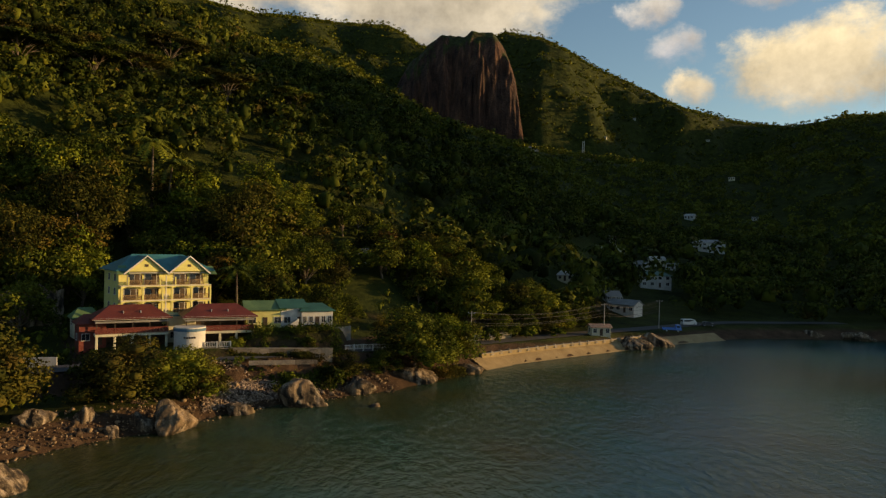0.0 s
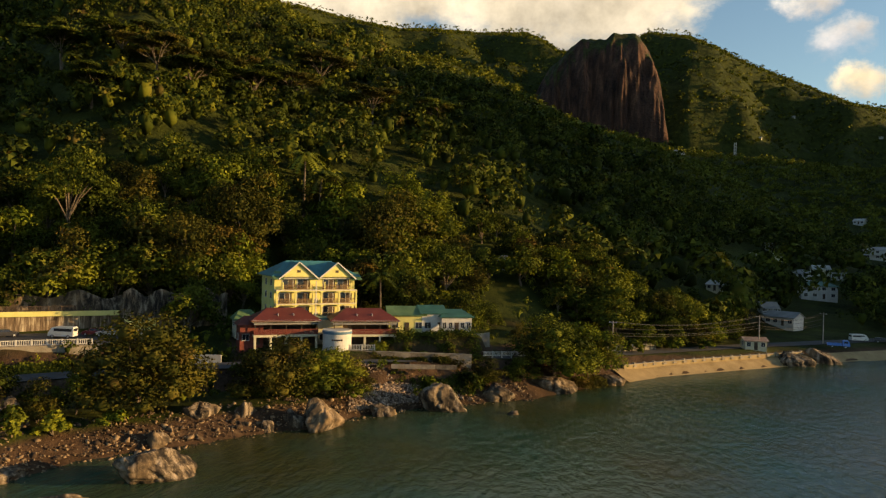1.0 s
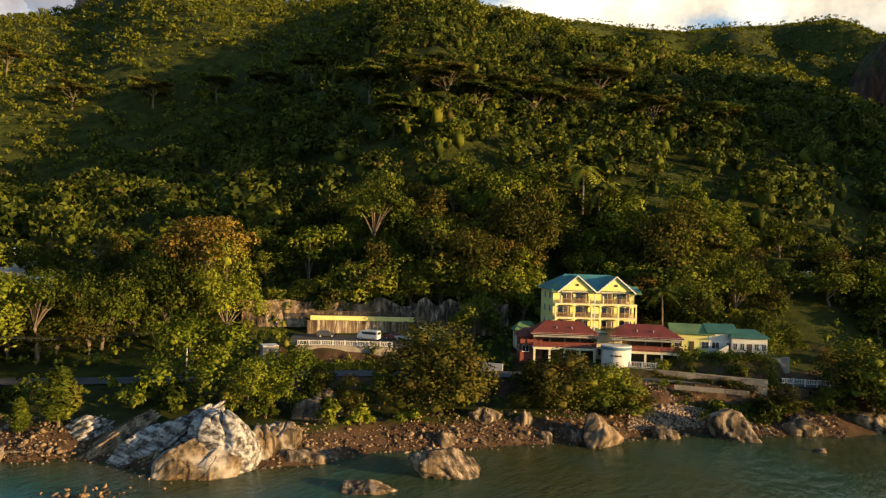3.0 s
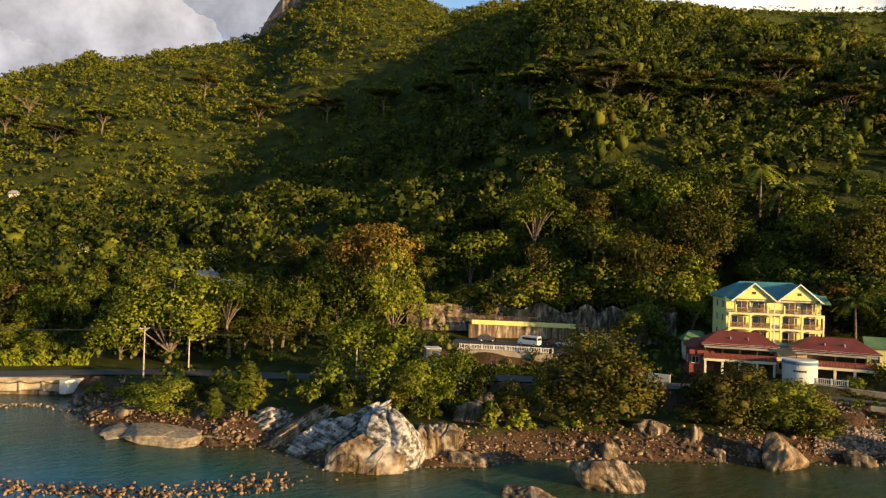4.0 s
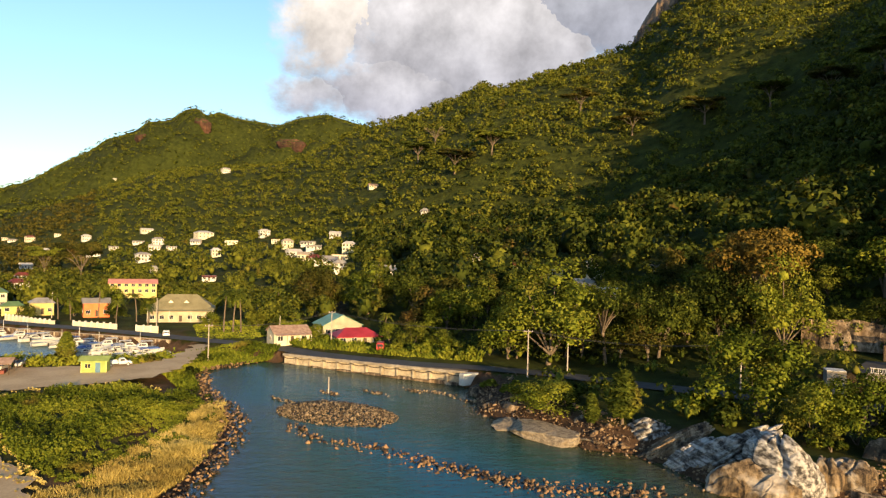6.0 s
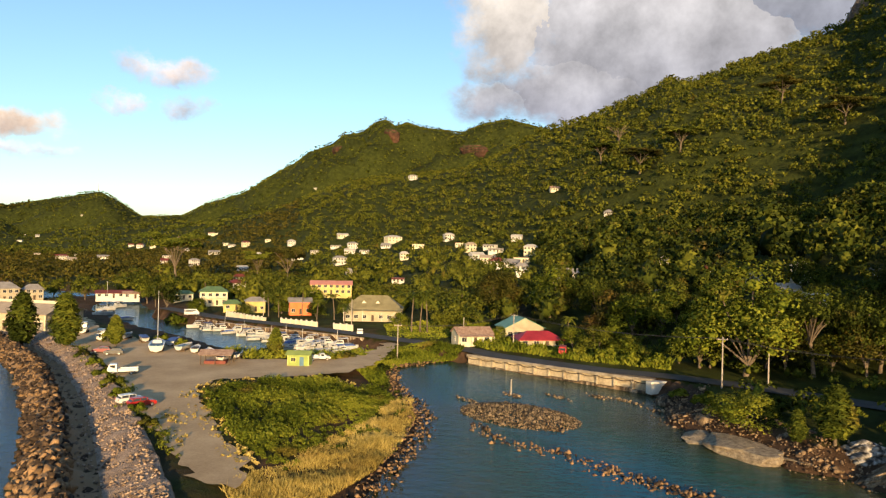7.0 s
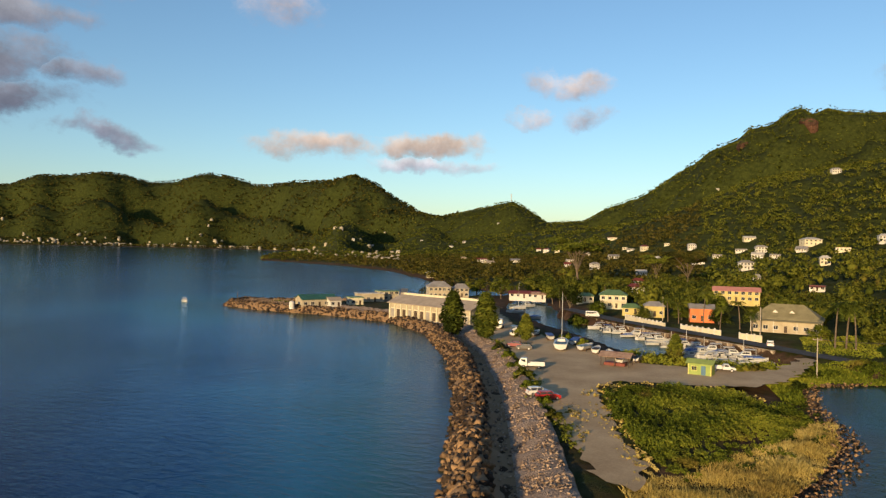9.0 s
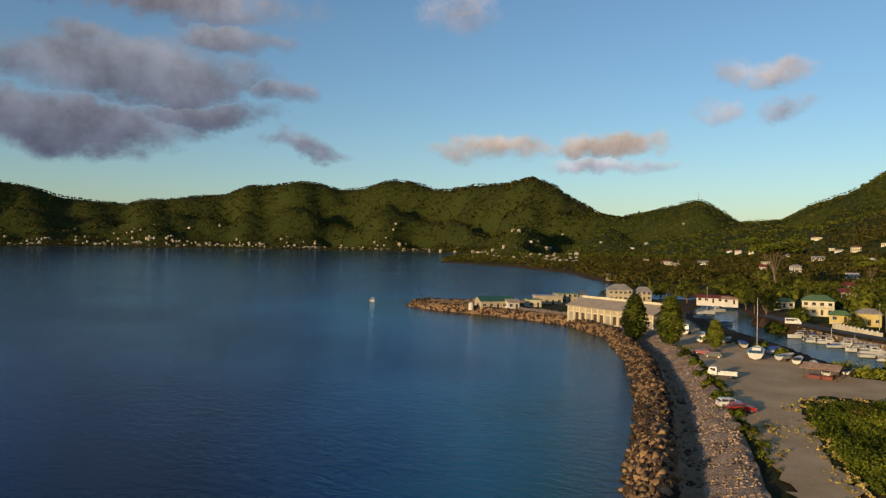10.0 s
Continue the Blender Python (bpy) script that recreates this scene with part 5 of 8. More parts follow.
BOULDERS = [
    ("dark granite boulder under a tree", 44.2, 106, 8, 6, 5.6, (0, 8), 0, 8), ("dark granite boulder piled on another", 43.4, 109, 6, 5, 6.6, (0, -8), 0, 35),
    ("fluted granite boulder on the beach", 30.4, 109.5, 6.6, 5, 5.2, (0, 4), 0, 11), ("upright split granite boulder", 27.2, 110, 3.8, 4, 5.0, (0, 12), 10, 12),
    ("big round granite boulder at the water", 21.0, 108, 6.2, 5.5, 4.9, (0, 10), 0, 13), ("small granite boulder on the beach", 25.3, 107, 2.4, 2.2, 2.0, (0, 10), 0, 14),
    ("dark undercut granite boulder at the water", 23.0, 109, 3.6, 4, 3.2, (0, -10), 0, 15), ("low granite slab in the bank", 11.6, 121, 8.2, 6, 4.6, (0, 14), 0, 16), ("flat brown slab at the water", 15.9, 116.5, 4.6, 3, 2.3, (0, 10), 0, 17),
    ("pointed granite boulder above the beach", 33.0, 102, 3.4, 3, 3.6, (0, -25), 0, 18), ("dark jagged rock standing in the water", 33.6, 88.5, 8.2, 6, 4.2, (0, 10), 0, 19), ("low dark rock awash near the beach", 39.6, 82.5, 7, 4, 1.7, (0, 0), 0, 20),
    ("low brown rock on the beach", 44.4, 95.5, 9.5, 6, 2.3, (0, 8), 0, 21), ("small dark rock awash near the shore", 5.4, 119.5, 2.2, 1.8, 1.3, (0, 0), 0, 22), ("brown shore rock at the waterline", 2.0, 140, 9, 5, 3.2, (0, 5), 0, 23), ("brown shore rock at the waterline", 6.5, 131, 7, 5, 3.2, (0, 5), 0, 24),
    ("granite boulder beside the cove", 71.2, 121, 6, 5, 3.0, (0, 0), 0, 27), ("granite boulder above the cove ledge", 66.0, 113, 4.4, 4, 3.4, (0, -12), 0, 36),
    ("granite boulder at the end of the sea wall", 74.2, 138, 4.5, 4, 2.4, (0, 0), 0, 28), ("brown rock by the beach steps", -15.4, 203, 9, 6, 4.4, (0, 8), 0, 29), ("brown shore rock at the waterline", -2, 152, 8, 4, 2.4, (0, 0), 0, 30), ("dark rock on the far shore", -28, 262, 9, 5, 3, (0, 0), 0, 31),
    ("dark rock on the far shore", -31, 266, 12, 5, 3.4, (0, 0), 0, 32),
]
for text, yaw, r, w, dd, h, tilt, turn, seed in BOULDERS:
    boulder("boulder", text, yaw, r, w, dd, h, tilt, turn, seed, -.6, .06, 5 if w > 6 else 4)


def worn_rock(name, label, yaw, r, w, depth, top, lean=0.0, pitch=0.0, turn=0.0, seed=0, z=-.4, runnels=.0, ribs=.0, square=2.6, flat=0.0, mat=None):
    """A smooth sea-worn granite block: swelling sides, rain runnels over the crest, cracks, and ribs along a slab."""
    bm = bmesh.new()
    bmesh.ops.create_icosphere(bm, subdivisions=6, radius=1.0)
    o = Vector((seed * 3.7, seed * 1.3, seed * 2.1))
    rng = np.random.RandomState(seed + 900)
    planes = [(Vector(rng.normal(0, 1, 3)).normalized(), rng.uniform(.66, .86)) for _ in range(9)]
    for v in bm.verts:
        d = v.co.normalized()
        k = (abs(d.x) ** square + abs(d.y) ** square + abs(d.z) ** square) ** (-1 / square)
        for n_, far_ in planes:
            c = d.dot(n_)
            if c > .1:
                k = min(k, far_ / c + .02)
        q = d * k * 1.12
        swell = 1 + .13 * noise.noise(d * 1.1 + o) + .06 * noise.noise(d * 2.7 + o) + .02 * noise.noise(d * 8 + o)
        if runnels:
            u = q.x * 2.6 + 1.4 * noise.noise(q * 1.2 + o) + q.z * .6
            cut = max(0.0, math.sin(u * math.pi)) ** 4
            swell -= runnels * cut * max(0.0, .35 + q.z)
        if ribs:
            u = q.z * 2.6 + q.y * 1.2 + .5 * noise.noise(Vector((q.x * .8, q.y * 2, q.z * 2)) + o)
            swell -= ribs * abs(math.sin(u * math.pi)) ** 6
        crack = abs(noise.noise(Vector((q.x * .9, q.y * .9, q.z * 1.6)) + o * 1.7))
        swell -= .10 * max(0.0, 1 - crack / .035)
        q = q * swell
        if flat and q.z > flat:
            q.z = flat + (q.z - flat) * .25
        v.co = Vector((q.x * w / 2, q.y * depth / 2, q.z * top * .58 + top * .42))
    ob = part(name, bm, mat or pale_granite, smooth=True)
    p = polar(yaw, r)
    ob.matrix_world = Matrix.Translation((p.x, p.y, z)) @ pose(0, 0, 0, 0, 0, yaw + turn) @ pose(0, 0, 0, pitch, lean, 0)
    return tagged(ob, label, "boulder", "shore boulders")


# the great pale rocks on the point
worn_rock("boulder", "great granite boulder with rain runnels over a white crest", 50.7, 94.5, 8.6, 8, 7.6, -8, 8, 0, 3, runnels=.16)
worn_rock("boulder", "swelling golden granite lobe at the waterline", 53.0, 91.5, 8.0, 5, 4.4, -20, 0, 4, 4, mat=boulder_pale)
worn_rock("boulder", "low golden granite lobe at the foot of the great boulder", 51.4, 90.2, 6.4, 4.2, 3.6, -22, 0, 0, 5, mat=boulder_pale)
worn_rock("boulder", "split granite boulder beside the great one", 48.3, 96, 3.8, 4.5, 4.7, 4, 0, 0, 6, runnels=.10, mat=boulder_pale)
worn_rock("boulder", "round golden granite boulder with dark streaks", 46.9, 96.5, 4.8, 4.6, 4.8, 10, 0, 0, 7, runnels=.12, mat=boulder_pale)
worn_rock("granite_slab", "long pale ridged granite slab leaning on the great boulder", 53.6, 99.5, 13, 5, 3.8, -34, 6, 6, 8, 1.4, ribs=.13, square=3.2)
worn_rock("granite_slab", "long pale ridged granite slab beside its neighbour", 55.3, 99.0, 11.5, 4, 3.2, -35, 6, 6, 9, .7, ribs=.13, square=3.2)
worn_rock("granite_slab", "shorter pale slab tilted towards the trees", 57.2, 99.8, 7.6, 3.4, 2.7, -36, 4, 8, 10, .6, ribs=.10, square=3.0)
worn_rock("granite_slab", "dark brown blade of granite between paler slabs", 58.6, 103, 11, 3.4, 2.4, -31, 0, 8, 11, 1.0, ribs=.08, square=3.4, mat=boulder_mat)
worn_rock("boulder", "rounded striped granite boulder among young casuarinas", 60.7, 109, 8.0, 6, 4.6, -16, 0, 6, 12, ribs=.12)
worn_rock("rock_ledge", "flat-topped ledge of pale conglomerate beside the cove", 68.6, 110, 10, 11, 2.2, 0, 0, -10, 13, square=4.5, flat=.55, mat=ledge_stone)
worn_rock("rock_ledge", "flat-topped ledge of pale conglomerate beside the cove", 64.3, 108.5, 9, 8, 1.9, -3, 0, -6, 14, square=4.0, flat=.55, mat=ledge_stone)
worn_rock("rock_ledge", "broken end of the conglomerate ledge", 71.3, 114, 6, 6, 1.5, 3, 0, -10, 15, square=4.0, flat=.5, mat=ledge_stone)

# the granite dome under the far crest, and the bare peak
def crag(name, label, yaw, r, left, right, depth, z0, z1, seed, steep, mat=None, lean=0.0):
    """A bare rock dome: a gentle back on one side, a sheer fluted face on the other; steep: how fast each side drops."""
    n, m = 150, 60
    v = []
    for i in range(n + 1):
        for j in range(m + 1):
            u, w = i / n * 2 - 1, j / m * 2 - 1
            k = steep[0] if u < 0 else steep[1]
            rim = max(0.0, 1 - abs(u) ** k) * max(0.0, 1 - abs(w) ** 2.6)
            x = u * (left if u < 0 else right)
            y = w * depth / 2
            o = Vector((x * .02 + seed, y * .02, 1.7))
            flute = noise.noise(Vector((x * .075 + seed, y * .02, .4))) + .6 * noise.noise(Vector((x * .19, y * .05, seed)))
            lump = noise.noise(o) * .08 + noise.noise(o * 3.1) * .035
            h = rim ** .62 * (1 + lump)
            wall = 4 * h * (1 - h)
            v.append((x + lean * h * right + flute * 3 * wall, y - flute * 11 * wall + 8 * noise.noise(o * 2) * wall, z0 + (z1 - z0) * h))
    idx = np.arange((n + 1) * (m + 1)).reshape(n + 1, m + 1)
    q = np.stack([idx[:-1, :-1], idx[1:, :-1], idx[1:, 1:], idx[:-1, 1:]], -1).reshape(-1, 4)
    ob = mesh_object(name, np.array(v), q, mat or cliff_mat, True)
    p = polar(yaw, r)
    ob.matrix_world = pose(p.x, p.y, 0, 0, 0, yaw)
    return tagged(ob, label, "cliff", kind="structure")


crag("granite_dome", "bare red-brown granite dome with a sheer face", -1.4, 1330, 150, 106, 230, 215, 428, 2, (2.1, 4.0))
crag("granite_peak", "bare granite face below the forested peak", 57.6, 985, 80, 100, 150, 300, 424, 5, (1.4, 2.2), peak_stone)
for yaw, el, w, h in ((96.7, 8.3, 34, 50), (90.0, 8.0, 60, 26), (101.0, 7.8, 30, 26)):
    q = site_of(yaw, el, 1300)
    p = polar(yaw, q)
    worn_rock("bare_rock", "bare reddish granite face on the far mountain", yaw, q + 14, w, 30, h, 0, 30, 0, int(yaw), ground_z(p.x, p.y) - h * .45, ribs=.06, mat=cliff_mat)

# ---- buildings ----
yellow_wall = mottled("yellow_render", (.50, .46, .15), (.68, .62, .24), .5, .85, strength=.1)
cream_wall = mottled("cream_render", (.42, .38, .26), (.62, .57, .42), .5, .85, strength=.1)
teal_roof = mottled("teal_metal_roof", (.02, .10, .11), (.06, .22, .22), .4, .45, strength=.1)
green_roof = mottled("green_metal_roof", (.05, .10, .04), (.14, .22, .09), .4, .5, strength=.1)
dark_green_roof = mottled("dark_green_roof", (.015, .06, .045), (.04, .13, .09), .4, .5, strength=.1)
red_roof = mottled("red_metal_roof", (.085, .018, .012), (.175, .040, .025), .4, .5, strength=.1)
grey_roof = mottled("grey_sheet_roof", (.16, .15, .14), (.32, .30, .28), .4, .6, strength=.15)
tan_roof = mottled("tan_sheet_roof", (.24, .19, .14), (.40, .33, .25), .4, .6, strength=.15)
rust_roof = mottled("rusty_sheet_roof", (.16, .08, .05), (.42, .30, .22), 1.2, .7, strength=.2)
dark_red = mottled("dark_red_wood", (.10, .02, .015), (.20, .05, .035), 2.0, .6, strength=.1)
rail_wood = mottled("varnished_rail", (.16, .09, .035), (.34, .21, .09), 2.0, .6)
pane_mat = mottled("window_glass", (.012, .014, .018), (.035, .04, .05), .8, .12, strength=.02, spec=.6)
# dark wood, and the shaded depths of the pavilions
shade_mat = mottled("dark_wood_and_shade", (.03, .02, .014), (.09, .06, .04), 2.0, .7)
orange_wall = mottled("orange_render", (.50, .12, .04), (.66, .20, .08), .6, .85, strength=.1)
pink_roof = mottled("pink_metal_roof", (.42, .16, .12), (.58, .26, .20), .4, .6, strength=.1)
blue_band = mottled("blue_paint", (.04, .10, .16), (.09, .18, .26), .6, .6)


def streak_build(n):
    p = place(n)
    s = n.noise(n.node("ShaderNodeMapping", None, Vector=p, Scale=(1.1, 1.1, .10)).outputs[0], 1.0, 7.0, .7)
    c = n.ramp(s, [(.40, (.05, .035, .025)), (.52, (.17, .12, .08)), (.62, (.48, .41, .30))])
    return principled(n, c, .95, 0, s, .6, .15, .2)


stained_wall = material("streaked_concrete", streak_build)


def slab(name, parent, mat, x0, x1, y0, y1, z0, z1, bevel=0.02, label=""):
    return part(name, box_bm(x0, x1, y0, y1, z0, z1, bevel=bevel), mat, parent, label)


def panel_bm(faces, thick=.14):
    """A sheet with thickness from faces given as corner lists."""
    bm = bmesh.new()
    for f in faces:
        bm.faces.new([bm.verts.new(p) for p in f])
    bmesh.ops.remove_doubles(bm, verts=bm.verts, dist=.001)
    bmesh.ops.recalc_face_normals(bm, faces=bm.faces)
    bmesh.ops.solidify(bm, geom=bm.faces[:], thickness=thick)
    return bm


def hip_roof(parent, mat, x0, x1, y0, y1, z0, z1, over=.6, ridge=.5, ribs=True):
    """A hipped roof over a rectangle; ridge: the share of its length that the ridge takes."""
    x0, x1, y0, y1 = x0 - over, x1 + over, y0 - over, y1 + over
    cx, cy, hx = (x0 + x1) / 2, (y0 + y1) / 2, (x1 - x0) / 2 * ridge
    a, b, c, d = (x0, y0, z0), (x1, y0, z0), (x1, y1, z0), (x0, y1, z0)
    if x1 - x0 >= y1 - y0:
        e, f = (cx - hx, cy, z1), (cx + hx, cy, z1)
        faces = [(a, b, f, e), (b, c, f), (c, d, e, f), (d, a, e)]
    else:
        hy = (y1 - y0) / 2 * ridge
        e, f = (cx, cy - hy, z1), (cx, cy + hy, z1)
        faces = [(a, b, e), (b, c, f, e), (c, d, f), (d, a, e, f)]
    return part("roof", panel_bm(faces), mat, parent)


def gable_roof(parent, mat, x0, x1, y0, y1, z0, z1, over=.5, along="x"):
    x0, x1, y0, y1 = x0 - over, x1 + over, y0 - over, y1 + over
    if along == "x":
        m = (y0 + y1) / 2
        faces = [((x0, y0, z0), (x1, y0, z0), (x1, m, z1), (x0, m, z1)), ((x1, y1, z0), (x0, y1, z0), (x0, m, z1), (x1, m, z1))]
    else:
        m = (x0 + x1) / 2
        faces = [((x0, y0, z0), (m, y0, z1), (m, y1, z1), (x0, y1, z0)), ((x1, y0, z0), (x1, y1, z0), (m, y1, z1), (m, y0, z1))]
    return part("roof", panel_bm(faces), mat, parent)


def gable_fill(parent, mat, x0, x1, y0, y1, z0, z1, along="x"):
    bm = bmesh.new()
    if along == "x":
        m = (y0 + y1) / 2
        tri = [(x0, y0, z0), (x0, y1, z0), (x0, m, z1)]
        dx = Vector((x1 - x0, 0, 0))
    else:
        m = (x0 + x1) / 2
        tri = [(x0, y0, z0), (x1, y0, z0), (m, y0, z1)]
        dx = Vector((0, y1 - y0, 0))
    a = [bm.verts.new(p) for p in tri]
    b = [bm.verts.new(Vector(p) + dx) for p in tri]
    bm.faces.new(a), bm.faces.new(b[::-1])
    for i in range(3):
        j = (i + 1) % 3
        bm.faces.new([a[i], b[i], b[j], a[j]])
    bmesh.ops.recalc_face_normals(bm, faces=bm.faces)
    return part("gable", bm, mat, parent)


def window(parent, x, y, z, w, h, frame_mat=None, bars=1, axis="y", out=-1):
    """A window set in a wall: a proud frame, a sill and a dark pane with bars."""
    f = frame_mat or white_paint
    root = new("window")
    root.parent = parent
    root.matrix_basis = Matrix.Translation((x, y, z)) @ pose(0, 0, 0, 0, 0, 0 if axis == "y" else 90 * out)
    part("pane", box_bm(-w / 2, w / 2, -.03, .02, 0, h), pane_mat, root)
    bm = box_bm(-w / 2 - .07, w / 2 + .07, -.07, .0, h, h + .08)
    box_bm(-w / 2 - .07, -w / 2, -.07, .0, 0, h, bm), box_bm(w / 2, w / 2 + .07, -.07, .0, 0, h, bm)
    for k in range(bars):
        c = -w / 2 + w * (k + 1) / (bars + 1)
        box_bm(c - .025, c + .025, -.06, .0, 0, h, bm)
    part("window_frame", bm, f, root)
    part("window_sill", box_bm(-w / 2 - .12, w / 2 + .12, -.14, .0, -.09, 0), f, root)
    return root


def railing(parent, mat, x0, x1, y, z, h=1.0, gap=.16, name="railing"):
    bm = box_bm(x0, x1, y - .035, y + .035, z + h - .07, z + h)
    box_bm(x0, x1, y - .03, y + .03, z + .08, z + .14, bm)
    n = max(2, int((x1 - x0) / gap))
    for k in range(n + 1):
        c = x0 + (x1 - x0) * k / n
        box_bm(c - .025, c + .025, y - .025, y + .025, z, z + h - .05, bm)
    return part(name, bm, mat, parent)


def arch_beam(parent, mat, x0, x1, y, z, drop=.55, depth=.22, name="arch"):
    """A beam whose soffit curves down to its ends."""
    bm = bmesh.new()
    n = 10
    rows = []
    for k in range(n + 1):
        t = k / n
        c = x0 + (x1 - x0) * t
        u = abs(2 * t - 1)
        low = z - .12 - drop * max(0, (u - .55) / .45) ** 2
        rows.append([bm.verts.new((c, y + s, q)) for s in (-depth / 2, depth / 2) for q in (low, z)])
    for a, b in zip(rows[:-1], rows[1:]):
        for i, j in ((0, 1), (1, 3), (3, 2), (2, 0)):
            bm.faces.new([a[i], a[j], b[j], b[i]])
    bmesh.ops.recalc_face_normals(bm, faces=bm.faces)
    return part(name, bm, mat, parent)


def hotel():
    root = thing("hotel", Matrix.Translation(polar(21.5, 147, 11.0)) @ pose(0, 0, 0, 0, 0, 21.5 + 18), "three-storey yellow hotel with teal roof, twin gables and arched balconies", "hotel")
    w, d = 17.4, 12.0
    x0, x1 = -w / 2, w / 2
    slab("wall", root, yellow_wall, x0, x1, 1.7, d, -1.0, 10.7, .03)
    cols = [x0 + .18, x0 + 4.05, x0 + 7.75, x0 + 9.55, x0 + 13.4, x1 - .18]
    for lv, z in enumerate((2.05, 4.9, 7.75)):
        slab("balcony_floor", root, cream_wall, x0, x1, 0, 1.75, z - .25, z, .03)
        for k in range(5):
            a, b = cols[k], cols[k + 1]
            if lv == 2 and k == 2:
                continue
            inset = 1.3 if lv == 2 and k in (0, 4) else 0
            a, b = a + (inset if k == 0 else 0), b - (inset if k == 4 else 0)
            if k != 2:
                railing(root, rail_wood, a + .15, b - .15, .12, z)
                door = new("door")
                door.parent = root
                c = (a + b) / 2
                part("leaf", box_bm(c - 1.05, c + .05, 1.62, 1.69, z, z + 2.05), pane_mat, door)
                part("leaf", box_bm(c + .12, c + 1.05, 1.62, 1.69, z, z + 2.05), shade_mat, door)
                part("door_frame", box_bm(c - 1.18, c + 1.18, 1.63, 1.68, z, z + 2.18), white_paint, door)
                slab("shutter", root, shade_mat, c + 1.25, c + 1.55, 1.62, 1.69, z + .5, z + 2.0, .01)
            elif lv < 2:
                slab("lattice", root, cream_wall, a + .2, b - .2, 1.4, 1.55, z, z + 1.0, .01)
            if lv < 2:
                arch_beam(root, yellow_wall, a, b, .15, z + 2.62)
        if lv < 2:
            for c in cols:
                slab("column", root, yellow_wall, c - .16, c + .16, 0, .32, z, z + 2.6, .02)
    for c in (x0 + 1.4, x0 + 7.2, x0 + 10.2, x1 - 1.4):
        slab("attic_column", root, yellow_wall, c - .13, c + .13, .02, .28, 7.75, 9.3, .02)
    for z in (2.9, 5.8, 8.5):
        for y in (4.0, 8.2):
            window(root, x0, y, z, 1.1, 1.25, axis="x")
    # the roof: a long hip with two gables that look out to sea
    za, zr = 10.55, 13.6
    hip_roof(root, teal_roof, x0, x1, 1.2, d, za, zr, .9, .52)
    for c in (x0 + 4.6, x1 - 4.6):
        half, peak = 4.15, 13.4
        faces = [((c - half, -.5, za - .6), (c, -.5, peak), (c, 6.5, peak), (c - half, 6.5, za - .6)), ((c + half, -.5, za - .6), (c + half, 6.5, za - .6), (c, 6.5, peak), (c, -.5, peak))]
        part("gable_roof", panel_bm(faces, .12), teal_roof, root)
        bm = bmesh.new()
        for s in (-1, 1):
            q = [(c + s * (half + .02), -.56, za - .78), (c, -.56, peak - .10), (c, -.56, peak + .16), (c + s * (half + .15), -.56, za - .52)]
            a, b = [bm.verts.new(p) for p in q], [bm.verts.new((p[0], p[1] + .1, p[2])) for p in q]
            bm.faces.new(a), bm.faces.new(b[::-1])
            for i in range(4):
                bm.faces.new([a[i], a[(i + 1) % 4], b[(i + 1) % 4], b[i]])
        bmesh.ops.recalc_face_normals(bm, faces=bm.faces)
        part("bargeboard", bm, white_paint, root)
        gable_fill(root, yellow_wall, c - 3.3, c + 3.3, .0, .2, 10.65, 13.2, "y")
        slab("attic_beam", root, yellow_wall, c - 3.4, c + 3.4, .0, .25, 10.4, 10.7)
        slab("attic_vent", root, shade_mat, c - .35, c + .35, -.05, .02, 11.3, 11.8, .01)
    for a, b in ((x0 - .9, x0 + 1.4), (x1 - 1.4, x1 + .9)):
        part("eave_roof", panel_bm([((a, -.5, 9.9), (b, -.5, 9.9), (b, 2.2, 11.4), (a + (.9 if a < 0 else 0), 2.2, 11.4))], .12), green_roof, root)
    slab("gutter", root, white_paint, x0 - .9, x1 + .9, .25, .4, 10.05, 10.2, .02)
    slab("vent_pipe", root, white_paint, x0 + 8.3, x0 + 8.5, .06, .24, 2, 9.6, .02)
    return root


hotel()


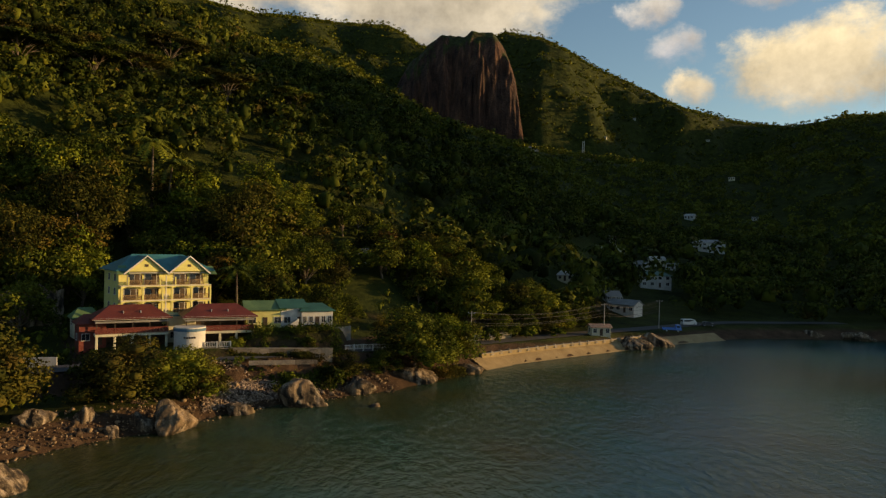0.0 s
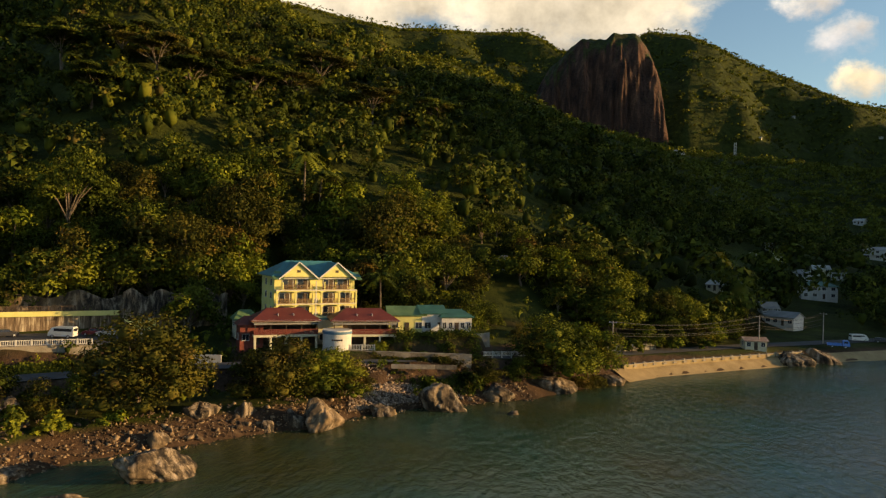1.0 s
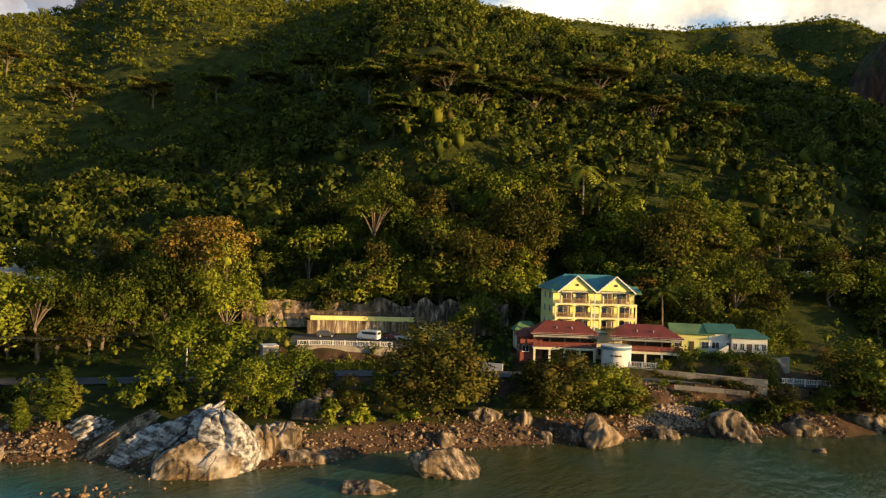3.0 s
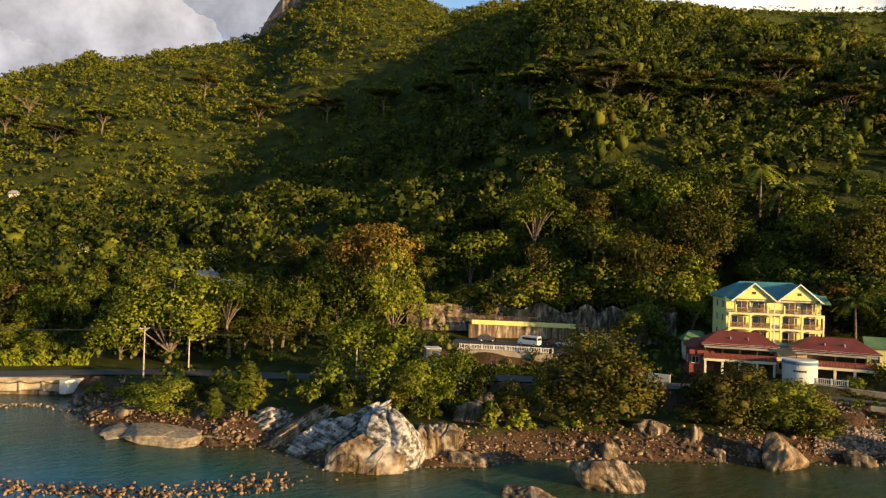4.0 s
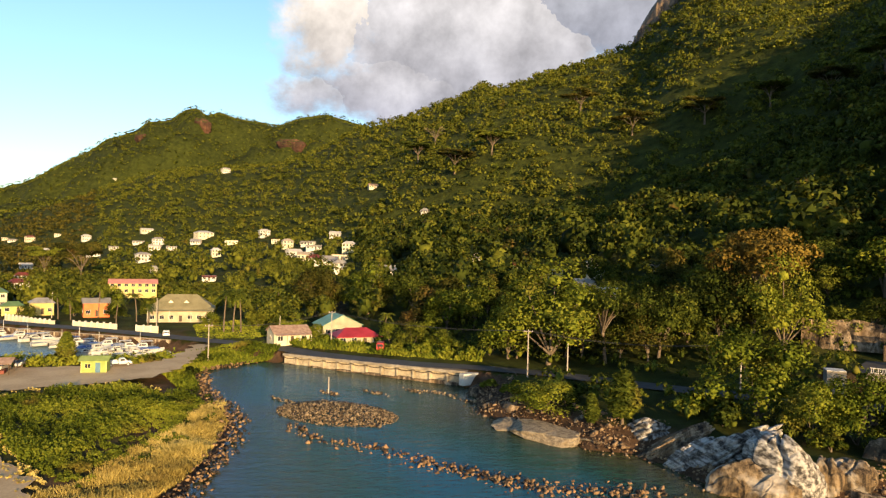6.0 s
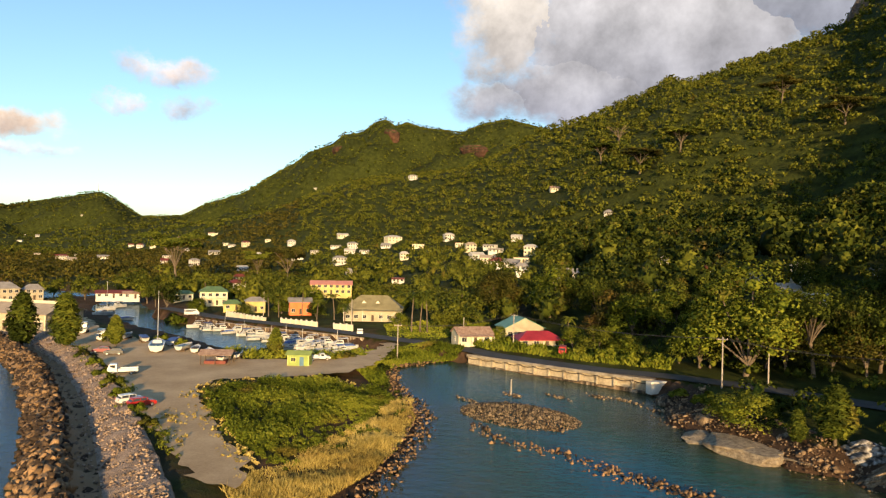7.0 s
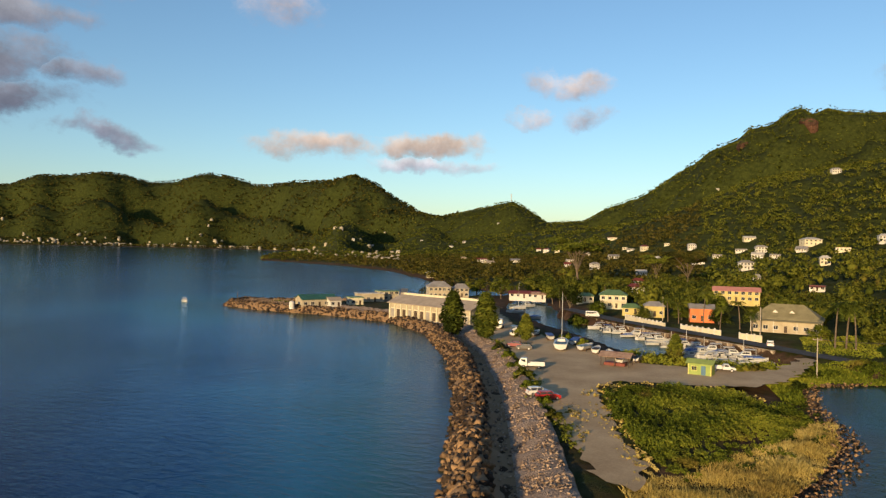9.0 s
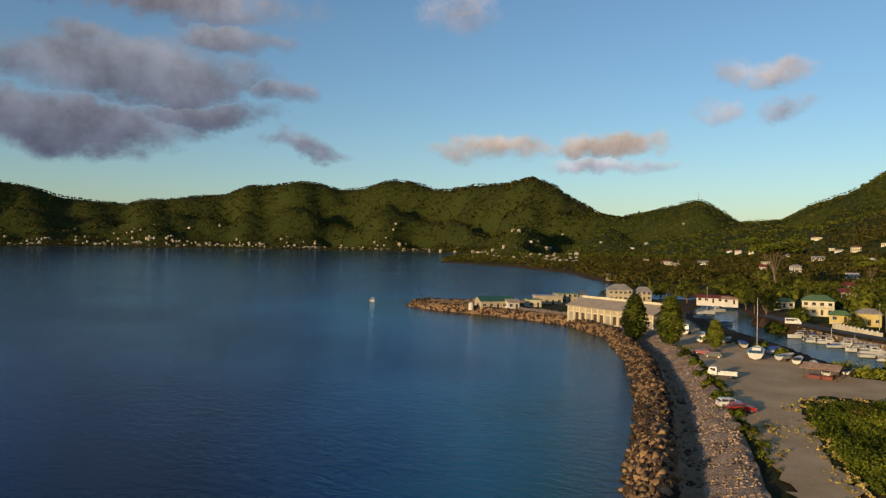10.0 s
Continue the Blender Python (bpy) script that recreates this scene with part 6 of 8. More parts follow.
def pavilion(yaw, r, w, d, turn, label, posts=5):
    """An open restaurant deck on posts under a red hipped roof."""
    z = 10.7
    root = thing("restaurant_pavilion", Matrix.Translation(polar(yaw, r, 0)) @ pose(0, 0, 0, 0, 0, yaw + turn), label, "pavilion", "restaurant pavilions")
    x0, x1 = -w / 2, w / 2
    slab("deck", root, cream_wall, x0, x1, 0, d, z - .45, z, .03)
    for k in range(posts):
        c = x0 + .3 + (w - .6) * k / (posts - 1)
        slab("pier", root, cream_wall, c - .2, c + .2, .1, .5, 7.4, z - .4, .03)
        slab("post", root, shade_mat, c - .08, c + .08, .15, .31, z, z + 2.55, .01)
    # dark sheets stand in for the shade inside and under the deck
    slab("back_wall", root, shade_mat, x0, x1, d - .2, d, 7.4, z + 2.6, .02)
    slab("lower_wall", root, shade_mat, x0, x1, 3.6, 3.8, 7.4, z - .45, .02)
    bm = box_bm(x0, x1, .04, .10, z + .95, z + 1.05)
    n = int(w / .22)
    for k in range(n):
        c = x0 + w * (k + .5) / n
        box_bm(c - .09, c + .09, .05, .09, z + .06, z + .96, bm)
    part("railing", bm, dark_red, root)
    slab("fascia", root, white_paint, x0 - .5, x1 + .5, -.45, -.3, z + 2.5, z + 2.85, .02)
    slab("awning", root, grey_roof, x0, x1, -.1, .15, z + 1.95, z + 2.3, .02)
    hip_roof(root, red_roof, x0, x1, 0, d, z + 2.75, z + 4.9, .6, .5)
    for s in (-1, 1):
        bm = bmesh.new()
        part("hip_cap", box_bm(s * w * .12 - .05, s * w * .12 + .05, .9, 1.9, z + 3.55, z + 3.95), white_paint, root)
        bm.free()
    for k in range(4):
        c = x0 + w * (k + .5) / 4
        tb = new("table")
        tb.parent = root
        part("tabletop", box_bm(c - .5, c + .5, 1.2, 2.0, z + .72, z + .76), dark_red, tb)
        part("leg", box_bm(c - .05, c + .05, 1.55, 1.65, z, z + .72), shade_mat, tb)
    return root


pavilion(23.9, 136.5, 12.2, 7, 8, "open restaurant deck under a dark red hipped roof")
pavilion(17.6, 137.5, 12.6, 7, 8, "open restaurant deck on columns under a red roof")


def small_house(name, yaw, r, z, w, d, h, turn, wall, roof, label, category="house", shape="hip", rise=1.6, wins=3, storeys=1, group="", porch=False, front_frame=None):
    """A house: walls, a roof, a door and windows on the side that faces the bay and on both ends."""
    root = thing(name, Matrix.Translation(polar(yaw, r, z)) @ pose(0, 0, 0, 0, 0, yaw + turn), label, category, group)
    x0, x1 = -w / 2, w / 2
    slab("wall", root, wall, x0, x1, 0, d, -1.5, h, .03)
    if shape == "hip":
        hip_roof(root, roof, x0, x1, 0, d, h - .05, h + rise, .5, .45)
    elif shape == "flat":
        slab("roof", root, roof, x0 - .3, x1 + .3, -.3, d + .3, h, h + .3, .03)
    else:
        along = "x" if shape == "gable" else "y"
        gable_roof(root, roof, x0, x1, 0, d, h - .1, h + rise, .45, along)
        gable_fill(root, wall, x0, x1, 0, d, h, h + rise - .25, along)
    per = h / storeys
    for s in range(storeys):
        for k in range(wins):
            c = x0 + w * (k + .5) / wins
            if s == 0 and k == wins // 2 and wins > 1:
                part("door", box_bm(c - .45, c + .45, -.06, .01, 0, 2.05), shade_mat, root)
            else:
                window(root, c, 0, s * per + .9, min(1.3, w / wins * .55), 1.15, front_frame)
        window(root, x0, d * .5, s * per + .9, 1.1, 1.1, axis="x")
        if storeys > 1 and s > 0 and porch:
            slab("balcony", root, wall, x0, x1, -1.3, 0, s * per - .18, s * per, .02)
            railing(root, white_paint, x0, x1, -1.22, s * per, .9, .3)
    if porch and storeys == 1:
        part("porch_roof", panel_bm([((x0, -2, h - .5), (x1, -2, h - .5), (x1, 0, h), (x0, 0, h))], .1), roof, root)
        for k in range(4):
            c = x0 + .15 + (w - .3) * k / 3
            slab("porch_post", root, white_paint, c - .07, c + .07, -1.9, -1.76, 0, h - .45, .01)
    return root


# the rest of the hotel grounds
small_house("garden_pavilion", 27.0, 147, 10.2, 4.4, 4, 2.4, 10, cream_wall, green_roof, "small cream pavilion with a green hipped roof", "pavilion", rise=1.8, wins=2)
small_house("side_pavilion", 26.6, 138, 8.6, 4.4, 4, 3.9, 10, dark_red, red_roof, "small dark pavilion with a red hipped roof", "pavilion", rise=1.5, wins=2)
small_house("annex", 14.2, 143, 10.6, 7.4, 6, 3.6, 8, yellow_wall, green_roof, "yellow annex with a sloping green roof", "house", "gable", 1.6, 3)
small_house("annex", 12.0, 144, 10.6, 5.0, 7, 4.0, 14, white_paint, dark_green_roof, "cream house with an outside stair and green roof", "house", "gable", 1.4, 2)
small_house("annex", 10.1, 144, 10.7, 6.4, 6, 3.3, 14, white_paint, dark_green_roof, "cream house with bay windows and a dark green roof", "house", "hip", 1.3, 5)
glass = small_house("link_building", 20.4, 143, 8.0, 5.0, 4, 5.0, 8, cream_wall, teal_roof, "pale link building between the restaurant decks", "house", "flat", 1, 3)
stair = thing("outside_stair", Matrix.Translation(polar(11.9, 142.6, 10.6)) @ pose(0, 0, 0, 0, 0, 24), "white concrete outside stair against the annex", "stairs")
for k in range(9):
    slab("step", stair, white_paint, -1.8 + k * .3, -1.5 + k * .3, 0, 1.0, -.6, .2 + k * .19, .01)


def drum(name, yaw, r, z, rad, h, label):
    root = thing(name, Matrix.Translation(polar(yaw, r, z)), label, "terrace")
    for nm, mat, r0, a, b in (("wall", white_paint, rad, 0, h), ("band", blue_band, rad + .12, h, h + .5), ("rim", white_paint, rad + .05, h + .5, h + .72), ("base", white_paint, rad + .15, -1.5, .3)):
        bm = bmesh.new()
        bmesh.ops.create_cone(bm, cap_ends=True, segments=40, radius1=r0, radius2=r0, depth=b - a, matrix=Matrix.Translation((0, 0, (a + b) / 2)))
        part(nm, bm, mat, root)
    bm = bmesh.new()
    for k in range(5):
        a = radians(-90 + yaw + (k - 2) * 9)
        box_bm(math.cos(a) * (rad + .02) - .15, math.cos(a) * (rad + .02) + .15, math.sin(a) * (rad + .02) - .1, math.sin(a) * (rad + .02) + .1, 2.3, 2.6, bm)
    part("sign_bars", bm, shade_mat, root, "dark unreadable sign strokes")
    return root


drum("round_terrace", 19.85, 136.2, 7.6, 2.75, 3.5, "round white terrace drum with a blue band")


def wall_run(name, rows, thick, height, mat, label, cap=None, step=3.0, posts=0.0, below=1.5, category="wall"):
    """A wall along a line of (yaw, range, height of its foot): panels, a cap, and posts."""
    root = thing(name, Matrix.Identity(4), label, category, kind="structure")
    p = fine_line(rows, step)
    for a, b in zip(p[:-1], p[1:]):
        d = Vector(b - a)
        L, ang = math.hypot(d.x, d.y), math.degrees(math.atan2(d.y, d.x))
        ob = part("wall_panel", box_bm(0, L + .01, -thick / 2, thick / 2, -below, height), mat, root)
        ob.matrix_basis = Matrix.Translation(Vector(a)) @ pose(0, 0, 0, 0, -math.degrees(math.atan2(d.z, L)), ang)
        if cap:
            ob = part("coping", box_bm(-.005, L + .015, -thick / 2 - .08, thick / 2 + .08, height, height + .14), cap, root)
            ob.matrix_basis = Matrix.Translation(Vector(a)) @ pose(0, 0, 0, 0, -math.degrees(math.atan2(d.z, L)), ang)
        if posts:
            ob = part("pillar", box_bm(-.18, .18, -thick / 2 - .12, thick / 2 + .12, -below, height + posts), cap or mat, root)
            ob.matrix_basis = Matrix.Translation(Vector(a)) @ pose(0, 0, 0, 0, 0, ang)
    return root


def fence_run(name, rows, h, mat, label, step=2.4, gap=.3):
    """A balustrade along a line of (yaw, range, foot)."""
    root = thing(name, Matrix.Identity(4), label, "fence", kind="structure")
    p = fine_line(rows, step)
    for a, b in zip(p[:-1], p[1:]):
        d = Vector(b - a)
        L, ang = math.hypot(d.x, d.y), math.degrees(math.atan2(d.y, d.x))
        m = Matrix.Translation(Vector(a)) @ pose(0, 0, 0, 0, -math.degrees(math.atan2(d.z, L)), ang)
        part("post", box_bm(-.1, .1, -.1, .1, -.4, h + .1), mat, root).matrix_basis = m
        bm = box_bm(0, L, -.06, .06, h - .12, h)
        box_bm(0, L, -.05, .05, .02, .12, bm)
        n = int(L / gap)
        for k in range(n):
            c = L * (k + .5) / n
            box_bm(c - .05, c + .05, -.04, .04, .1, h - .1, bm)
        part("balusters", bm, mat, root).matrix_basis = m
    return root


wall_run("garden_wall", [(8.8, 135.5, 6.4), (12, 134.5, 6.6), (16, 134, 6.8), (19.2, 134, 6.9)], .3, 1.05, granite, "weathered grey stone garden wall above the road", concrete)
fence_run("white_fence", [(16.8, 134.6, 8.1), (19.2, 134.6, 8.1)], 1.0, white_paint, "white balustrade on the garden wall")
fence_run("white_fence", [(3.2, 148, 5.9), (6, 143.5, 6.3), (8.2, 139, 6.7)], .9, white_paint, "white concrete railing beside the road")
wall_run("entrance_wall", [(33.6, 137, 6.6), (31, 134, 6.2), (28.6, 132.5, 6.3)], .3, 1.3, white_paint, "curved white wall beside the hotel drive")
wall_run("terrace_wall", [(7.4, 146, 9.2), (8.2, 143, 9.0), (9.6, 141.4, 9.0), (12.5, 141, 9.0), (15.4, 139.6, 8.6)], .3, 1.5, concrete, "grey terrace wall below the annex")
wall_run("roadside_wall", [(10, 127.9, 6.2), (13.5, 127.2, 6.3), (16.5, 127.0, 6.3)], .25, .4, granite, "low broken parapet on the sea side of the road", step=4, below=.4)

# the car park: a levelled yard cut into the slope
lot = ribbon("car_park", fine_line([(33.5, 149, 8.85), (38, 151, 8.85), (42, 152, 8.85), (46.3, 153, 8.85)], 2.0), 9.5, asphalt, .05)
tagged(lot, "asphalt car park cut into the hillside", "car park", kind="structure")
wall_run("cutting_wall", [(36.4, 163, 8.6), (41, 163.5, 8.6), (45.6, 164, 8.6)], .6, 3.5, stained_wall, "tall streaked retaining wall behind the car park", None, 2.2)
wall_run("cutting_beam", [(36.2, 162.4, 12.1), (41, 162.9, 12.1), (45.7, 163.4, 12.1)], .5, 1.0, yellow_wall, "pale yellow beam on top of the retaining wall", None, 4, below=0)
fence_run("wall_top_fence", [(37.5, 163.6, 13.1), (41, 164, 13.1), (45.6, 164.4, 13.1)], 1.0, shade_mat, "thin dark railing on the retaining wall")
fence_run("white_fence", [(38.0, 142.3, 8.9), (42, 143.3, 8.9), (46.0, 144, 8.9)], .95, white_paint, "white balustrade along the car park edge")
wall_run("car_park_wall", [(37.5, 141.8, 5.2), (42, 142.8, 5.2), (46.5, 143.5, 5.2)], .5, 3.7, concrete, "dark concrete wall holding up the car park", None, 3)
wall_run("bastion", [(47.2, 139.5, 5.0), (49.6, 138.5, 5.0)], 3.2, 4.4, concrete, "old concrete block at the corner of the car park", white_paint, 3)
ramp = thing("ramp_wall", Matrix.Translation(polar(35.0, 157, 8.8)) @ pose(0, 0, 0, 0, 0, 36), "pale yellow triangular ramp wall beside the car park", "wall", kind="structure")
bm = bmesh.new()
for y in (0, .3):
    bm.faces.new([bm.verts.new(p) for p in ((-2.6, y, 3.0), (2.2, y, 2.7), (2.2, y, -.4), (1.0, y, -.4))][:: 1 if y else -1])
f0, f1 = list(bm.faces)
va, vb = list(f0.verts)[::-1], list(f1.verts)
for i in range(4):
    j = (i + 1) % 4
    bm.faces.new([va[i], va[j], vb[j], vb[i]])
bmesh.ops.recalc_face_normals(bm, faces=bm.faces)
part("wall_face", bm, yellow_wall, ramp)
slab("end_pillar", ramp, yellow_wall, 2.2, 3.6, -.2, 1.4, -.4, 2.9)


# bare rock cut above the yard
def rock_face(name, yaw0, yaw1, r, z0, z1, seed, label):
    root_rows, n, m = [], 70, 18
    v = []
    for i in range(n + 1):
        a = yaw0 + (yaw1 - yaw0) * i / n
        for j in range(m + 1):
            t = j / m
            q = 1.3 * noise.noise(Vector((i * .22, t * .6, seed))) + .8 * noise.noise(Vector((i * .8, t * 1.2, seed)))
            v.append(polar(a, r + t * 3.0 - q, z0 + (z1 - z0 + 1.5 * noise.noise(Vector((i * .1, 0, seed)))) * t)[:])
    idx = np.arange((n + 1) * (m + 1)).reshape(n + 1, m + 1)
    q = np.stack([idx[:-1, :-1], idx[:-1, 1:], idx[1:, 1:], idx[1:, :-1]], -1).reshape(-1, 4)
    return tagged(mesh_object(name, np.array(v), q, boulder_mat, True), label, "cliff", kind="structure")


rock_face("rock_cut", 28.5, 36.0, 160, 8, 17, 4, "bare fluted rock face behind the drive")
rock_face("earth_cut", 36.0, 50.0, 167, 10, 16, 9, "bare brown cut slope above the car park")

# ---- village houses ----
ROOFS = {"w": grey_roof, "g": grey_roof, "r": red_roof, "R": rust_roof, "c": tan_roof, "G": dark_green_roof}
WORDS = {"w": "white house with a pale sheet roof among trees", "g": "white house with a grey roof among trees", "r": "white house with a red roof among trees",
         "R": "small house with a rusty roof among trees", "c": "cream house with a tan roof among trees", "G": "long white house with a green roof"}
pale_roof = mottled("pale_sheet_roof", (.30, .28, .25), (.50, .48, .44), .4, .6, strength=.1)
rng = np.random.RandomState(7)
for k, (yaw, r, w, c) in enumerate(SITES):
    p = polar(yaw, r)
    z = ground_z(p.x, p.y)
    w = w * (1.0 if r < 500 else 1.15)
    two = k % 3 == 0 and w > 6
    small_house("house", yaw, r, z + .8, w, w * .7, (5.0 if two else 2.8) * min(1, .55 + w * .05), rng.uniform(-28, 28), cream_wall if c == "c" or k % 4 == 1 else white_paint, pale_roof if c == "w" and k % 2 else ROOFS[c], WORDS[c],
                shape=("hip", "gable", "flat")[k % 3] if not two else "hip", rise=1.7, wins=4 if w > 8 else 3, storeys=2 if two else 1, group="village houses", porch=k % 2 == 0)

dusty_wall = mottled("dusty_cream_wall", (.26, .22, .155), (.43, .38, .28), .4, .9, strength=.15)
wall_sand = mottled("sandy_render", (.19, .135, .062), (.36, .27, .14), .5, .95, strength=.3, fine=12)
dusty_yellow = mottled("faded_yellow_wall", (.34, .28, .10), (.50, .42, .17), .5, .9, strength=.1)
olive_roof = mottled("olive_sheet_roof", (.13, .115, .06), (.26, .23, .13), .4, .7, strength=.15)
sea_green_roof = mottled("sea_green_roof", (.08, .19, .14), (.18, .33, .25), .4, .6, strength=.1)
crimson_roof = mottled("crimson_roof", (.20, .014, .02), (.34, .03, .04), .4, .55, strength=.1)
small_house("house", 89.4, 187, 3.0, 9.5, 7, 3.0, 18, cream_wall, rust_roof, "old house with a rusty striped sheet roof by the road", shape="gable", rise=1.6, porch=True)
small_house("house", 85.4, 206, 2.8, 12, 9, 3.2, 20, dusty_wall, sea_green_roof, "white house with a green gabled roof by the road", shape="gable_y", rise=3.0, wins=4)
small_house("house", 84.0, 187, 2.6, 12, 8, 2.4, 16, dusty_wall, crimson_roof, "low white house with a bright red roof by the road", rise=2.0, wins=4)
small_house("house", 97.9, 242, 3.2, 20, 12, 4.2, -4, dusty_wall, olive_roof, "large cream bungalow with a broad tan roof and dormers", rise=4.4, wins=7, porch=True)
small_house("house", 101.3, 312, 7.5, 18, 9, 4.6, 0, dusty_yellow, pink_roof, "long two-storey yellow building with a pink roof", shape="gable", rise=1.5, wins=7, storeys=2)
small_house("house", 103.7, 262, 3.4, 8, 7, 4.6, 5, orange_wall, grey_roof, "bright orange house with a grey roof", shape="gable", rise=1.4, wins=3)
small_house("house", 107.2, 272, 3.4, 7, 6, 4.0, 5, dusty_yellow, grey_roof, "bright yellow house with a grey roof", rise=1.5, wins=3)
small_house("house", 109.0, 279, 3.2, 6.5, 5, 2.6, 0, dusty_yellow, green_roof, "small yellow house beside the harbour road", rise=1.5, wins=2)
small_house("house", 110.4, 303, 3.4, 11, 9, 5.6, 0, cream_wall, green_roof, "two-storey cream house with a grey-green roof", rise=2.0, wins=4, storeys=2, porch=True)
small_house("house", 108.7, 386, 5.0, 9, 7, 3.4, 0, white_paint, red_roof, "white house with a red roof under palms", rise=1.8)
small_house("house", 112.6, 336, 3.2, 8, 6, 2.8, 0, cream_wall, green_roof, "small cream house with a green roof", rise=1.4)
small_house("shed", 117.5, 356, 2.6, 15, 6, 2.4, 0, white_paint, red_roof, "long low shed with a red roof on the quay", "shed", "gable", 1.2, 5)
small_house("shed", 116.3, 352, 2.6, 7, 5, 2.4, 0, white_paint, rust_roof, "low shed with a rusty roof on the quay", "shed", "gable", 1.0, 2)

# dormers on the large bungalow
for k, dx in enumerate((-3.2, 1.6)):
    m = Matrix.Translation(polar(97.9, 242, 3.2)) @ pose(0, 0, 0, 0, 0, 93.9) @ Matrix.Translation((dx, 2.2, 5.6))
    d = thing("dormer", m, "small white dormer on a tan roof", "dormer")
    gable_roof(d, olive_roof, -.8, .8, 0, 3, .5, 1.5, .2, "y")
    gable_fill(d, white_paint, -.8, .8, 0, .2, .4, 1.3, "y")

# ---- the port buildings on the spit ----

def warehouse():
    a, b = Vector((-200, -159, 0)), Vector((-193, -120, 0))
    d = b - a
    L, ang = d.length, math.degrees(math.atan2(d.y, d.x))
    root = thing("warehouse", Matrix.Translation((b.x, b.y, 2.4)) @ pose(0, 0, 0, 0, 0, ang + 180), "long cream warehouse with a tan sheet roof and many doors", "warehouse")
    D, h = -15.0, 5.2
    slab("wall", root, dusty_wall, 0, L, D, 0, -1, h, .04)
    part("roof", panel_bm([((-.8, 1.0, h - .3), (L + .8, 1.0, h - .3), (L + .8, -6, h + 2.3), (-.8, -6, h + 2.3)), ((-.8, -6, h + 2.3), (L + .8, -6, h + 2.3), (L + .8, D - .5, h), (-.8, D - .5, h))], .18), tan_roof, root)
    slab("parapet", root, cream_wall, 0, L, -7.2, -6.6, h + 1.8, h + 3.0, .03)
    n = 13
    for k in range(n + 1):
        c = L * k / n
        slab("pilaster", root, cream_wall, c - .22, c + .22, 0, .3, -1, h - .2, .02)
    for k in range(n):
        c = L * (k + .5) / n
        slab("door", root, shade_mat if k % 3 else grey_roof, c - .75, c + .75, -.02, .08, 0, 2.7, .02)
        slab("lintel", root, cream_wall, c - .95, c + .95, -.02, .14, 2.8, 3.1, .02)
    return root


warehouse()
small_house("port_office", 134.2, 291, 2.2, 15, 8, 3.2, 22, dusty_wall, dark_green_roof, "white port building with a dark green roof on the breakwater", "building", "gable", 1.8, 5)
small_house("port_office", 132.9, 290, 2.2, 5, 5, 2.8, 22, white_paint, tan_roof, "small white port building with a tan roof", "building", "gable", 1.2, 2)
small_house("port_shed", 131.2, 300, 2.2, 6, 5, 3.2, 20, cream_wall, green_roof, "pale green-trimmed port shed", "shed", "flat", 1, 2)
small_house("port_shed", 130.0, 318, 2.2, 12, 8, 3.6, 15, dusty_wall, pale_roof, "white flat-roofed port shed", "shed", "flat", 1, 4)
small_house("port_shed", 128.6, 325, 2.2, 10, 7, 4.4, 15, dusty_wall, green_roof, "cream two-storey port building with a flat roof", "building", "flat", 1, 4, 2)
small_house("house", 124.4, 345, 2.6, 11, 9, 5.4, 10, dusty_wall, grey_roof, "large cream house with a grey hipped roof", rise=2.6, wins=5, storeys=2)
small_house("house", 122.6, 350, 2.6, 7, 7, 4.6, 10, dusty_wall, grey_roof, "cream house with a grey hipped roof", rise=2.2, wins=3, storeys=2)
small_house("house", 125.1, 590, 2.6, 8, 6, 3.0, 10, dusty_wall, pale_roof, "small pale house at the end of the beach", rise=1.5, wins=3)
jetty = thing("jetty", Matrix.Translation(polar(127.6, 420, 0)) @ pose(0, 0, 0, 0, 0, 37), "low dark concrete jetty with rocks at its head", "jetty")
slab("deck", jetty, concrete, -20, 20, 0, 4, -1, 1.2, .05)
slab("edge_beam", jetty, shade_mat, -20, 20, -.4, 0, -1, .8, .05)
tank = thing("water_tank", Matrix.Translation(polar(136.4, 288, 2.2)), "white upright plastic water tank", "tank")
for nm, r0, r1, a, b in (("body", 1.1, 1.1, -.6, 2.2), ("lid", 1.1, .4, 2.2, 2.6)):
    bm = bmesh.new()
    bmesh.ops.create_cone(bm, cap_ends=True, segments=20, radius1=r0, radius2=r1, depth=b - a, matrix=Matrix.Translation((0, 0, (a + b) / 2)))
    part(nm, bm, white_paint, tank)
marker = thing("channel_marker", Matrix.Translation(polar(140.6, 328, 0)), "thin dark channel post on the breakwater head", "post")
slab("pole", marker, shade_mat, -.12, .12, -.12, .12, 0, 5.5)
slab("topmark", marker, shade_mat, -.3, .3, -.06, .06, 5.0, 5.8)

kiosk_green = mottled("lime_paint", (.17, .23, .06), (.28, .35, .10), .8, .7, strength=.1)
kiosk = thing("kiosk", Matrix.Translation(polar(103.8, 153.5, 2.4)) @ pose(0, 0, 0, 0, 0, 103.8 - 14), "lime green wooden kiosk with a yellow-green roof", "kiosk")
slab("wall", kiosk, kiosk_green, -2.3, 2.3, 0, 3.2, -.6, 2.5)
gable_roof(kiosk, kiosk_green, -2.3, 2.3, 0, 3.2, 2.45, 3.2, .5, "x")
slab("door", kiosk, blue_band, .3, 1.2, -.06, .02, 0, 2.0)
window(kiosk, -1.1, 0, 1.0, 1.0, .8, yellow_wall)
slab("corner_board", kiosk, yellow_wall, -2.36, -2.2, -.06, .06, 0, 2.5)
slab("corner_board", kiosk, yellow_wall, 2.2, 2.36, -.06, .06, 0, 2.5)

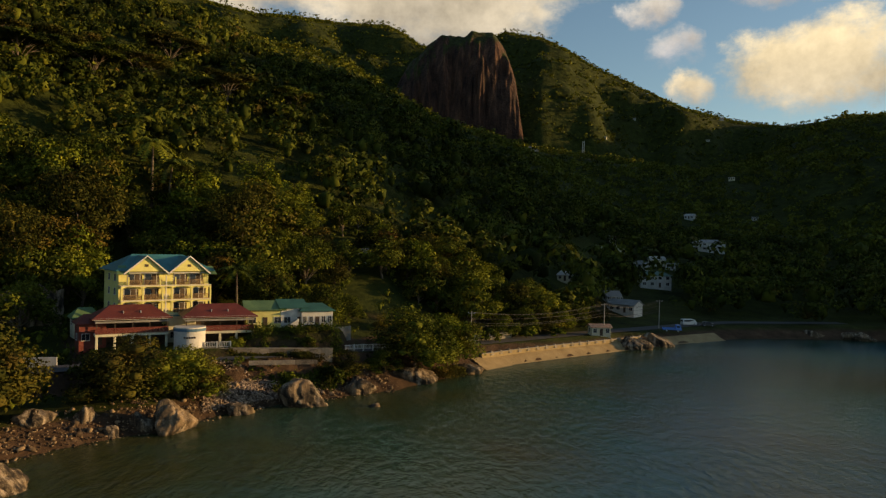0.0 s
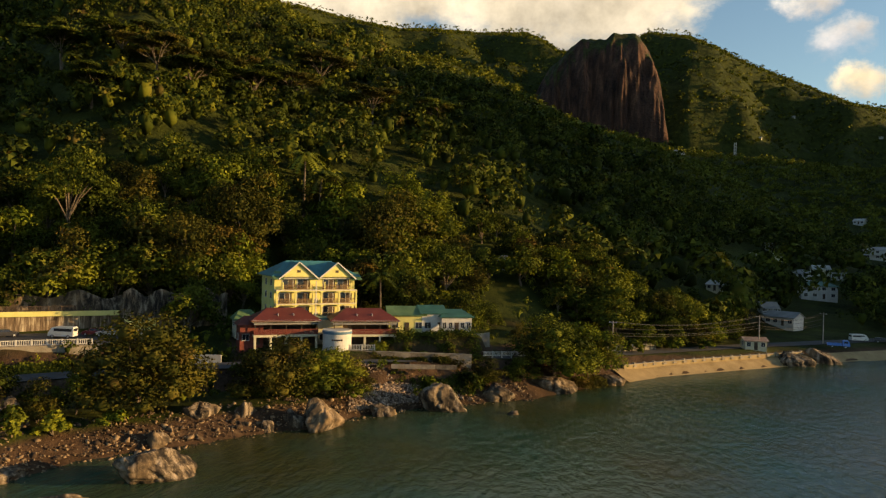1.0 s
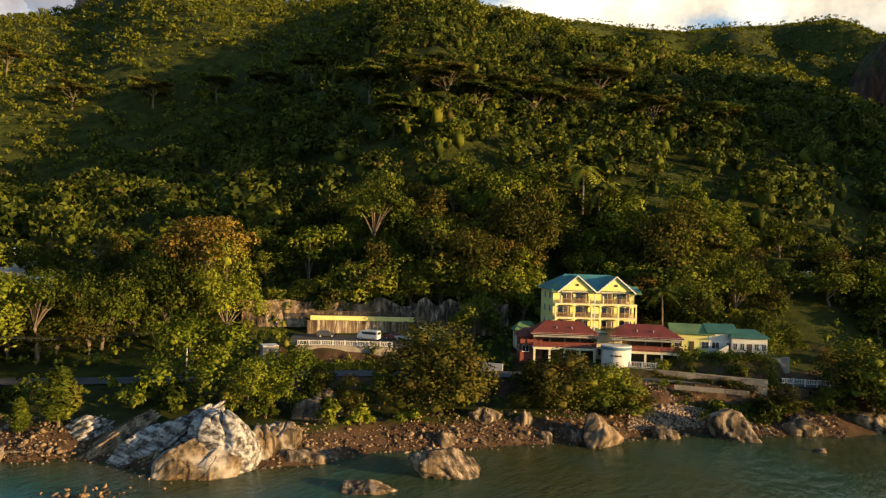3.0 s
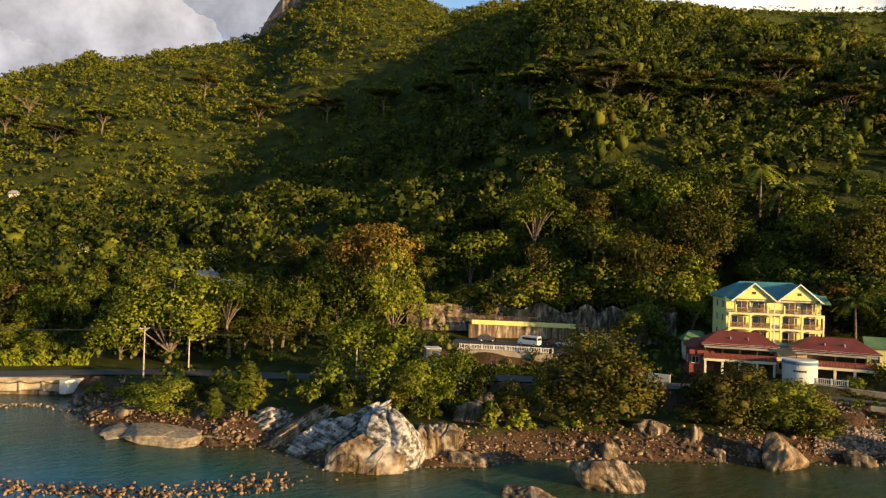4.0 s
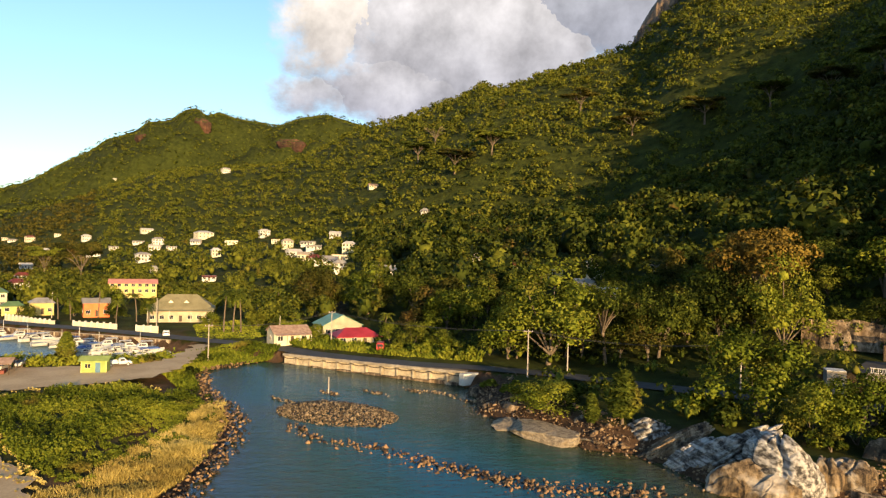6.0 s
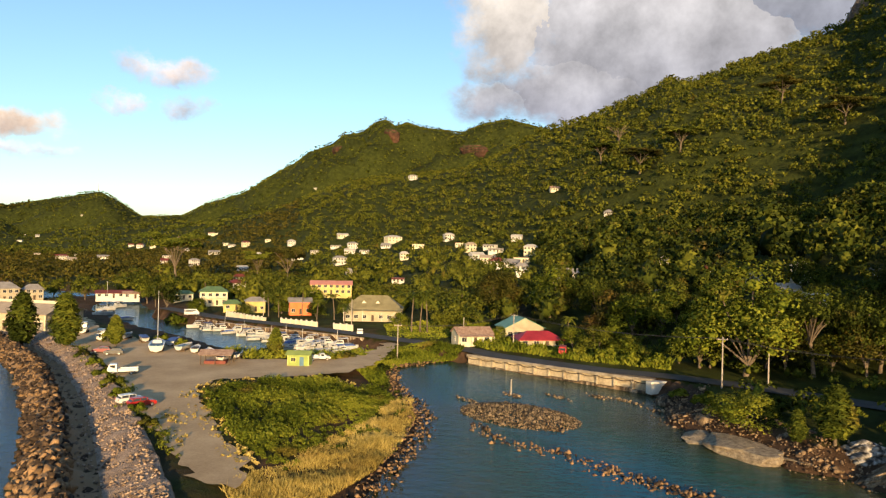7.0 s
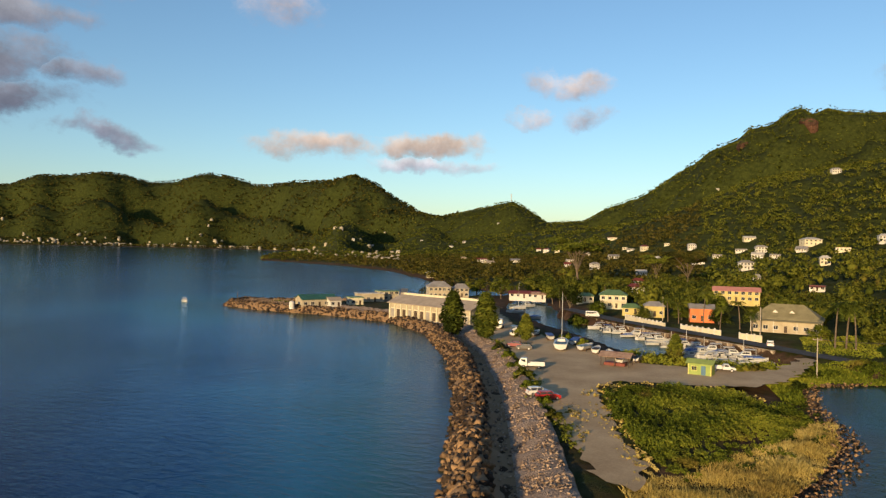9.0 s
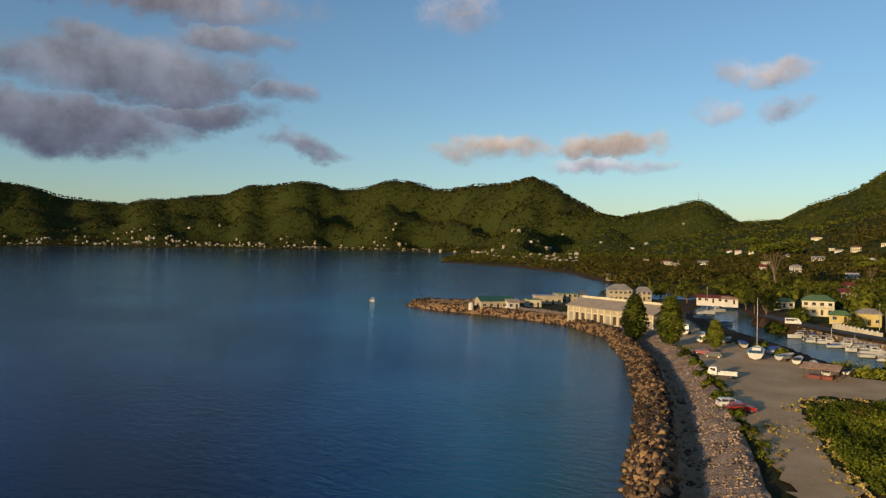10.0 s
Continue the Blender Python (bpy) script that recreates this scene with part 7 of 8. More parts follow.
hut = thing("open_shed", Matrix.Translation(polar(110.2, 157, 2.3)) @ pose(0, 0, 0, 0, 0, 96), "open timber boat shed with a rusty roof", "shed")
for sx in (-3, 0, 3):
    for sy in (0, 4):
        slab("post", hut, shade_mat, sx - .08, sx + .08, sy - .08, sy + .08, -.3, 2.4)
part("roof", panel_bm([((-3.6, -.6, 2.3), (3.6, -.6, 2.3), (3.6, 2, 3.2), (-3.6, 2, 3.2)), ((-3.6, 2, 3.2), (3.6, 2, 3.2), (3.6, 4.6, 2.3), (-3.6, 4.6, 2.3))], .08), rust_roof, hut)
slab("bench", hut, dark_red, -2.6, 2.0, 1, 3, -.2, .8)

# ---- vehicles ----
car_white = mottled("white_car_paint", (.48, .48, .47), (.64, .64, .62), .3, .3, strength=.02, spec=.5)
car_red = mottled("red_car_paint", (.26, .014, .014), (.36, .025, .022), .3, .3, strength=.02, spec=.5)
car_dark = mottled("dark_car_paint", (.02, .02, .024), (.04, .04, .045), .3, .3, strength=.02, spec=.5)
car_wine = mottled("wine_car_paint", (.16, .015, .02), (.24, .03, .035), .3, .3, strength=.02, spec=.5)
car_silver = mottled("silver_car_paint", (.40, .40, .41), (.56, .56, .57), .3, .3, .5, strength=.02, spec=.5)
car_blue = mottled("blue_truck_paint", (.03, .14, .45), (.06, .22, .60), .3, .4, strength=.02, spec=.5)
tyre_mat = mottled("tyre_rubber", (.012, .012, .012), (.03, .03, .03), 3, .9)
lamp_red = mottled("red_lamp_glass", (.35, .02, .02), (.5, .05, .04), 2, .3)


def profile_bm(outline, half, taper=0.0, zt=1.0):
    """A body swept across from a side outline of (x, z); taper narrows what lies above zt."""
    bm = bmesh.new()
    rows = []
    for s in (-1, 1):
        rows.append([bm.verts.new((x, s * (half - (taper * (z - zt) if z > zt else 0)), z)) for x, z in outline])
    bm.faces.new(rows[0]), bm.faces.new(rows[1][::-1])
    n = len(outline)
    for i in range(n):
        bm.faces.new([rows[0][i], rows[1][i], rows[1][(i + 1) % n], rows[0][(i + 1) % n]])
    bmesh.ops.recalc_face_normals(bm, faces=bm.faces)
    return bm


def add_wheels(root, xs, half, rad=.33):
    for x in xs:
        for s in (-1, 1):
            w = new("wheel")
            w.parent = root
            w.matrix_basis = Matrix.Translation((x, s * (half - .08), rad)) @ pose(0, 0, 0, 90, 0, 0)
            for nm, r0, t, mat in (("tyre", rad, .2, tyre_mat), ("rim", rad * .6, .22, car_silver)):
                bm = bmesh.new()
                bmesh.ops.create_cone(bm, cap_ends=True, segments=18, radius1=r0, radius2=r0, depth=t)
                part(nm, bm, mat, w)


def vehicle(kind, m, paint, label, category):
    """A car, van, pick-up or flat-bed truck with body, cabin glass, wheels and lamps."""
    names = {"car": "car", "van": "minibus", "pickup": "pickup_truck", "flatbed": "flatbed_truck"}
    root = thing(names[kind], m, label, category)
    if kind == "car":
        half, L = .85, 4.1
        part("body", profile_bm([(-2.05, .3), (-2.05, .85), (-1.9, .98), (-.9, 1.02), (1.0, 1.02), (1.85, .88), (2.05, .7), (2.05, .3)], half), paint, root)
        part("cabin_glass", profile_bm([(-1.85, 1.0), (-1.45, 1.42), (.35, 1.42), (1.05, 1.0)], half - .08, .22), pane_mat, root)
        part("roof", profile_bm([(-1.5, 1.40), (-1.35, 1.48), (.2, 1.48), (.4, 1.40)], half - .16), paint, root)
        for x in (-1.6, -.45, .6):
            part("pillar", box_bm(x - .05, x + .05, -half + .09, half - .09, 1.0, 1.42), paint, root)
        add_wheels(root, (-1.25, 1.3), half, .31)
        lx = 2.05
    elif kind == "van":
        half = .92
        part("body", profile_bm([(-2.45, .35), (-2.45, 2.0), (-2.3, 2.15), (1.2, 2.15), (1.75, 1.95), (2.3, 1.15), (2.45, .9), (2.45, .35)], half, .12, 1.2), paint, root)
        for s in (-1, 1):
            part("side_glass", box_bm(-2.2, 1.3, s * (half - .09) - .05, s * (half - .09) + .05, 1.3, 1.85), pane_mat, root)
        part("windscreen", profile_bm([(1.78, 1.9), (2.26, 1.2), (2.32, 1.22), (1.84, 1.93)], half - .14), pane_mat, root)
        part("rear_glass", box_bm(-2.48, -2.43, -.7, .7, 1.3, 1.85), pane_mat, root)
        add_wheels(root, (-1.5, 1.55), half, .33)
        lx = 2.45
    else:
        half = .85 if kind == "pickup" else .95
        back = -2.6 if kind == "pickup" else -2.9
        part("chassis", box_bm(back, 2.3, -half + .15, half - .15, .4, .62), tyre_mat, root)
        if kind == "pickup":
            part("cab", profile_bm([(-.2, .5), (-.2, 1.0), (.05, 1.62), (1.0, 1.62), (1.45, 1.05), (2.3, .95), (2.4, .5)], half, .2), paint, root)
        else:
            part("cab", profile_bm([(.9, .55), (.9, 2.05), (1.05, 2.15), (2.2, 2.1), (2.6, 1.3), (2.65, .55)], half, .1, 1.3), paint, root)
        part("windscreen", profile_bm([(2.22, 2.0), (2.58, 1.36), (2.64, 1.36), (2.28, 2.02)] if kind == "flatbed" else [(1.02, 1.56), (1.42, 1.08), (1.48, 1.08), (1.08, 1.58)], half - .12), pane_mat, root)
        for s in (-1, 1):
            part("side_glass", box_bm(*((1.2, 2.15) if kind == "flatbed" else (.1, .95)), s * (half - .08) - .04, s * (half - .08) + .05, 1.35 if kind == "flatbed" else 1.1, 1.9 if kind == "flatbed" else 1.5), pane_mat, root)
        fx = .75 if kind == "flatbed" else -.3
        part("bed_floor", box_bm(back, fx, -half, half, .62, .8), paint, root)
        for a in ((back, fx, -half, -half + .06), (back, fx, half - .06, half), (back, back + .06, -half, half), (fx - .06, fx, -half, half)):
            part("bed_side", box_bm(*a, .8, 1.2), paint, root)
        add_wheels(root, (-1.7, 1.6), half, .36)
        lx = 2.65 if kind == "flatbed" else 2.4
    for s in (-1, 1):
        part("headlight", box_bm(lx - .05, lx + .02, s * .6 - .16, s * .6 + .16, .62, .78), white_paint, root)
        part("tail_light", box_bm((-2.07 if kind == "car" else -2.47 if kind == "van" else back - .02), (-2.0 if kind == "car" else -2.4 if kind == "van" else back + .04), s * .68 - .1, s * .68 + .1, .7, .9), lamp_red, root)
    return root


def park(kind, yaw, r, z, heading, paint, label, category="car"):
    return vehicle(kind, Matrix.Translation(polar(yaw, r, z)) @ pose(0, 0, 0, 0, 0, heading), paint, label, category)


park("car", 115.4, 119.5, 2.42, 115.4 + 20, car_red, "bright red hatchback parked on the gravel track")
park("car", 116.2, 122.5, 2.42, 115.4 + 22, car_white, "white hatchback parked beside a red car")
park("flatbed", 116.8, 150, 2.42, 117 + 176, car_white, "white flat-bed truck parked on the gravel track", "truck")
park("car", 117.4, 177, 2.42, 117 + 172, car_dark, "black car parked at the track's edge")
park("car", 118.2, 181, 2.42, 117 + 168, car_wine, "dark red car parked at the track's edge")
park("pickup", 102.1, 161, 2.42, 103 + 8, car_white, "white pick-up truck beside the kiosk", "truck")
park("van", 112.0, 262, 3.2, 112 + 5, car_white, "white minibus parked on the quay", "van")
park("car", 98.9, 203, 3.45, 190, car_white, "white car on the harbour road")
park("van", 39.9, 152.5, 8.92, 40 + 150, car_white, "white minibus parked in the hotel car park", "van")
park("car", 37.9, 154.5, 8.92, 40 + 160, car_wine, "dark red car in the hotel car park")
park("car", 37.0, 153, 8.92, 40 + 165, car_silver, "silver car in the hotel car park")
park("car", 34.6, 150, 8.92, 40 + 10, car_silver, "silver car on the hotel drive")
park("car", 43.4, 157, 8.92, 40 + 10, car_dark, "dark car in the hotel car park")
park("van", 82.3, 171, 3.65, 80 + 90, car_red, "red van parked under the roadside shrubs", "van")
park("flatbed", -18.4, 224, 3.2, -10, car_blue, "blue truck parked beside the beach", "truck")
park("van", -19.6, 245, 3.3, 10, car_white, "white bus parked behind the beach", "bus")
park("car", -21.0, 246, 3.3, -10, car_dark, "dark car parked behind the beach")

# ---- boats ----
hull_white = mottled("white_hull", (.32, .32, .31), (.52, .52, .50), .5, .35, strength=.02, spec=.5)
tarp_blue = mottled("blue_tarpaulin", (.03, .07, .22), (.07, .13, .34), 1.0, .7, strength=.3)


def boat_hull(L, half, h):
    """A boat's hull: sharp bow, flat stern, flared sides, with an inset deck."""
    bm = bmesh.new()
    n = 10
    rows = []
    for i in range(n + 1):
        t = i / n
        b = half * (1 - max(0, (t - .45) / .55) ** 2.2) + .02
        x, up = -L / 2 + L * t, h * (1 + .28 * t * t)
        rows.append([bm.verts.new(p) for p in ((x, 0, -h * .35 * (1 - t ** 3)), (x, b * .72, 0), (x, b, up), (x, b - .1 if b > .12 else 0.01, up), (x, b * .6, up - .22), (x, -b * .6, up - .22), (x, -b + .1 if b > .12 else -.01, up), (x, -b, up), (x, -b * .72, 0))])
    for a, b in zip(rows[:-1], rows[1:]):
        for k in range(9):
            bm.faces.new([a[k], b[k], b[(k + 1) % 9], a[(k + 1) % 9]])
    bm.faces.new(rows[0]), bm.faces.new(rows[-1][::-1])
    bmesh.ops.recalc_face_normals(bm, faces=bm.faces)
    return bm


def boat(m, L, label, kind="launch", mast=0.0, cover=None):
    root = thing({"launch": "motor_boat", "yacht": "sailing_boat", "open": "open_boat"}[kind], m, label, "boat", "boats in the harbour")
    half, h = L * .16, L * .09 + .25
    part("hull", boat_hull(L, half, h), hull_white, root)
    part("rub_rail", box_bm(-L / 2, L * .1, -half - .03, half + .03, h * .86, h * .94), blue_band if L > 6 else shade_mat, root)
    if kind == "launch":
        part("cabin", profile_bm([(-L * .18, h - .2), (-L * .16, h + L * .13), (L * .06, h + L * .13), (L * .2, h + .02), (L * .2, h - .2)], half * .7, .15, h), hull_white, root)
        part("cabin_glass", profile_bm([(-L * .13, h + L * .05), (-L * .13, h + L * .105), (L * .05, h + L * .105), (L * .11, h + L * .05)], half * .7 + .015, .15, h), pane_mat, root)
        part("canopy", box_bm(-L * .34, L * .03, -half * .75, half * .75, h + L * .19, h + L * .2), cover or hull_white, root)
        for sx in (-L * .33, L * .02):
            for s in (-1, 1):
                part("canopy_post", box_bm(sx - .03, sx + .03, s * half * .7 - .03, s * half * .7 + .03, h, h + L * .19), car_silver, root)
        part("outboard_motor", box_bm(-L / 2 - .3, -L / 2 + .05, -.2, .2, h * .4, h + .5), tyre_mat, root)
    elif kind == "yacht":
        part("cabin", profile_bm([(-L * .1, h - .2), (-L * .08, h + .55), (L * .15, h + .4), (L * .25, h - .2)], half * .6, .2, h), hull_white, root)
        part("boom", box_bm(-L * .35, L * .05, -.06, .06, h + 1.3, h + 1.42), cover or tarp_blue, root)
    else:
        for t in (-.2, .05, .25):
            part("thwart", box_bm(L * t - .12, L * t + .12, -half * .8, half * .8, h - .25, h - .18), shade_mat, root)
        if cover:
            part("cover", profile_bm([(-L * .45, h), (-L * .2, h + .35), (L * .2, h + .4), (L * .38, h + .1)], half * .95, .3, h), cover, root)
    if mast:
        bm = bmesh.new()
        bmesh.ops.create_cone(bm, cap_ends=True, segments=8, radius1=.09, radius2=.05, depth=mast, matrix=Matrix.Translation((L * .05, 0, h + mast / 2)))
        part("mast", bm, hull_white, root)
    return root


rng = np.random.RandomState(77)
# moored in a row along the quay: yaw, range, length, kind
ROW = [(111.6, 250, 8.5, "launch"), (110.6, 246, 9.5, "launch"), (109.6, 240, 8, "launch"), (108.6, 234, 10, "launch"), (107.6, 226, 8.5, "launch"), (106.8, 223, 9.5, "launch"), (105.8, 218, 8, "launch"),
       (104.9, 214, 10, "launch"), (103.9, 210, 8.5, "launch"), (103.0, 207, 9, "launch"), (102.2, 205, 8, "open"), (101.4, 202, 10, "launch"), (100.6, 199, 9, "launch"), (99.9, 196, 8, "open"), (101.0, 194, 7.5, "launch"), (102.4, 197, 8, "launch"),
       (104.2, 203, 7, "open"), (106.0, 211, 7.5, "launch"), (99.3, 191, 7, "open"), (100.2, 190, 8, "launch"), (101.6, 190, 7, "open"), (103.2, 194, 7.5, "launch"), (103.6, 201, 8, "launch"), (105.2, 206, 7, "open"),
       (102.8, 188, 6.5, "open"), (104.4, 195, 7, "launch"), (107.0, 216, 7, "open"), (108.0, 226, 7.5, "launch"), (109.2, 232, 7, "open"), (110.4, 241, 8, "launch"), (104.0, 188, 6, "open"), (118.0, 322, 10, "yacht"), (117.2, 335, 9, "launch"), (118.2, 300, 11, "launch"), (116.6, 280, 6, "open")]
for k, (yaw, r, L, kind) in enumerate(ROW):
    words = {"launch": "white motor boat moored in the harbour", "open": "small covered boat moored in the harbour", "yacht": "white sailing boat moored in the harbour"}[kind]
    boat(Matrix.Translation(polar(yaw, r, .15)) @ pose(0, 0, 0, 0, 0, yaw + 18 + rng.uniform(-10, 10) + (180 if k % 3 == 0 else 0)), L * rng.uniform(.68, .95), words, kind, 11 if kind == "yacht" else (4 if k % 5 == 2 else 0), tarp_blue if k % 3 == 1 else None)
# laid up ashore: yaw, range, length, kind
ASHORE = [(114.4, 182, 11, "yacht"), (113.2, 190, 7, "open"), (111.6, 176, 6, "open"), (112.4, 180, 6.5, "open"), (110.6, 171, 5.5, "open"), (109.4, 162, 6, "open"), (118.2, 205, 7, "launch"), (119.4, 222, 8, "launch"), (116.5, 205, 6, "open"), (115.4, 198, 6, "open"), (108.4, 166, 5, "open")]
for k, (yaw, r, L, kind) in enumerate(ASHORE):
    z = ground_z(*polar(yaw, r)[:2])
    ob = boat(Matrix.Translation(polar(yaw, r, z + .75)) @ pose(0, 0, 0, 0, 0, yaw + 80 + rng.uniform(-25, 25)), L,
              {"yacht": "white sailing boat laid up on trestles ashore", "open": "small open boat laid up on the harbour shore", "launch": "white motor boat laid up ashore"}[kind], kind, 12.5 if kind == "yacht" else 0, tarp_blue if k % 4 == 1 else None)
    for sx in (-.25, .2):
        part("trestle", box_bm(L * sx - .15, L * sx + .15, -L * .13, L * .13, -.9, .1), shade_mat, ob)
boat(Matrix.Translation(polar(133.9 + 10.6, 343, .1)) @ pose(0, 0, 0, 0, 0, 70), 6, "small white fishing boat out in the bay", "launch")

# ---- sea walls, beach, track ----
sea_concrete = mottled("stained_sea_wall", (.14, .11, .075), (.50, .43, .31), .35, .9, strength=.4, fine=6)
sea_wall = thing("sea_wall", Matrix.Identity(4), "old concrete sea wall with buttresses carrying the road", "sea wall", kind="structure")
p = fine_line([(75.2, 147.6, 2.95), (78, 150.8, 2.85), (82.4, 157.8, 2.65), (86.8, 167.0, 2.4), (88.6, 171.2, 2.3), (90.2, 175.4, 2.2)], 4.1)
for k, (a, b) in enumerate(zip(p[:-1], p[1:])):
    d = Vector(b - a)
    L, m = math.hypot(d.x, d.y), Matrix.Translation(Vector(a)) @ pose(0, 0, 0, 0, 0, math.degrees(math.atan2(d.y, d.x)))
    sgn = 1 if (m @ Vector((0, 1, 0))).length < Vector(a).length else -1

    def out(y0, y1):
        return sorted((sgn * y0, sgn * y1))

    part("wall_panel", box_bm(0, L + .02, -.3, .3, -4.2, -.42, bevel=.04), sea_concrete, sea_wall).matrix_basis = m
    part("deck_edge", box_bm(0, L + .02, *out(-2.4, .95), -.42, -.02, bevel=.03), concrete, sea_wall).matrix_basis = m
    part("kerb", box_bm(0, L + .02, *out(.45, .9), -.02, .16, bevel=.03), concrete, sea_wall).matrix_basis = m
    part("buttress", box_bm(-.22, .22, *out(.2, .85), -4.2, -.42, bevel=.03), sea_concrete, sea_wall).matrix_basis = m
    part("buttress_head", box_bm(-.3, .3, *out(.2, .92), -.9, -.43, bevel=.03), concrete, sea_wall).matrix_basis = m
    part("footing", box_bm(0, L + .02, *out(.25, 1.2), -4.2, -2.45 + .25 * (k % 2), bevel=.08), boulder_mat, sea_wall).matrix_basis = m
    cu = bpy.data.curves.new("pipe", "CURVE")
    cu.dimensions, cu.bevel_depth, cu.bevel_resolution = "3D", .09, 1
    sp = cu.splines.new("POLY")
    sp.points.add(8)
    for q in range(9):
        t = q / 8
        sp.points[q].co = (L * t, sgn * 1.0, -.55 - .35 * 4 * t * (1 - t), 1)
    cu.materials.append(shade_mat)
    pipe = new("pipe", cu)
    pipe.parent, pipe.matrix_basis = sea_wall, m
block = thing("abutment", Matrix.Translation(polar(74.7, 146.6, 0)) @ pose(0, 0, 0, 0, 0, 74.4 + 40), "pale concrete abutment at the end of the sea wall", "sea wall", kind="structure")
slab("block", block, white_paint, -2.6, 2.6, -.4, 1.2, .4, 2.85, .08)

beach_line, beach_side = offset_line([(-22, 238), (-19, 222), (-14.6, 199), (-10.2, 181), (-5.6, 166), (-3, 156.4)], 2.0)
if shore_distance(*(beach_line[20:21] + beach_side[20:21] * 6).T)[0] < 0:
    beach_side = -beach_side
cols = [(-6, -1.2), (-2, -.12), (0, .12), (1.2, .5), (2.2, .85), (3.0, 1.1)]
v = np.stack([np.concatenate([beach_line + beach_side * c, np.full((len(beach_line), 1), h)], 1) for c, h in cols], 1)
idx = np.arange(v.shape[0] * v.shape[1]).reshape(v.shape[:2])
v[:, 2:, 2] = np.maximum(v[:, 2:, 2], land_height(v[:, 2:, 0].ravel(), v[:, 2:, 1].ravel()).reshape(v[:, 2:, 2].shape) + np.array([.12] + [.32] * (len(cols) - 3)))
beach = mesh_object("beach", v.reshape(-1, 3), np.stack([idx[:-1, :-1], idx[:-1, 1:], idx[1:, 1:], idx[1:, :-1]], -1).reshape(-1, 4), sand_mat, True)
tagged(beach, "narrow strip of golden sand below the road wall", "beach", kind="structure")
foot = (beach_line + beach_side * 2.9)[6::4]
foot = [(math.degrees(math.atan2(-x, y)), math.hypot(x, y), 1.2) for x, y in foot if math.degrees(math.atan2(-x, y)) > -17]
beach_wall = wall_run("beach_wall", foot, .5, 1.5, wall_sand, "low sand-coloured wall with stub beams above the beach", concrete, 4.2)
stubs = fine_line(foot, 3.3)
for a, b in zip(stubs[:-1], stubs[1:]):
    m = Matrix.Translation(Vector(a)) @ pose(0, 0, 0, 0, 0, math.degrees(math.atan2(b[1] - a[1], b[0] - a[0])))
    for sgn in (-1, 1):
        part("stub_beam", box_bm(-.5, .5, min(sgn * .25, sgn * .55), max(sgn * .25, sgn * .55), 1.0, 1.32), concrete, beach_wall).matrix_basis = m
    part("pillar", box_bm(-.2, .2, -.3, .3, 1.4, 1.9), concrete, beach_wall).matrix_basis = m
wall_run("pale_wall", [(-.5, 168, 4.2), (-3.6, 178, 4.2), (-6.2, 187, 4.2)], .25, 1.2, concrete, "pale garden wall behind the beach road")
small_house("beach_hut", -13.0, 203, 3.2, 5.6, 3.6, 2.5, 20, cream_wall, rust_roof, "cream hut with a rusty roof beside the beach road", "hut", "gable", .8, 3)
slip = boulder("slipway_rock", "dark sloping rock beside the beach boats", -17.4, 213, 9, 7, 3.6, (0, 20), 0, 40)

# the quay along the harbour road
wall_run("quay_wall", [(98.6, 200, .2), (101.4, 209, .2), (104.1, 217.5, .2), (107.5, 229.5, .2), (111.1, 253.5, .2), (112.9, 277, .2)], .5, 2.4, stained_wall, "rough stone quay wall along the harbour road", concrete, 4)
wall_run("scalloped_wall", [(109.4, 262, 3.2), (107.6, 246, 3.2), (106.2, 238, 3.2)], .25, 1.1, cream_wall, "white garden wall with stepped piers by the harbour", white_paint, 2.2, .5)
wall_run("scalloped_wall", [(105.2, 236, 3.2), (103.4, 229, 3.2), (102.0, 225, 3.2)], .25, 1.1, cream_wall, "white garden wall with stepped piers by the harbour", white_paint, 2.2, .5)
wall_run("scalloped_wall", [(101.0, 222, 3.2), (99.4, 219, 3.2)], .25, 1.0, cream_wall, "white garden wall with stepped piers by the harbour", white_paint, 2.2, .4)

# the gravel track on the spit and the yard beside the harbour
YARD = [(108.2, 77), (110.2, 77.5), (111.9, 84), (113.8, 97), (115.3, 112), (116.6, 130), (117.6, 150), (118.6, 180), (120.8, 205), (122.2, 238), (124.4, 262), (128.6, 278), (127.6, 300), (124, 320), (120.4, 300), (119.2, 262),
        (118.2, 232), (116.6, 212), (114.6, 196), (112.2, 183), (110.2, 170), (107.6, 163), (103, 163), (99.4, 168), (97.4, 182), (96.9, 193), (95.6, 191), (96.6, 172), (98, 153), (101.4, 143), (106, 141), (110.6, 139), (111.6, 130), (110.6, 112), (109.6, 98), (107.6, 86)]
bm = bmesh.new()
edge = fine_line([(a, r, 2.47) for a, r in YARD + YARD[:1]], 1.5)
worn = np.stack([wave_noise(edge[:, 0], edge[:, 1], q, 5, 3) for q in (71, 72)], 1) * .9
bm.faces.new([bm.verts.new((x + u, y + w, z)) for (x, y, z), (u, w) in zip(edge, worn)])
bmesh.ops.triangulate(bm, faces=bm.faces)
bmesh.ops.recalc_face_normals(bm, faces=bm.faces)
if bm.faces[:][0].normal.z < 0:
    bmesh.ops.reverse_faces(bm, faces=bm.faces)
yard = part("track", bm, gravel_mat)
tagged(yard, "dusty pale gravel track and yard along the spit", "track", kind="structure")


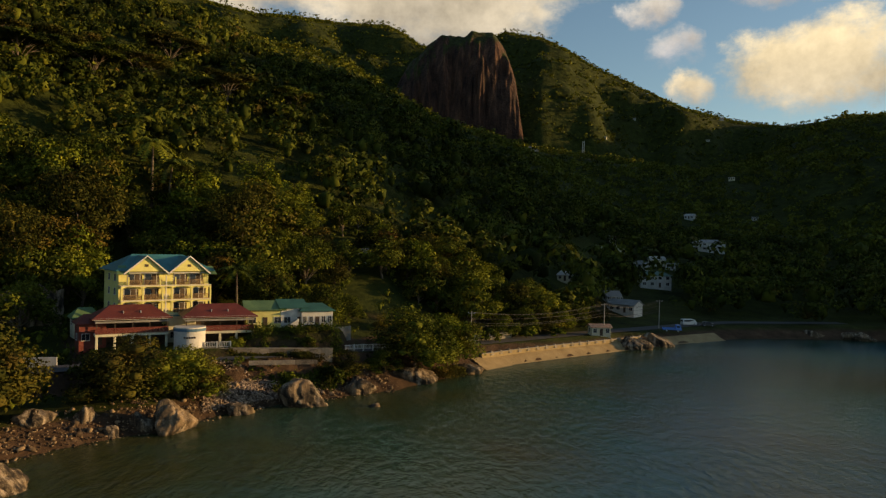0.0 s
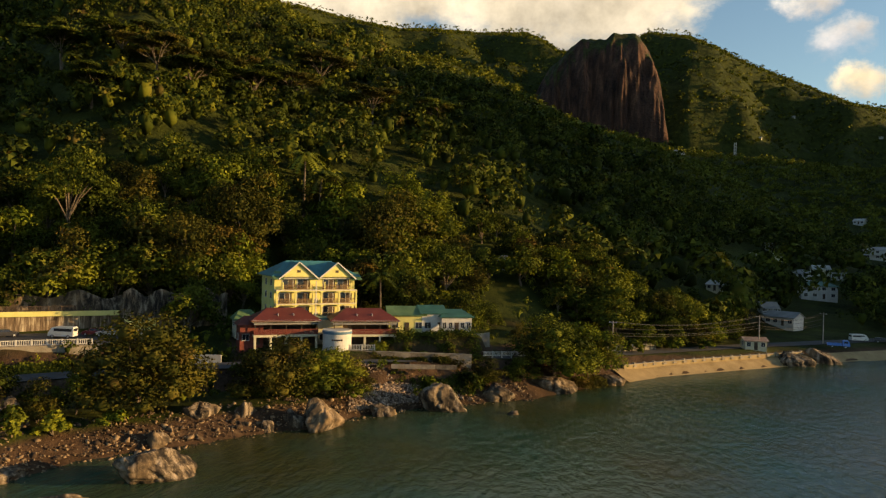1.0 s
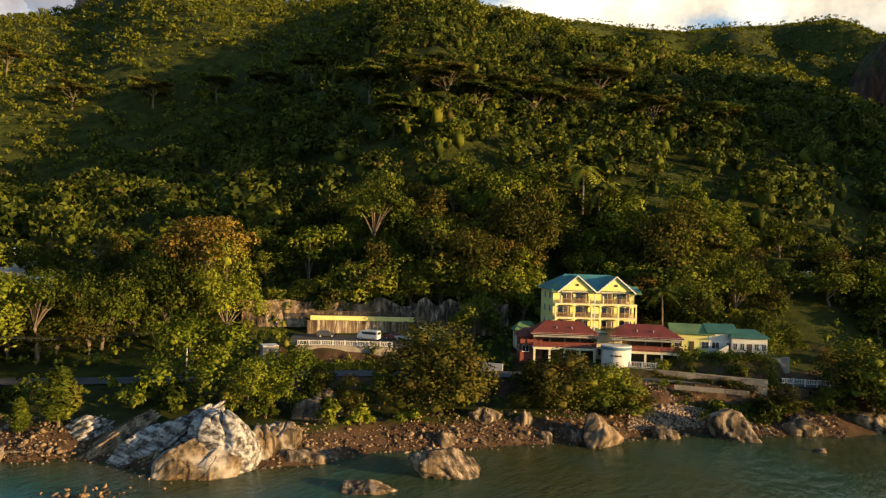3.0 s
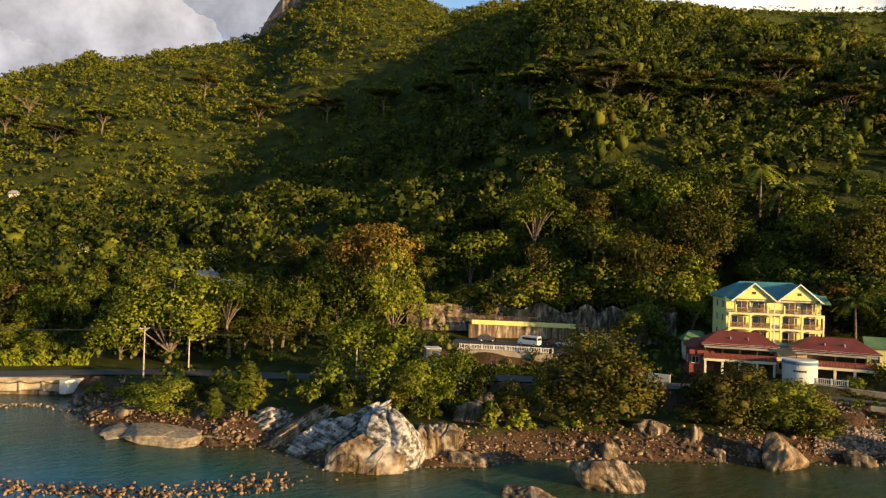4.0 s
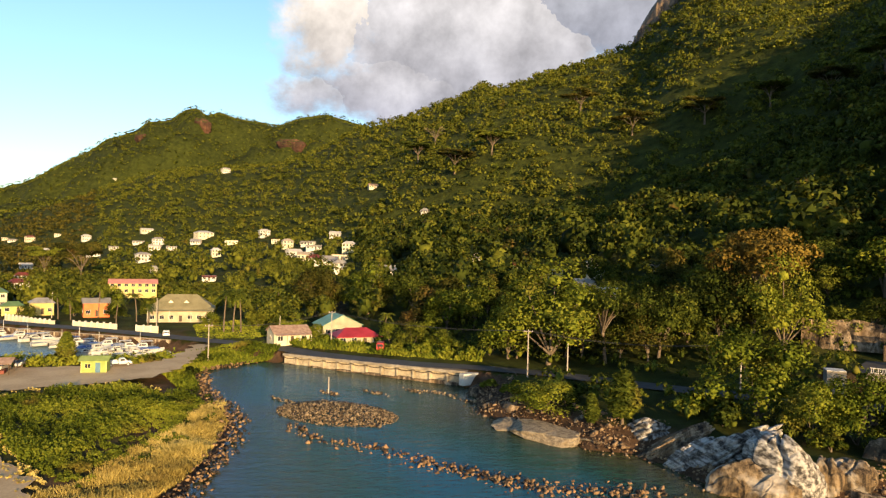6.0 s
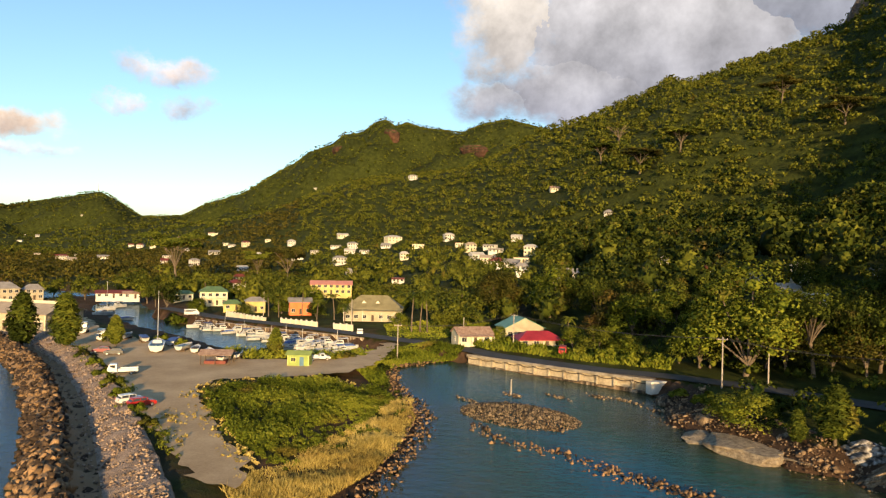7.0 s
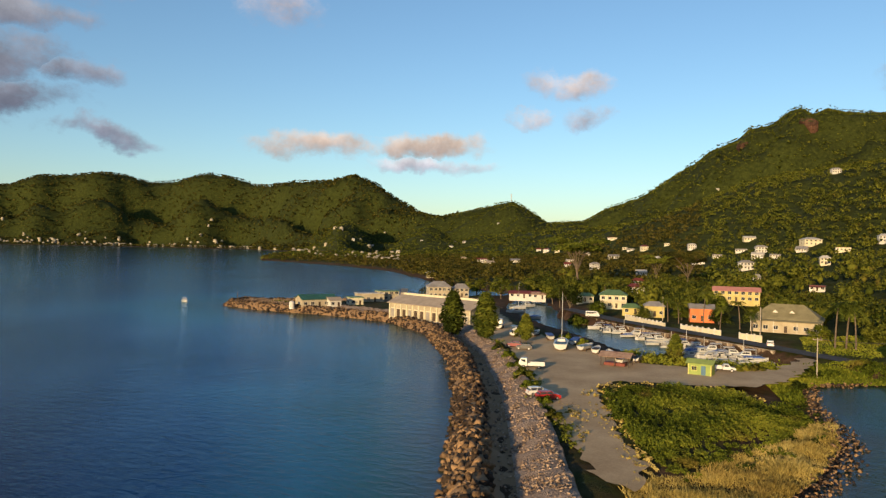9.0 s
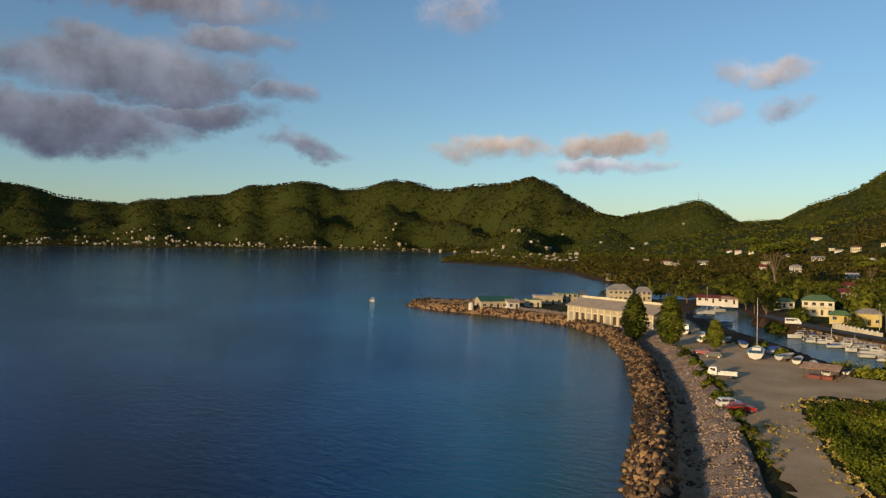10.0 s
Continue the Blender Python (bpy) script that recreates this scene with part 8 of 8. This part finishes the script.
def meadow(name, label, n, ring, mat, size, h0, h1, seed, lean=.5, z=2.3):
    """Upright blades and sprigs over a patch of ground."""
    rng = np.random.RandomState(seed)
    poly = xy_of(ring)
    lo, hi = poly.min(0), poly.max(0)
    p = rng.uniform(lo, hi, (n * 3, 2))
    p = p[inside(p[:, 0], p[:, 1], poly)][:n]
    m = len(p)
    zz = np.maximum(land_height(p[:, 0], p[:, 1]), .2)
    lump = .65 + .5 * wave_noise(p[:, 0], p[:, 1], seed, 7, 3)
    h = rng.uniform(h0, h1, m) * np.clip(lump, .3, 1.4)
    a = rng.uniform(0, 2 * np.pi, m)
    w = np.stack([np.cos(a), np.sin(a), np.zeros(m)], 1) * (size * rng.uniform(.6, 1.4, m))[:, None]
    tip = np.stack([rng.normal(0, lean, m) * h, rng.normal(0, lean, m) * h, h], 1)
    base = np.stack([p[:, 0], p[:, 1], zz - .05], 1)
    v = np.stack([base - w * .5, base + tip * .55 - w, base + tip, base + tip * .5 + w], 1).reshape(-1, 3)
    b = np.arange(m)[:, None] * 4
    f = np.concatenate([b + [[0, 2, 1]], b + [[0, 3, 2]]])
    return tagged(mesh_object(name, v, f, mat), label, "grass", kind="stuff")


def thicket(name, label, n, ring, mat, seed, h0, h1, leaves=34):
    """Low bushes grown into one another: lumps of leaf sprays."""
    rng = np.random.RandomState(seed)
    poly = xy_of(ring)
    p = rng.uniform(poly.min(0), poly.max(0), (n * 4, 2))
    p = p[inside(p[:, 0], p[:, 1], poly)][:n]
    m = len(p)
    h = rng.uniform(h0, h1, m) * np.clip(.8 + .4 * wave_noise(p[:, 0], p[:, 1], seed, 14, 3), .4, 1.3)
    z = np.maximum(land_height(p[:, 0], p[:, 1]), .1)
    d = rng.normal(0, 1, (m, leaves, 3))
    d /= np.linalg.norm(d, axis=2)[:, :, None]
    d[:, :, 2] = np.abs(d[:, :, 2])
    c = np.stack([p[:, 0], p[:, 1], z], 1)[:, None, :] + d * (h[:, None, None] * rng.uniform(.55, 1.1, (m, leaves, 1))) * np.array([.8, .8, .95])
    v, f = sprays(rng, c.reshape(-1, 3), d.reshape(-1, 3), .27 * (34 / leaves) ** .45 * np.repeat(h, leaves) ** .5, .8)
    return tagged(mesh_object(name, v, f, mat), label, "scrub", kind="stuff")


thicket("green_scrub", "dense low green scrub on the spit", 1300, [(110.9, 124), (109.6, 133), (105.3, 138), (97.2, 139), (96, 128), (98.1, 109), (101.2, 97), (104.6, 85), (106.8, 88), (109.6, 104)], leaf_bright, 301, .7, 1.6, 70)
thicket("scrub_fringe", "straggling olive shoots round the scrub", 330, [(108.6, 92), (110.6, 110), (111.4, 128), (109.6, 137), (105, 137), (100, 139), (96.6, 144), (95.4, 132), (95.0, 118), (96.6, 103), (101, 93), (106, 84)], leaf_mat, 309, .4, 1.1, 22)
meadow("dry_grass", "tall golden dry grass along the lagoon edge", 30000, [(106.4, 85), (104.2, 87), (101.0, 99), (97.6, 112), (95.6, 131), (94.5, 129), (94.2, 114), (95.6, 97), (97.8, 86), (102.5, 75), (108.0, 72), (109.4, 78)], grass_gold, .045, .5, 1.3, 302, .4)
thicket("track_weeds", "green weeds beside the breakwater", 330, [(113.2, 88), (115.2, 103), (117.0, 122), (119.0, 149), (120.2, 180), (121, 203), (120.2, 203), (118.8, 180), (117.0, 149), (115.3, 122), (113.8, 103), (112.2, 88)], leaf_mat, 303, .6, 1.6)
meadow("isthmus_grass", "bright green grass between lagoon and harbour", 16000, [(96.4, 142), (97, 160), (95, 169), (90.6, 178), (90.4, 188), (94, 190), (97, 186), (98.4, 178), (99.6, 166), (98.6, 152), (98, 144)], leaf_bright, .22, .5, 1.5, 304)
thicket("harbour_scrub", "green bushes on the harbour bank", 260, [(109.2, 168), (106.6, 164), (103.4, 166), (100.4, 168), (98.2, 172), (98.8, 186), (101.4, 180), (104.6, 177), (107.2, 182), (109.8, 190)], leaf_bright, 305, 1.2, 2.6)
meadow("road_verge", "shrubs and creepers along the coast road", 9000, [(74, 156.5), (79, 163), (84, 171), (88, 180.5), (91, 194), (90, 199), (86, 188), (80, 175), (74, 165)], leaf_bright, .30, .6, 2.2, 306)
meadow("roadside_lawn", "rough green lawn behind the harbour road", 9000, [(92.5, 197), (96.5, 203), (97, 232), (93, 250), (90, 262), (88, 240), (89.6, 212)], leaf_bright, .22, .2, .7, 307)
meadow("breakwater_scrub", "low weeds on the breakwater head", 2600, [(134, 285), (139, 310), (140.6, 325), (137.5, 320), (133.5, 298)], leaf_mat, .3, .3, 1.0, 308)

thicket("track_edge_weeds", "thin dry weeds straggling onto the gravel track", 420, [(112.6, 92), (113.6, 104), (114.6, 118), (112.4, 118), (112.8, 128), (110.6, 139), (100, 144), (99, 141), (109.6, 134), (110.6, 120), (109.0, 102), (106.6, 86), (108, 80), (109.8, 90), (111.6, 108)], grass_gold, 316, .2, .6, 16)
thicket("wall_shrubs", "dark shrubs growing along the stone garden wall", 150, [(8.6, 132.8), (12, 132.6), (17, 132.4), (17, 134), (12, 134.6), (8.6, 135.2)], leaf_dark, 317, .6, 1.3, 60)
thicket("roadside_hedge", "thick garden hedge between the coast road and the houses", 170, [(80, 167), (84, 173), (88, 182), (89.4, 186), (88.4, 187), (86, 184), (83, 178), (80, 171)], leaf_bright, 314, 1.0, 2.3)
thicket("car_park_bank", "shrubs and creepers on the bank below the car park", 260, [(34, 133.5), (46, 133.5), (46, 141), (40, 142), (34, 141)], leaf_mat, 315, .8, 2.0)
thicket("garden_hedge", "clipped and straggling shrubs below the terrace wall", 190, [(8.2, 136), (12, 135.4), (17, 134.8), (17, 138.6), (12, 141), (8.2, 141.5)], leaf_mat, 311, .8, 2.0, 60)
thicket("bank_growth", "creepers and shrubs on the bank below the road", 420, [(7, 130), (13.2, 124), (13.6, 127.4), (19, 127), (19.4, 118), (28, 117), (28, 127), (19, 128.8), (14, 129.6), (7, 136)], leaf_mat, 312, .6, 1.7)
bloom_mat = leafy("bougainvillea_bloom", (.05, .012, .03), (.16, .035, .09), (.28, .06, .16), (.10, .05, .03))
thicket("bougainvillea", "purple bougainvillea hanging over the terrace wall", 16, [(14.4, 135), (15.8, 135), (15.8, 137), (14.4, 137)], bloom_mat, 313, 1.2, 2.4)

# bushes that stand singly round the harbour and along the shore
BUSH = make_tree(91, 620, leaf_bright, .085, 8, .0, .40, 1.0, n_limbs=2, name="bush")
BUSH_B = make_tree(92, 620, leaf_mat, .085, 8, .0, .40, 1.0, n_limbs=2, name="bush")
for k, (yaw, r, h, w) in enumerate([(119.5, 175, 2.8, 1.2), (118.6, 162, 3.2, 1.3), (118.3, 150, 3.0, 1.4), (117.4, 138, 3.2, 1.3), (116.8, 128, 3.0, 1.5), (115.9, 116, 2.4, 1.4), (114.9, 106, 2.0, 1.4), (108.6, 168, 3.2, 1.2), (107.0, 167, 3.0, 1.3),
                                    (106.0, 171, 3.4, 1.2), (104.9, 166, 2.6, 1.4), (100.9, 164, 2.8, 1.4), (99.8, 166, 3.4, 1.3), (98.6, 170, 3.4, 1.4), (97.6, 168, 2.8, 1.5), (96.2, 172, 3.0, 1.4), (94.6, 178, 2.6, 1.5), (93.0, 184, 2.8, 1.5), (97.0, 158, 2.4, 1.6),
                                    (112.6, 186, 3.4, 1.2), (114.2, 194, 3.6, 1.2), (117.6, 200, 4.5, 1.0), (112.8, 262, 6, 1.2), (111.6, 266, 5, 1.2), (113.2, 268, 5.5, 1.3), (123.9, 240, 3, 1.2), (40.5, 103, 4, 1.3), (43.0, 103, 4.5, 1.2), (36.5, 105, 3.2, 1.5),
                                    (48.0, 106, 4, 1.2), (55.0, 112, 5, 1.3), (57.5, 116, 5, 1.3), (71.5, 126, 3.4, 1.5), (66.5, 120, 4, 1.5), (73.2, 137, 3, 1.5), (12, 127, 3.2, 1.6), (9.0, 130, 4, 1.5), (14.5, 136.5, 2.4, 1.5), (12.8, 137, 2.6, 1.5), (10.8, 137, 2.4, 1.5), (16.4, 136.5, 2.2, 1.4), (26.5, 133, 3, 1.3), (29, 136, 3.5, 1.3),
                                    (77, 163, 4.2, 1.3), (79, 166, 4.8, 1.3), (81, 172, 4, 1.4), (75, 160, 4.5, 1.3), (87, 186, 3.4, 1.4), (-4, 176, 4, 1.4), (-7, 188, 4.4, 1.4), (-9.5, 196, 4, 1.4), (-1, 166, 4.2, 1.4)]):
    q = polar(yaw, r)
    set_tree(BUSH if k % 3 else BUSH_B, "leafy green bush beside the track" if yaw > 90 else "leafy green bush on the coastal bank", "bush", "bushes", q.x, q.y, h, w, k * 2.1, .15)
for ob in (BUSH, BUSH_B):
    for child in list(ob.children):
        bpy.data.objects.remove(child)
    bpy.data.objects.remove(ob)

# ---- poles and wires ----
wood_pole = mottled("grey_pole", (.20, .17, .14), (.42, .38, .33), 1.0, .9)
wire_mat = mottled("wire", (.02, .02, .02), (.05, .05, .05), 1, .6)


def pole(yaw, r, h, label, arm=True):
    q = polar(yaw, r)
    z = ground_z(q.x, q.y)
    root = thing("utility_pole", Matrix.Translation((q.x, q.y, z)) @ pose(0, 0, 0, 0, 0, yaw), label, "pole", "utility poles")
    bm = bmesh.new()
    bmesh.ops.create_cone(bm, cap_ends=True, segments=10, radius1=.17, radius2=.11, depth=h + .6, matrix=Matrix.Translation((0, 0, h / 2 - .3)))
    part("pole", bm, wood_pole, root)
    if arm:
        part("crossarm", box_bm(-.9, .9, -.06, .06, h - .5, h - .36), wood_pole, root)
        for s in (-.8, 0, .8):
            part("insulator", box_bm(s - .05, s + .05, -.05, .05, h - .36, h - .18), white_paint, root)
    return Vector((q.x, q.y, z + h - .2))


def wires(tops, sag, off=(-.8, 0, .8)):
    for a, b in zip(tops[:-1], tops[1:]):
        d = (b - a).normalized()
        s = Vector((-d.y, d.x, 0))
        for o in off:
            cu = bpy.data.curves.new("power_line", "CURVE")
            cu.dimensions, cu.bevel_depth, cu.bevel_resolution = "3D", .022, 0
            sp = cu.splines.new("POLY")
            sp.points.add(12)
            for k in range(13):
                t = k / 12
                p = a.lerp(b, t) + s * o - Vector((0, 0, sag * 4 * t * (1 - t)))
                sp.points[k].co = (*p, 1)
            cu.materials.append(wire_mat)
            tagged(new("power_line", cu), "thin dark power line between poles", "cable", "power lines")


tops = [pole(*q) for q in ((95.8, 172, 9.4, "tall wooden pole beside the lagoon"), (86.3, 184, 9.0, "wooden pole beside the coast road"), (70.2, 139.5, 9.4, "pale concrete pole beside the coast road"), (54.0, 133.5, 8.6, "wooden pole beside the coast road"))]
wires(tops, 1.4)
tops = [pole(*q) for q in ((-2.5, 168, 8.0, "wooden pole behind the beach wall"), (-13.2, 204, 9.2, "wooden pole beside the beach hut"), (-17.4, 230, 9.2, "wooden pole behind the beach"))]
wires(tops, 1.6)
for drop, sag in ((1.6, 1.0), (2.5, 1.3), (3.3, .9)):
    wires([q - Vector((0, 0, drop)) for q in tops], sag, (-.1, .1))
pole(67.0, 142, 6.6, "leaning wooden pole beside the coast road", False)
pole(90.4, 196, 6.5, "wooden pole beside the rusty house", False)
pole(99.6, 232, 8.5, "wooden pole beside the harbour road", False)
pole(106.6, 262, 8.5, "wooden pole beside the harbour road", False)
for yaw, r, h in ((-11.2, 820, 19), (118.7, 2600, 30)):
    q = polar(yaw, r)
    m = thing("radio_mast", Matrix.Translation((q.x, q.y, ground_z(q.x, q.y))), "slender white lattice radio mast on the hill", "mast")
    for sx in (-1, 1):
        for sy in (-1, 1):
            slab("leg", m, white_paint, sx * .9 - .2, sx * .9 + .2, sy * .9 - .2, sy * .9 + .2, -2, h)
    for k in range(6):
        slab("brace", m, white_paint, -1.0, 1.0, -1.0, -.8, h * (k + .5) / 6, h * (k + .5) / 6 + .35)
post = thing("mooring_post", Matrix.Translation(polar(86.4, 137, 0)), "thin wooden post standing in the lagoon", "post")
slab("pole", post, wood_pole, -.1, .1, -.1, .1, -1, 3.2)

# ---- houses across the bay, too small to pick apart ----
rng = np.random.RandomState(55)
n = 330
yaw = rng.uniform(127, 173, n)
base = np.interp(yaw, [127, 134, 140, 147, 156, 164, 175], [900, 1250, 3040, 3320, 3520, 3620, 3720])
r = base + rng.exponential(60, n) * np.where(yaw < 138, 5, 1) + 12
x, y = -np.sin(np.radians(yaw)) * r, np.cos(np.radians(yaw)) * r
ok = shore_distance(x, y) > 6
x, y, r = x[ok], y[ok], r[ok]
z = land_height(x, y)
vs, fs, o = [], [], 0
for i in range(len(x)):
    k = 1.0 if r[i] > 2000 else .62
    w, d, h = k * rng.uniform(8, 15), k * rng.uniform(7, 10), k * rng.uniform(4, 9)
    a = rng.uniform(0, np.pi)
    c, s = math.cos(a), math.sin(a)
    pts = [(-w, -d, -3), (w, -d, -3), (w, d, -3), (-w, d, -3), (-w, -d, h), (w, -d, h), (w, d, h), (-w, d, h), (-w * .5, 0, h + 3), (w * .5, 0, h + 3)]
    vs += [(x[i] + (px * c - py * s) / 2, y[i] + (px * s + py * c) / 2, z[i] + pz) for px, py, pz in pts]
    fs += [(o + p, o + q, o + t) for p, q, t in ((0, 1, 5), (0, 5, 4), (1, 2, 6), (1, 6, 5), (2, 3, 7), (2, 7, 6), (3, 0, 4), (3, 4, 7), (4, 5, 9), (4, 9, 8), (6, 7, 8), (6, 8, 9), (5, 6, 9), (7, 4, 8))]
    o += 10
tagged(mesh_object("bay_houses", np.array(vs), np.array(fs), dusty_wall), "scattered white houses along the far shore of the bay", "houses", kind="stuff")
far_line, far_side = offset_line([(139.5, 2990), (143, 3180), (147, 3300), (156, 3500), (164, 3600), (174, 3665)], 40.0)
far_beach = ribbon("far_beach", np.concatenate([far_line, np.full((len(far_line), 1), 1.0)], 1), 14, sand_mat)
tagged(far_beach, "pale sand beach along the far shore of the bay", "beach", kind="structure")
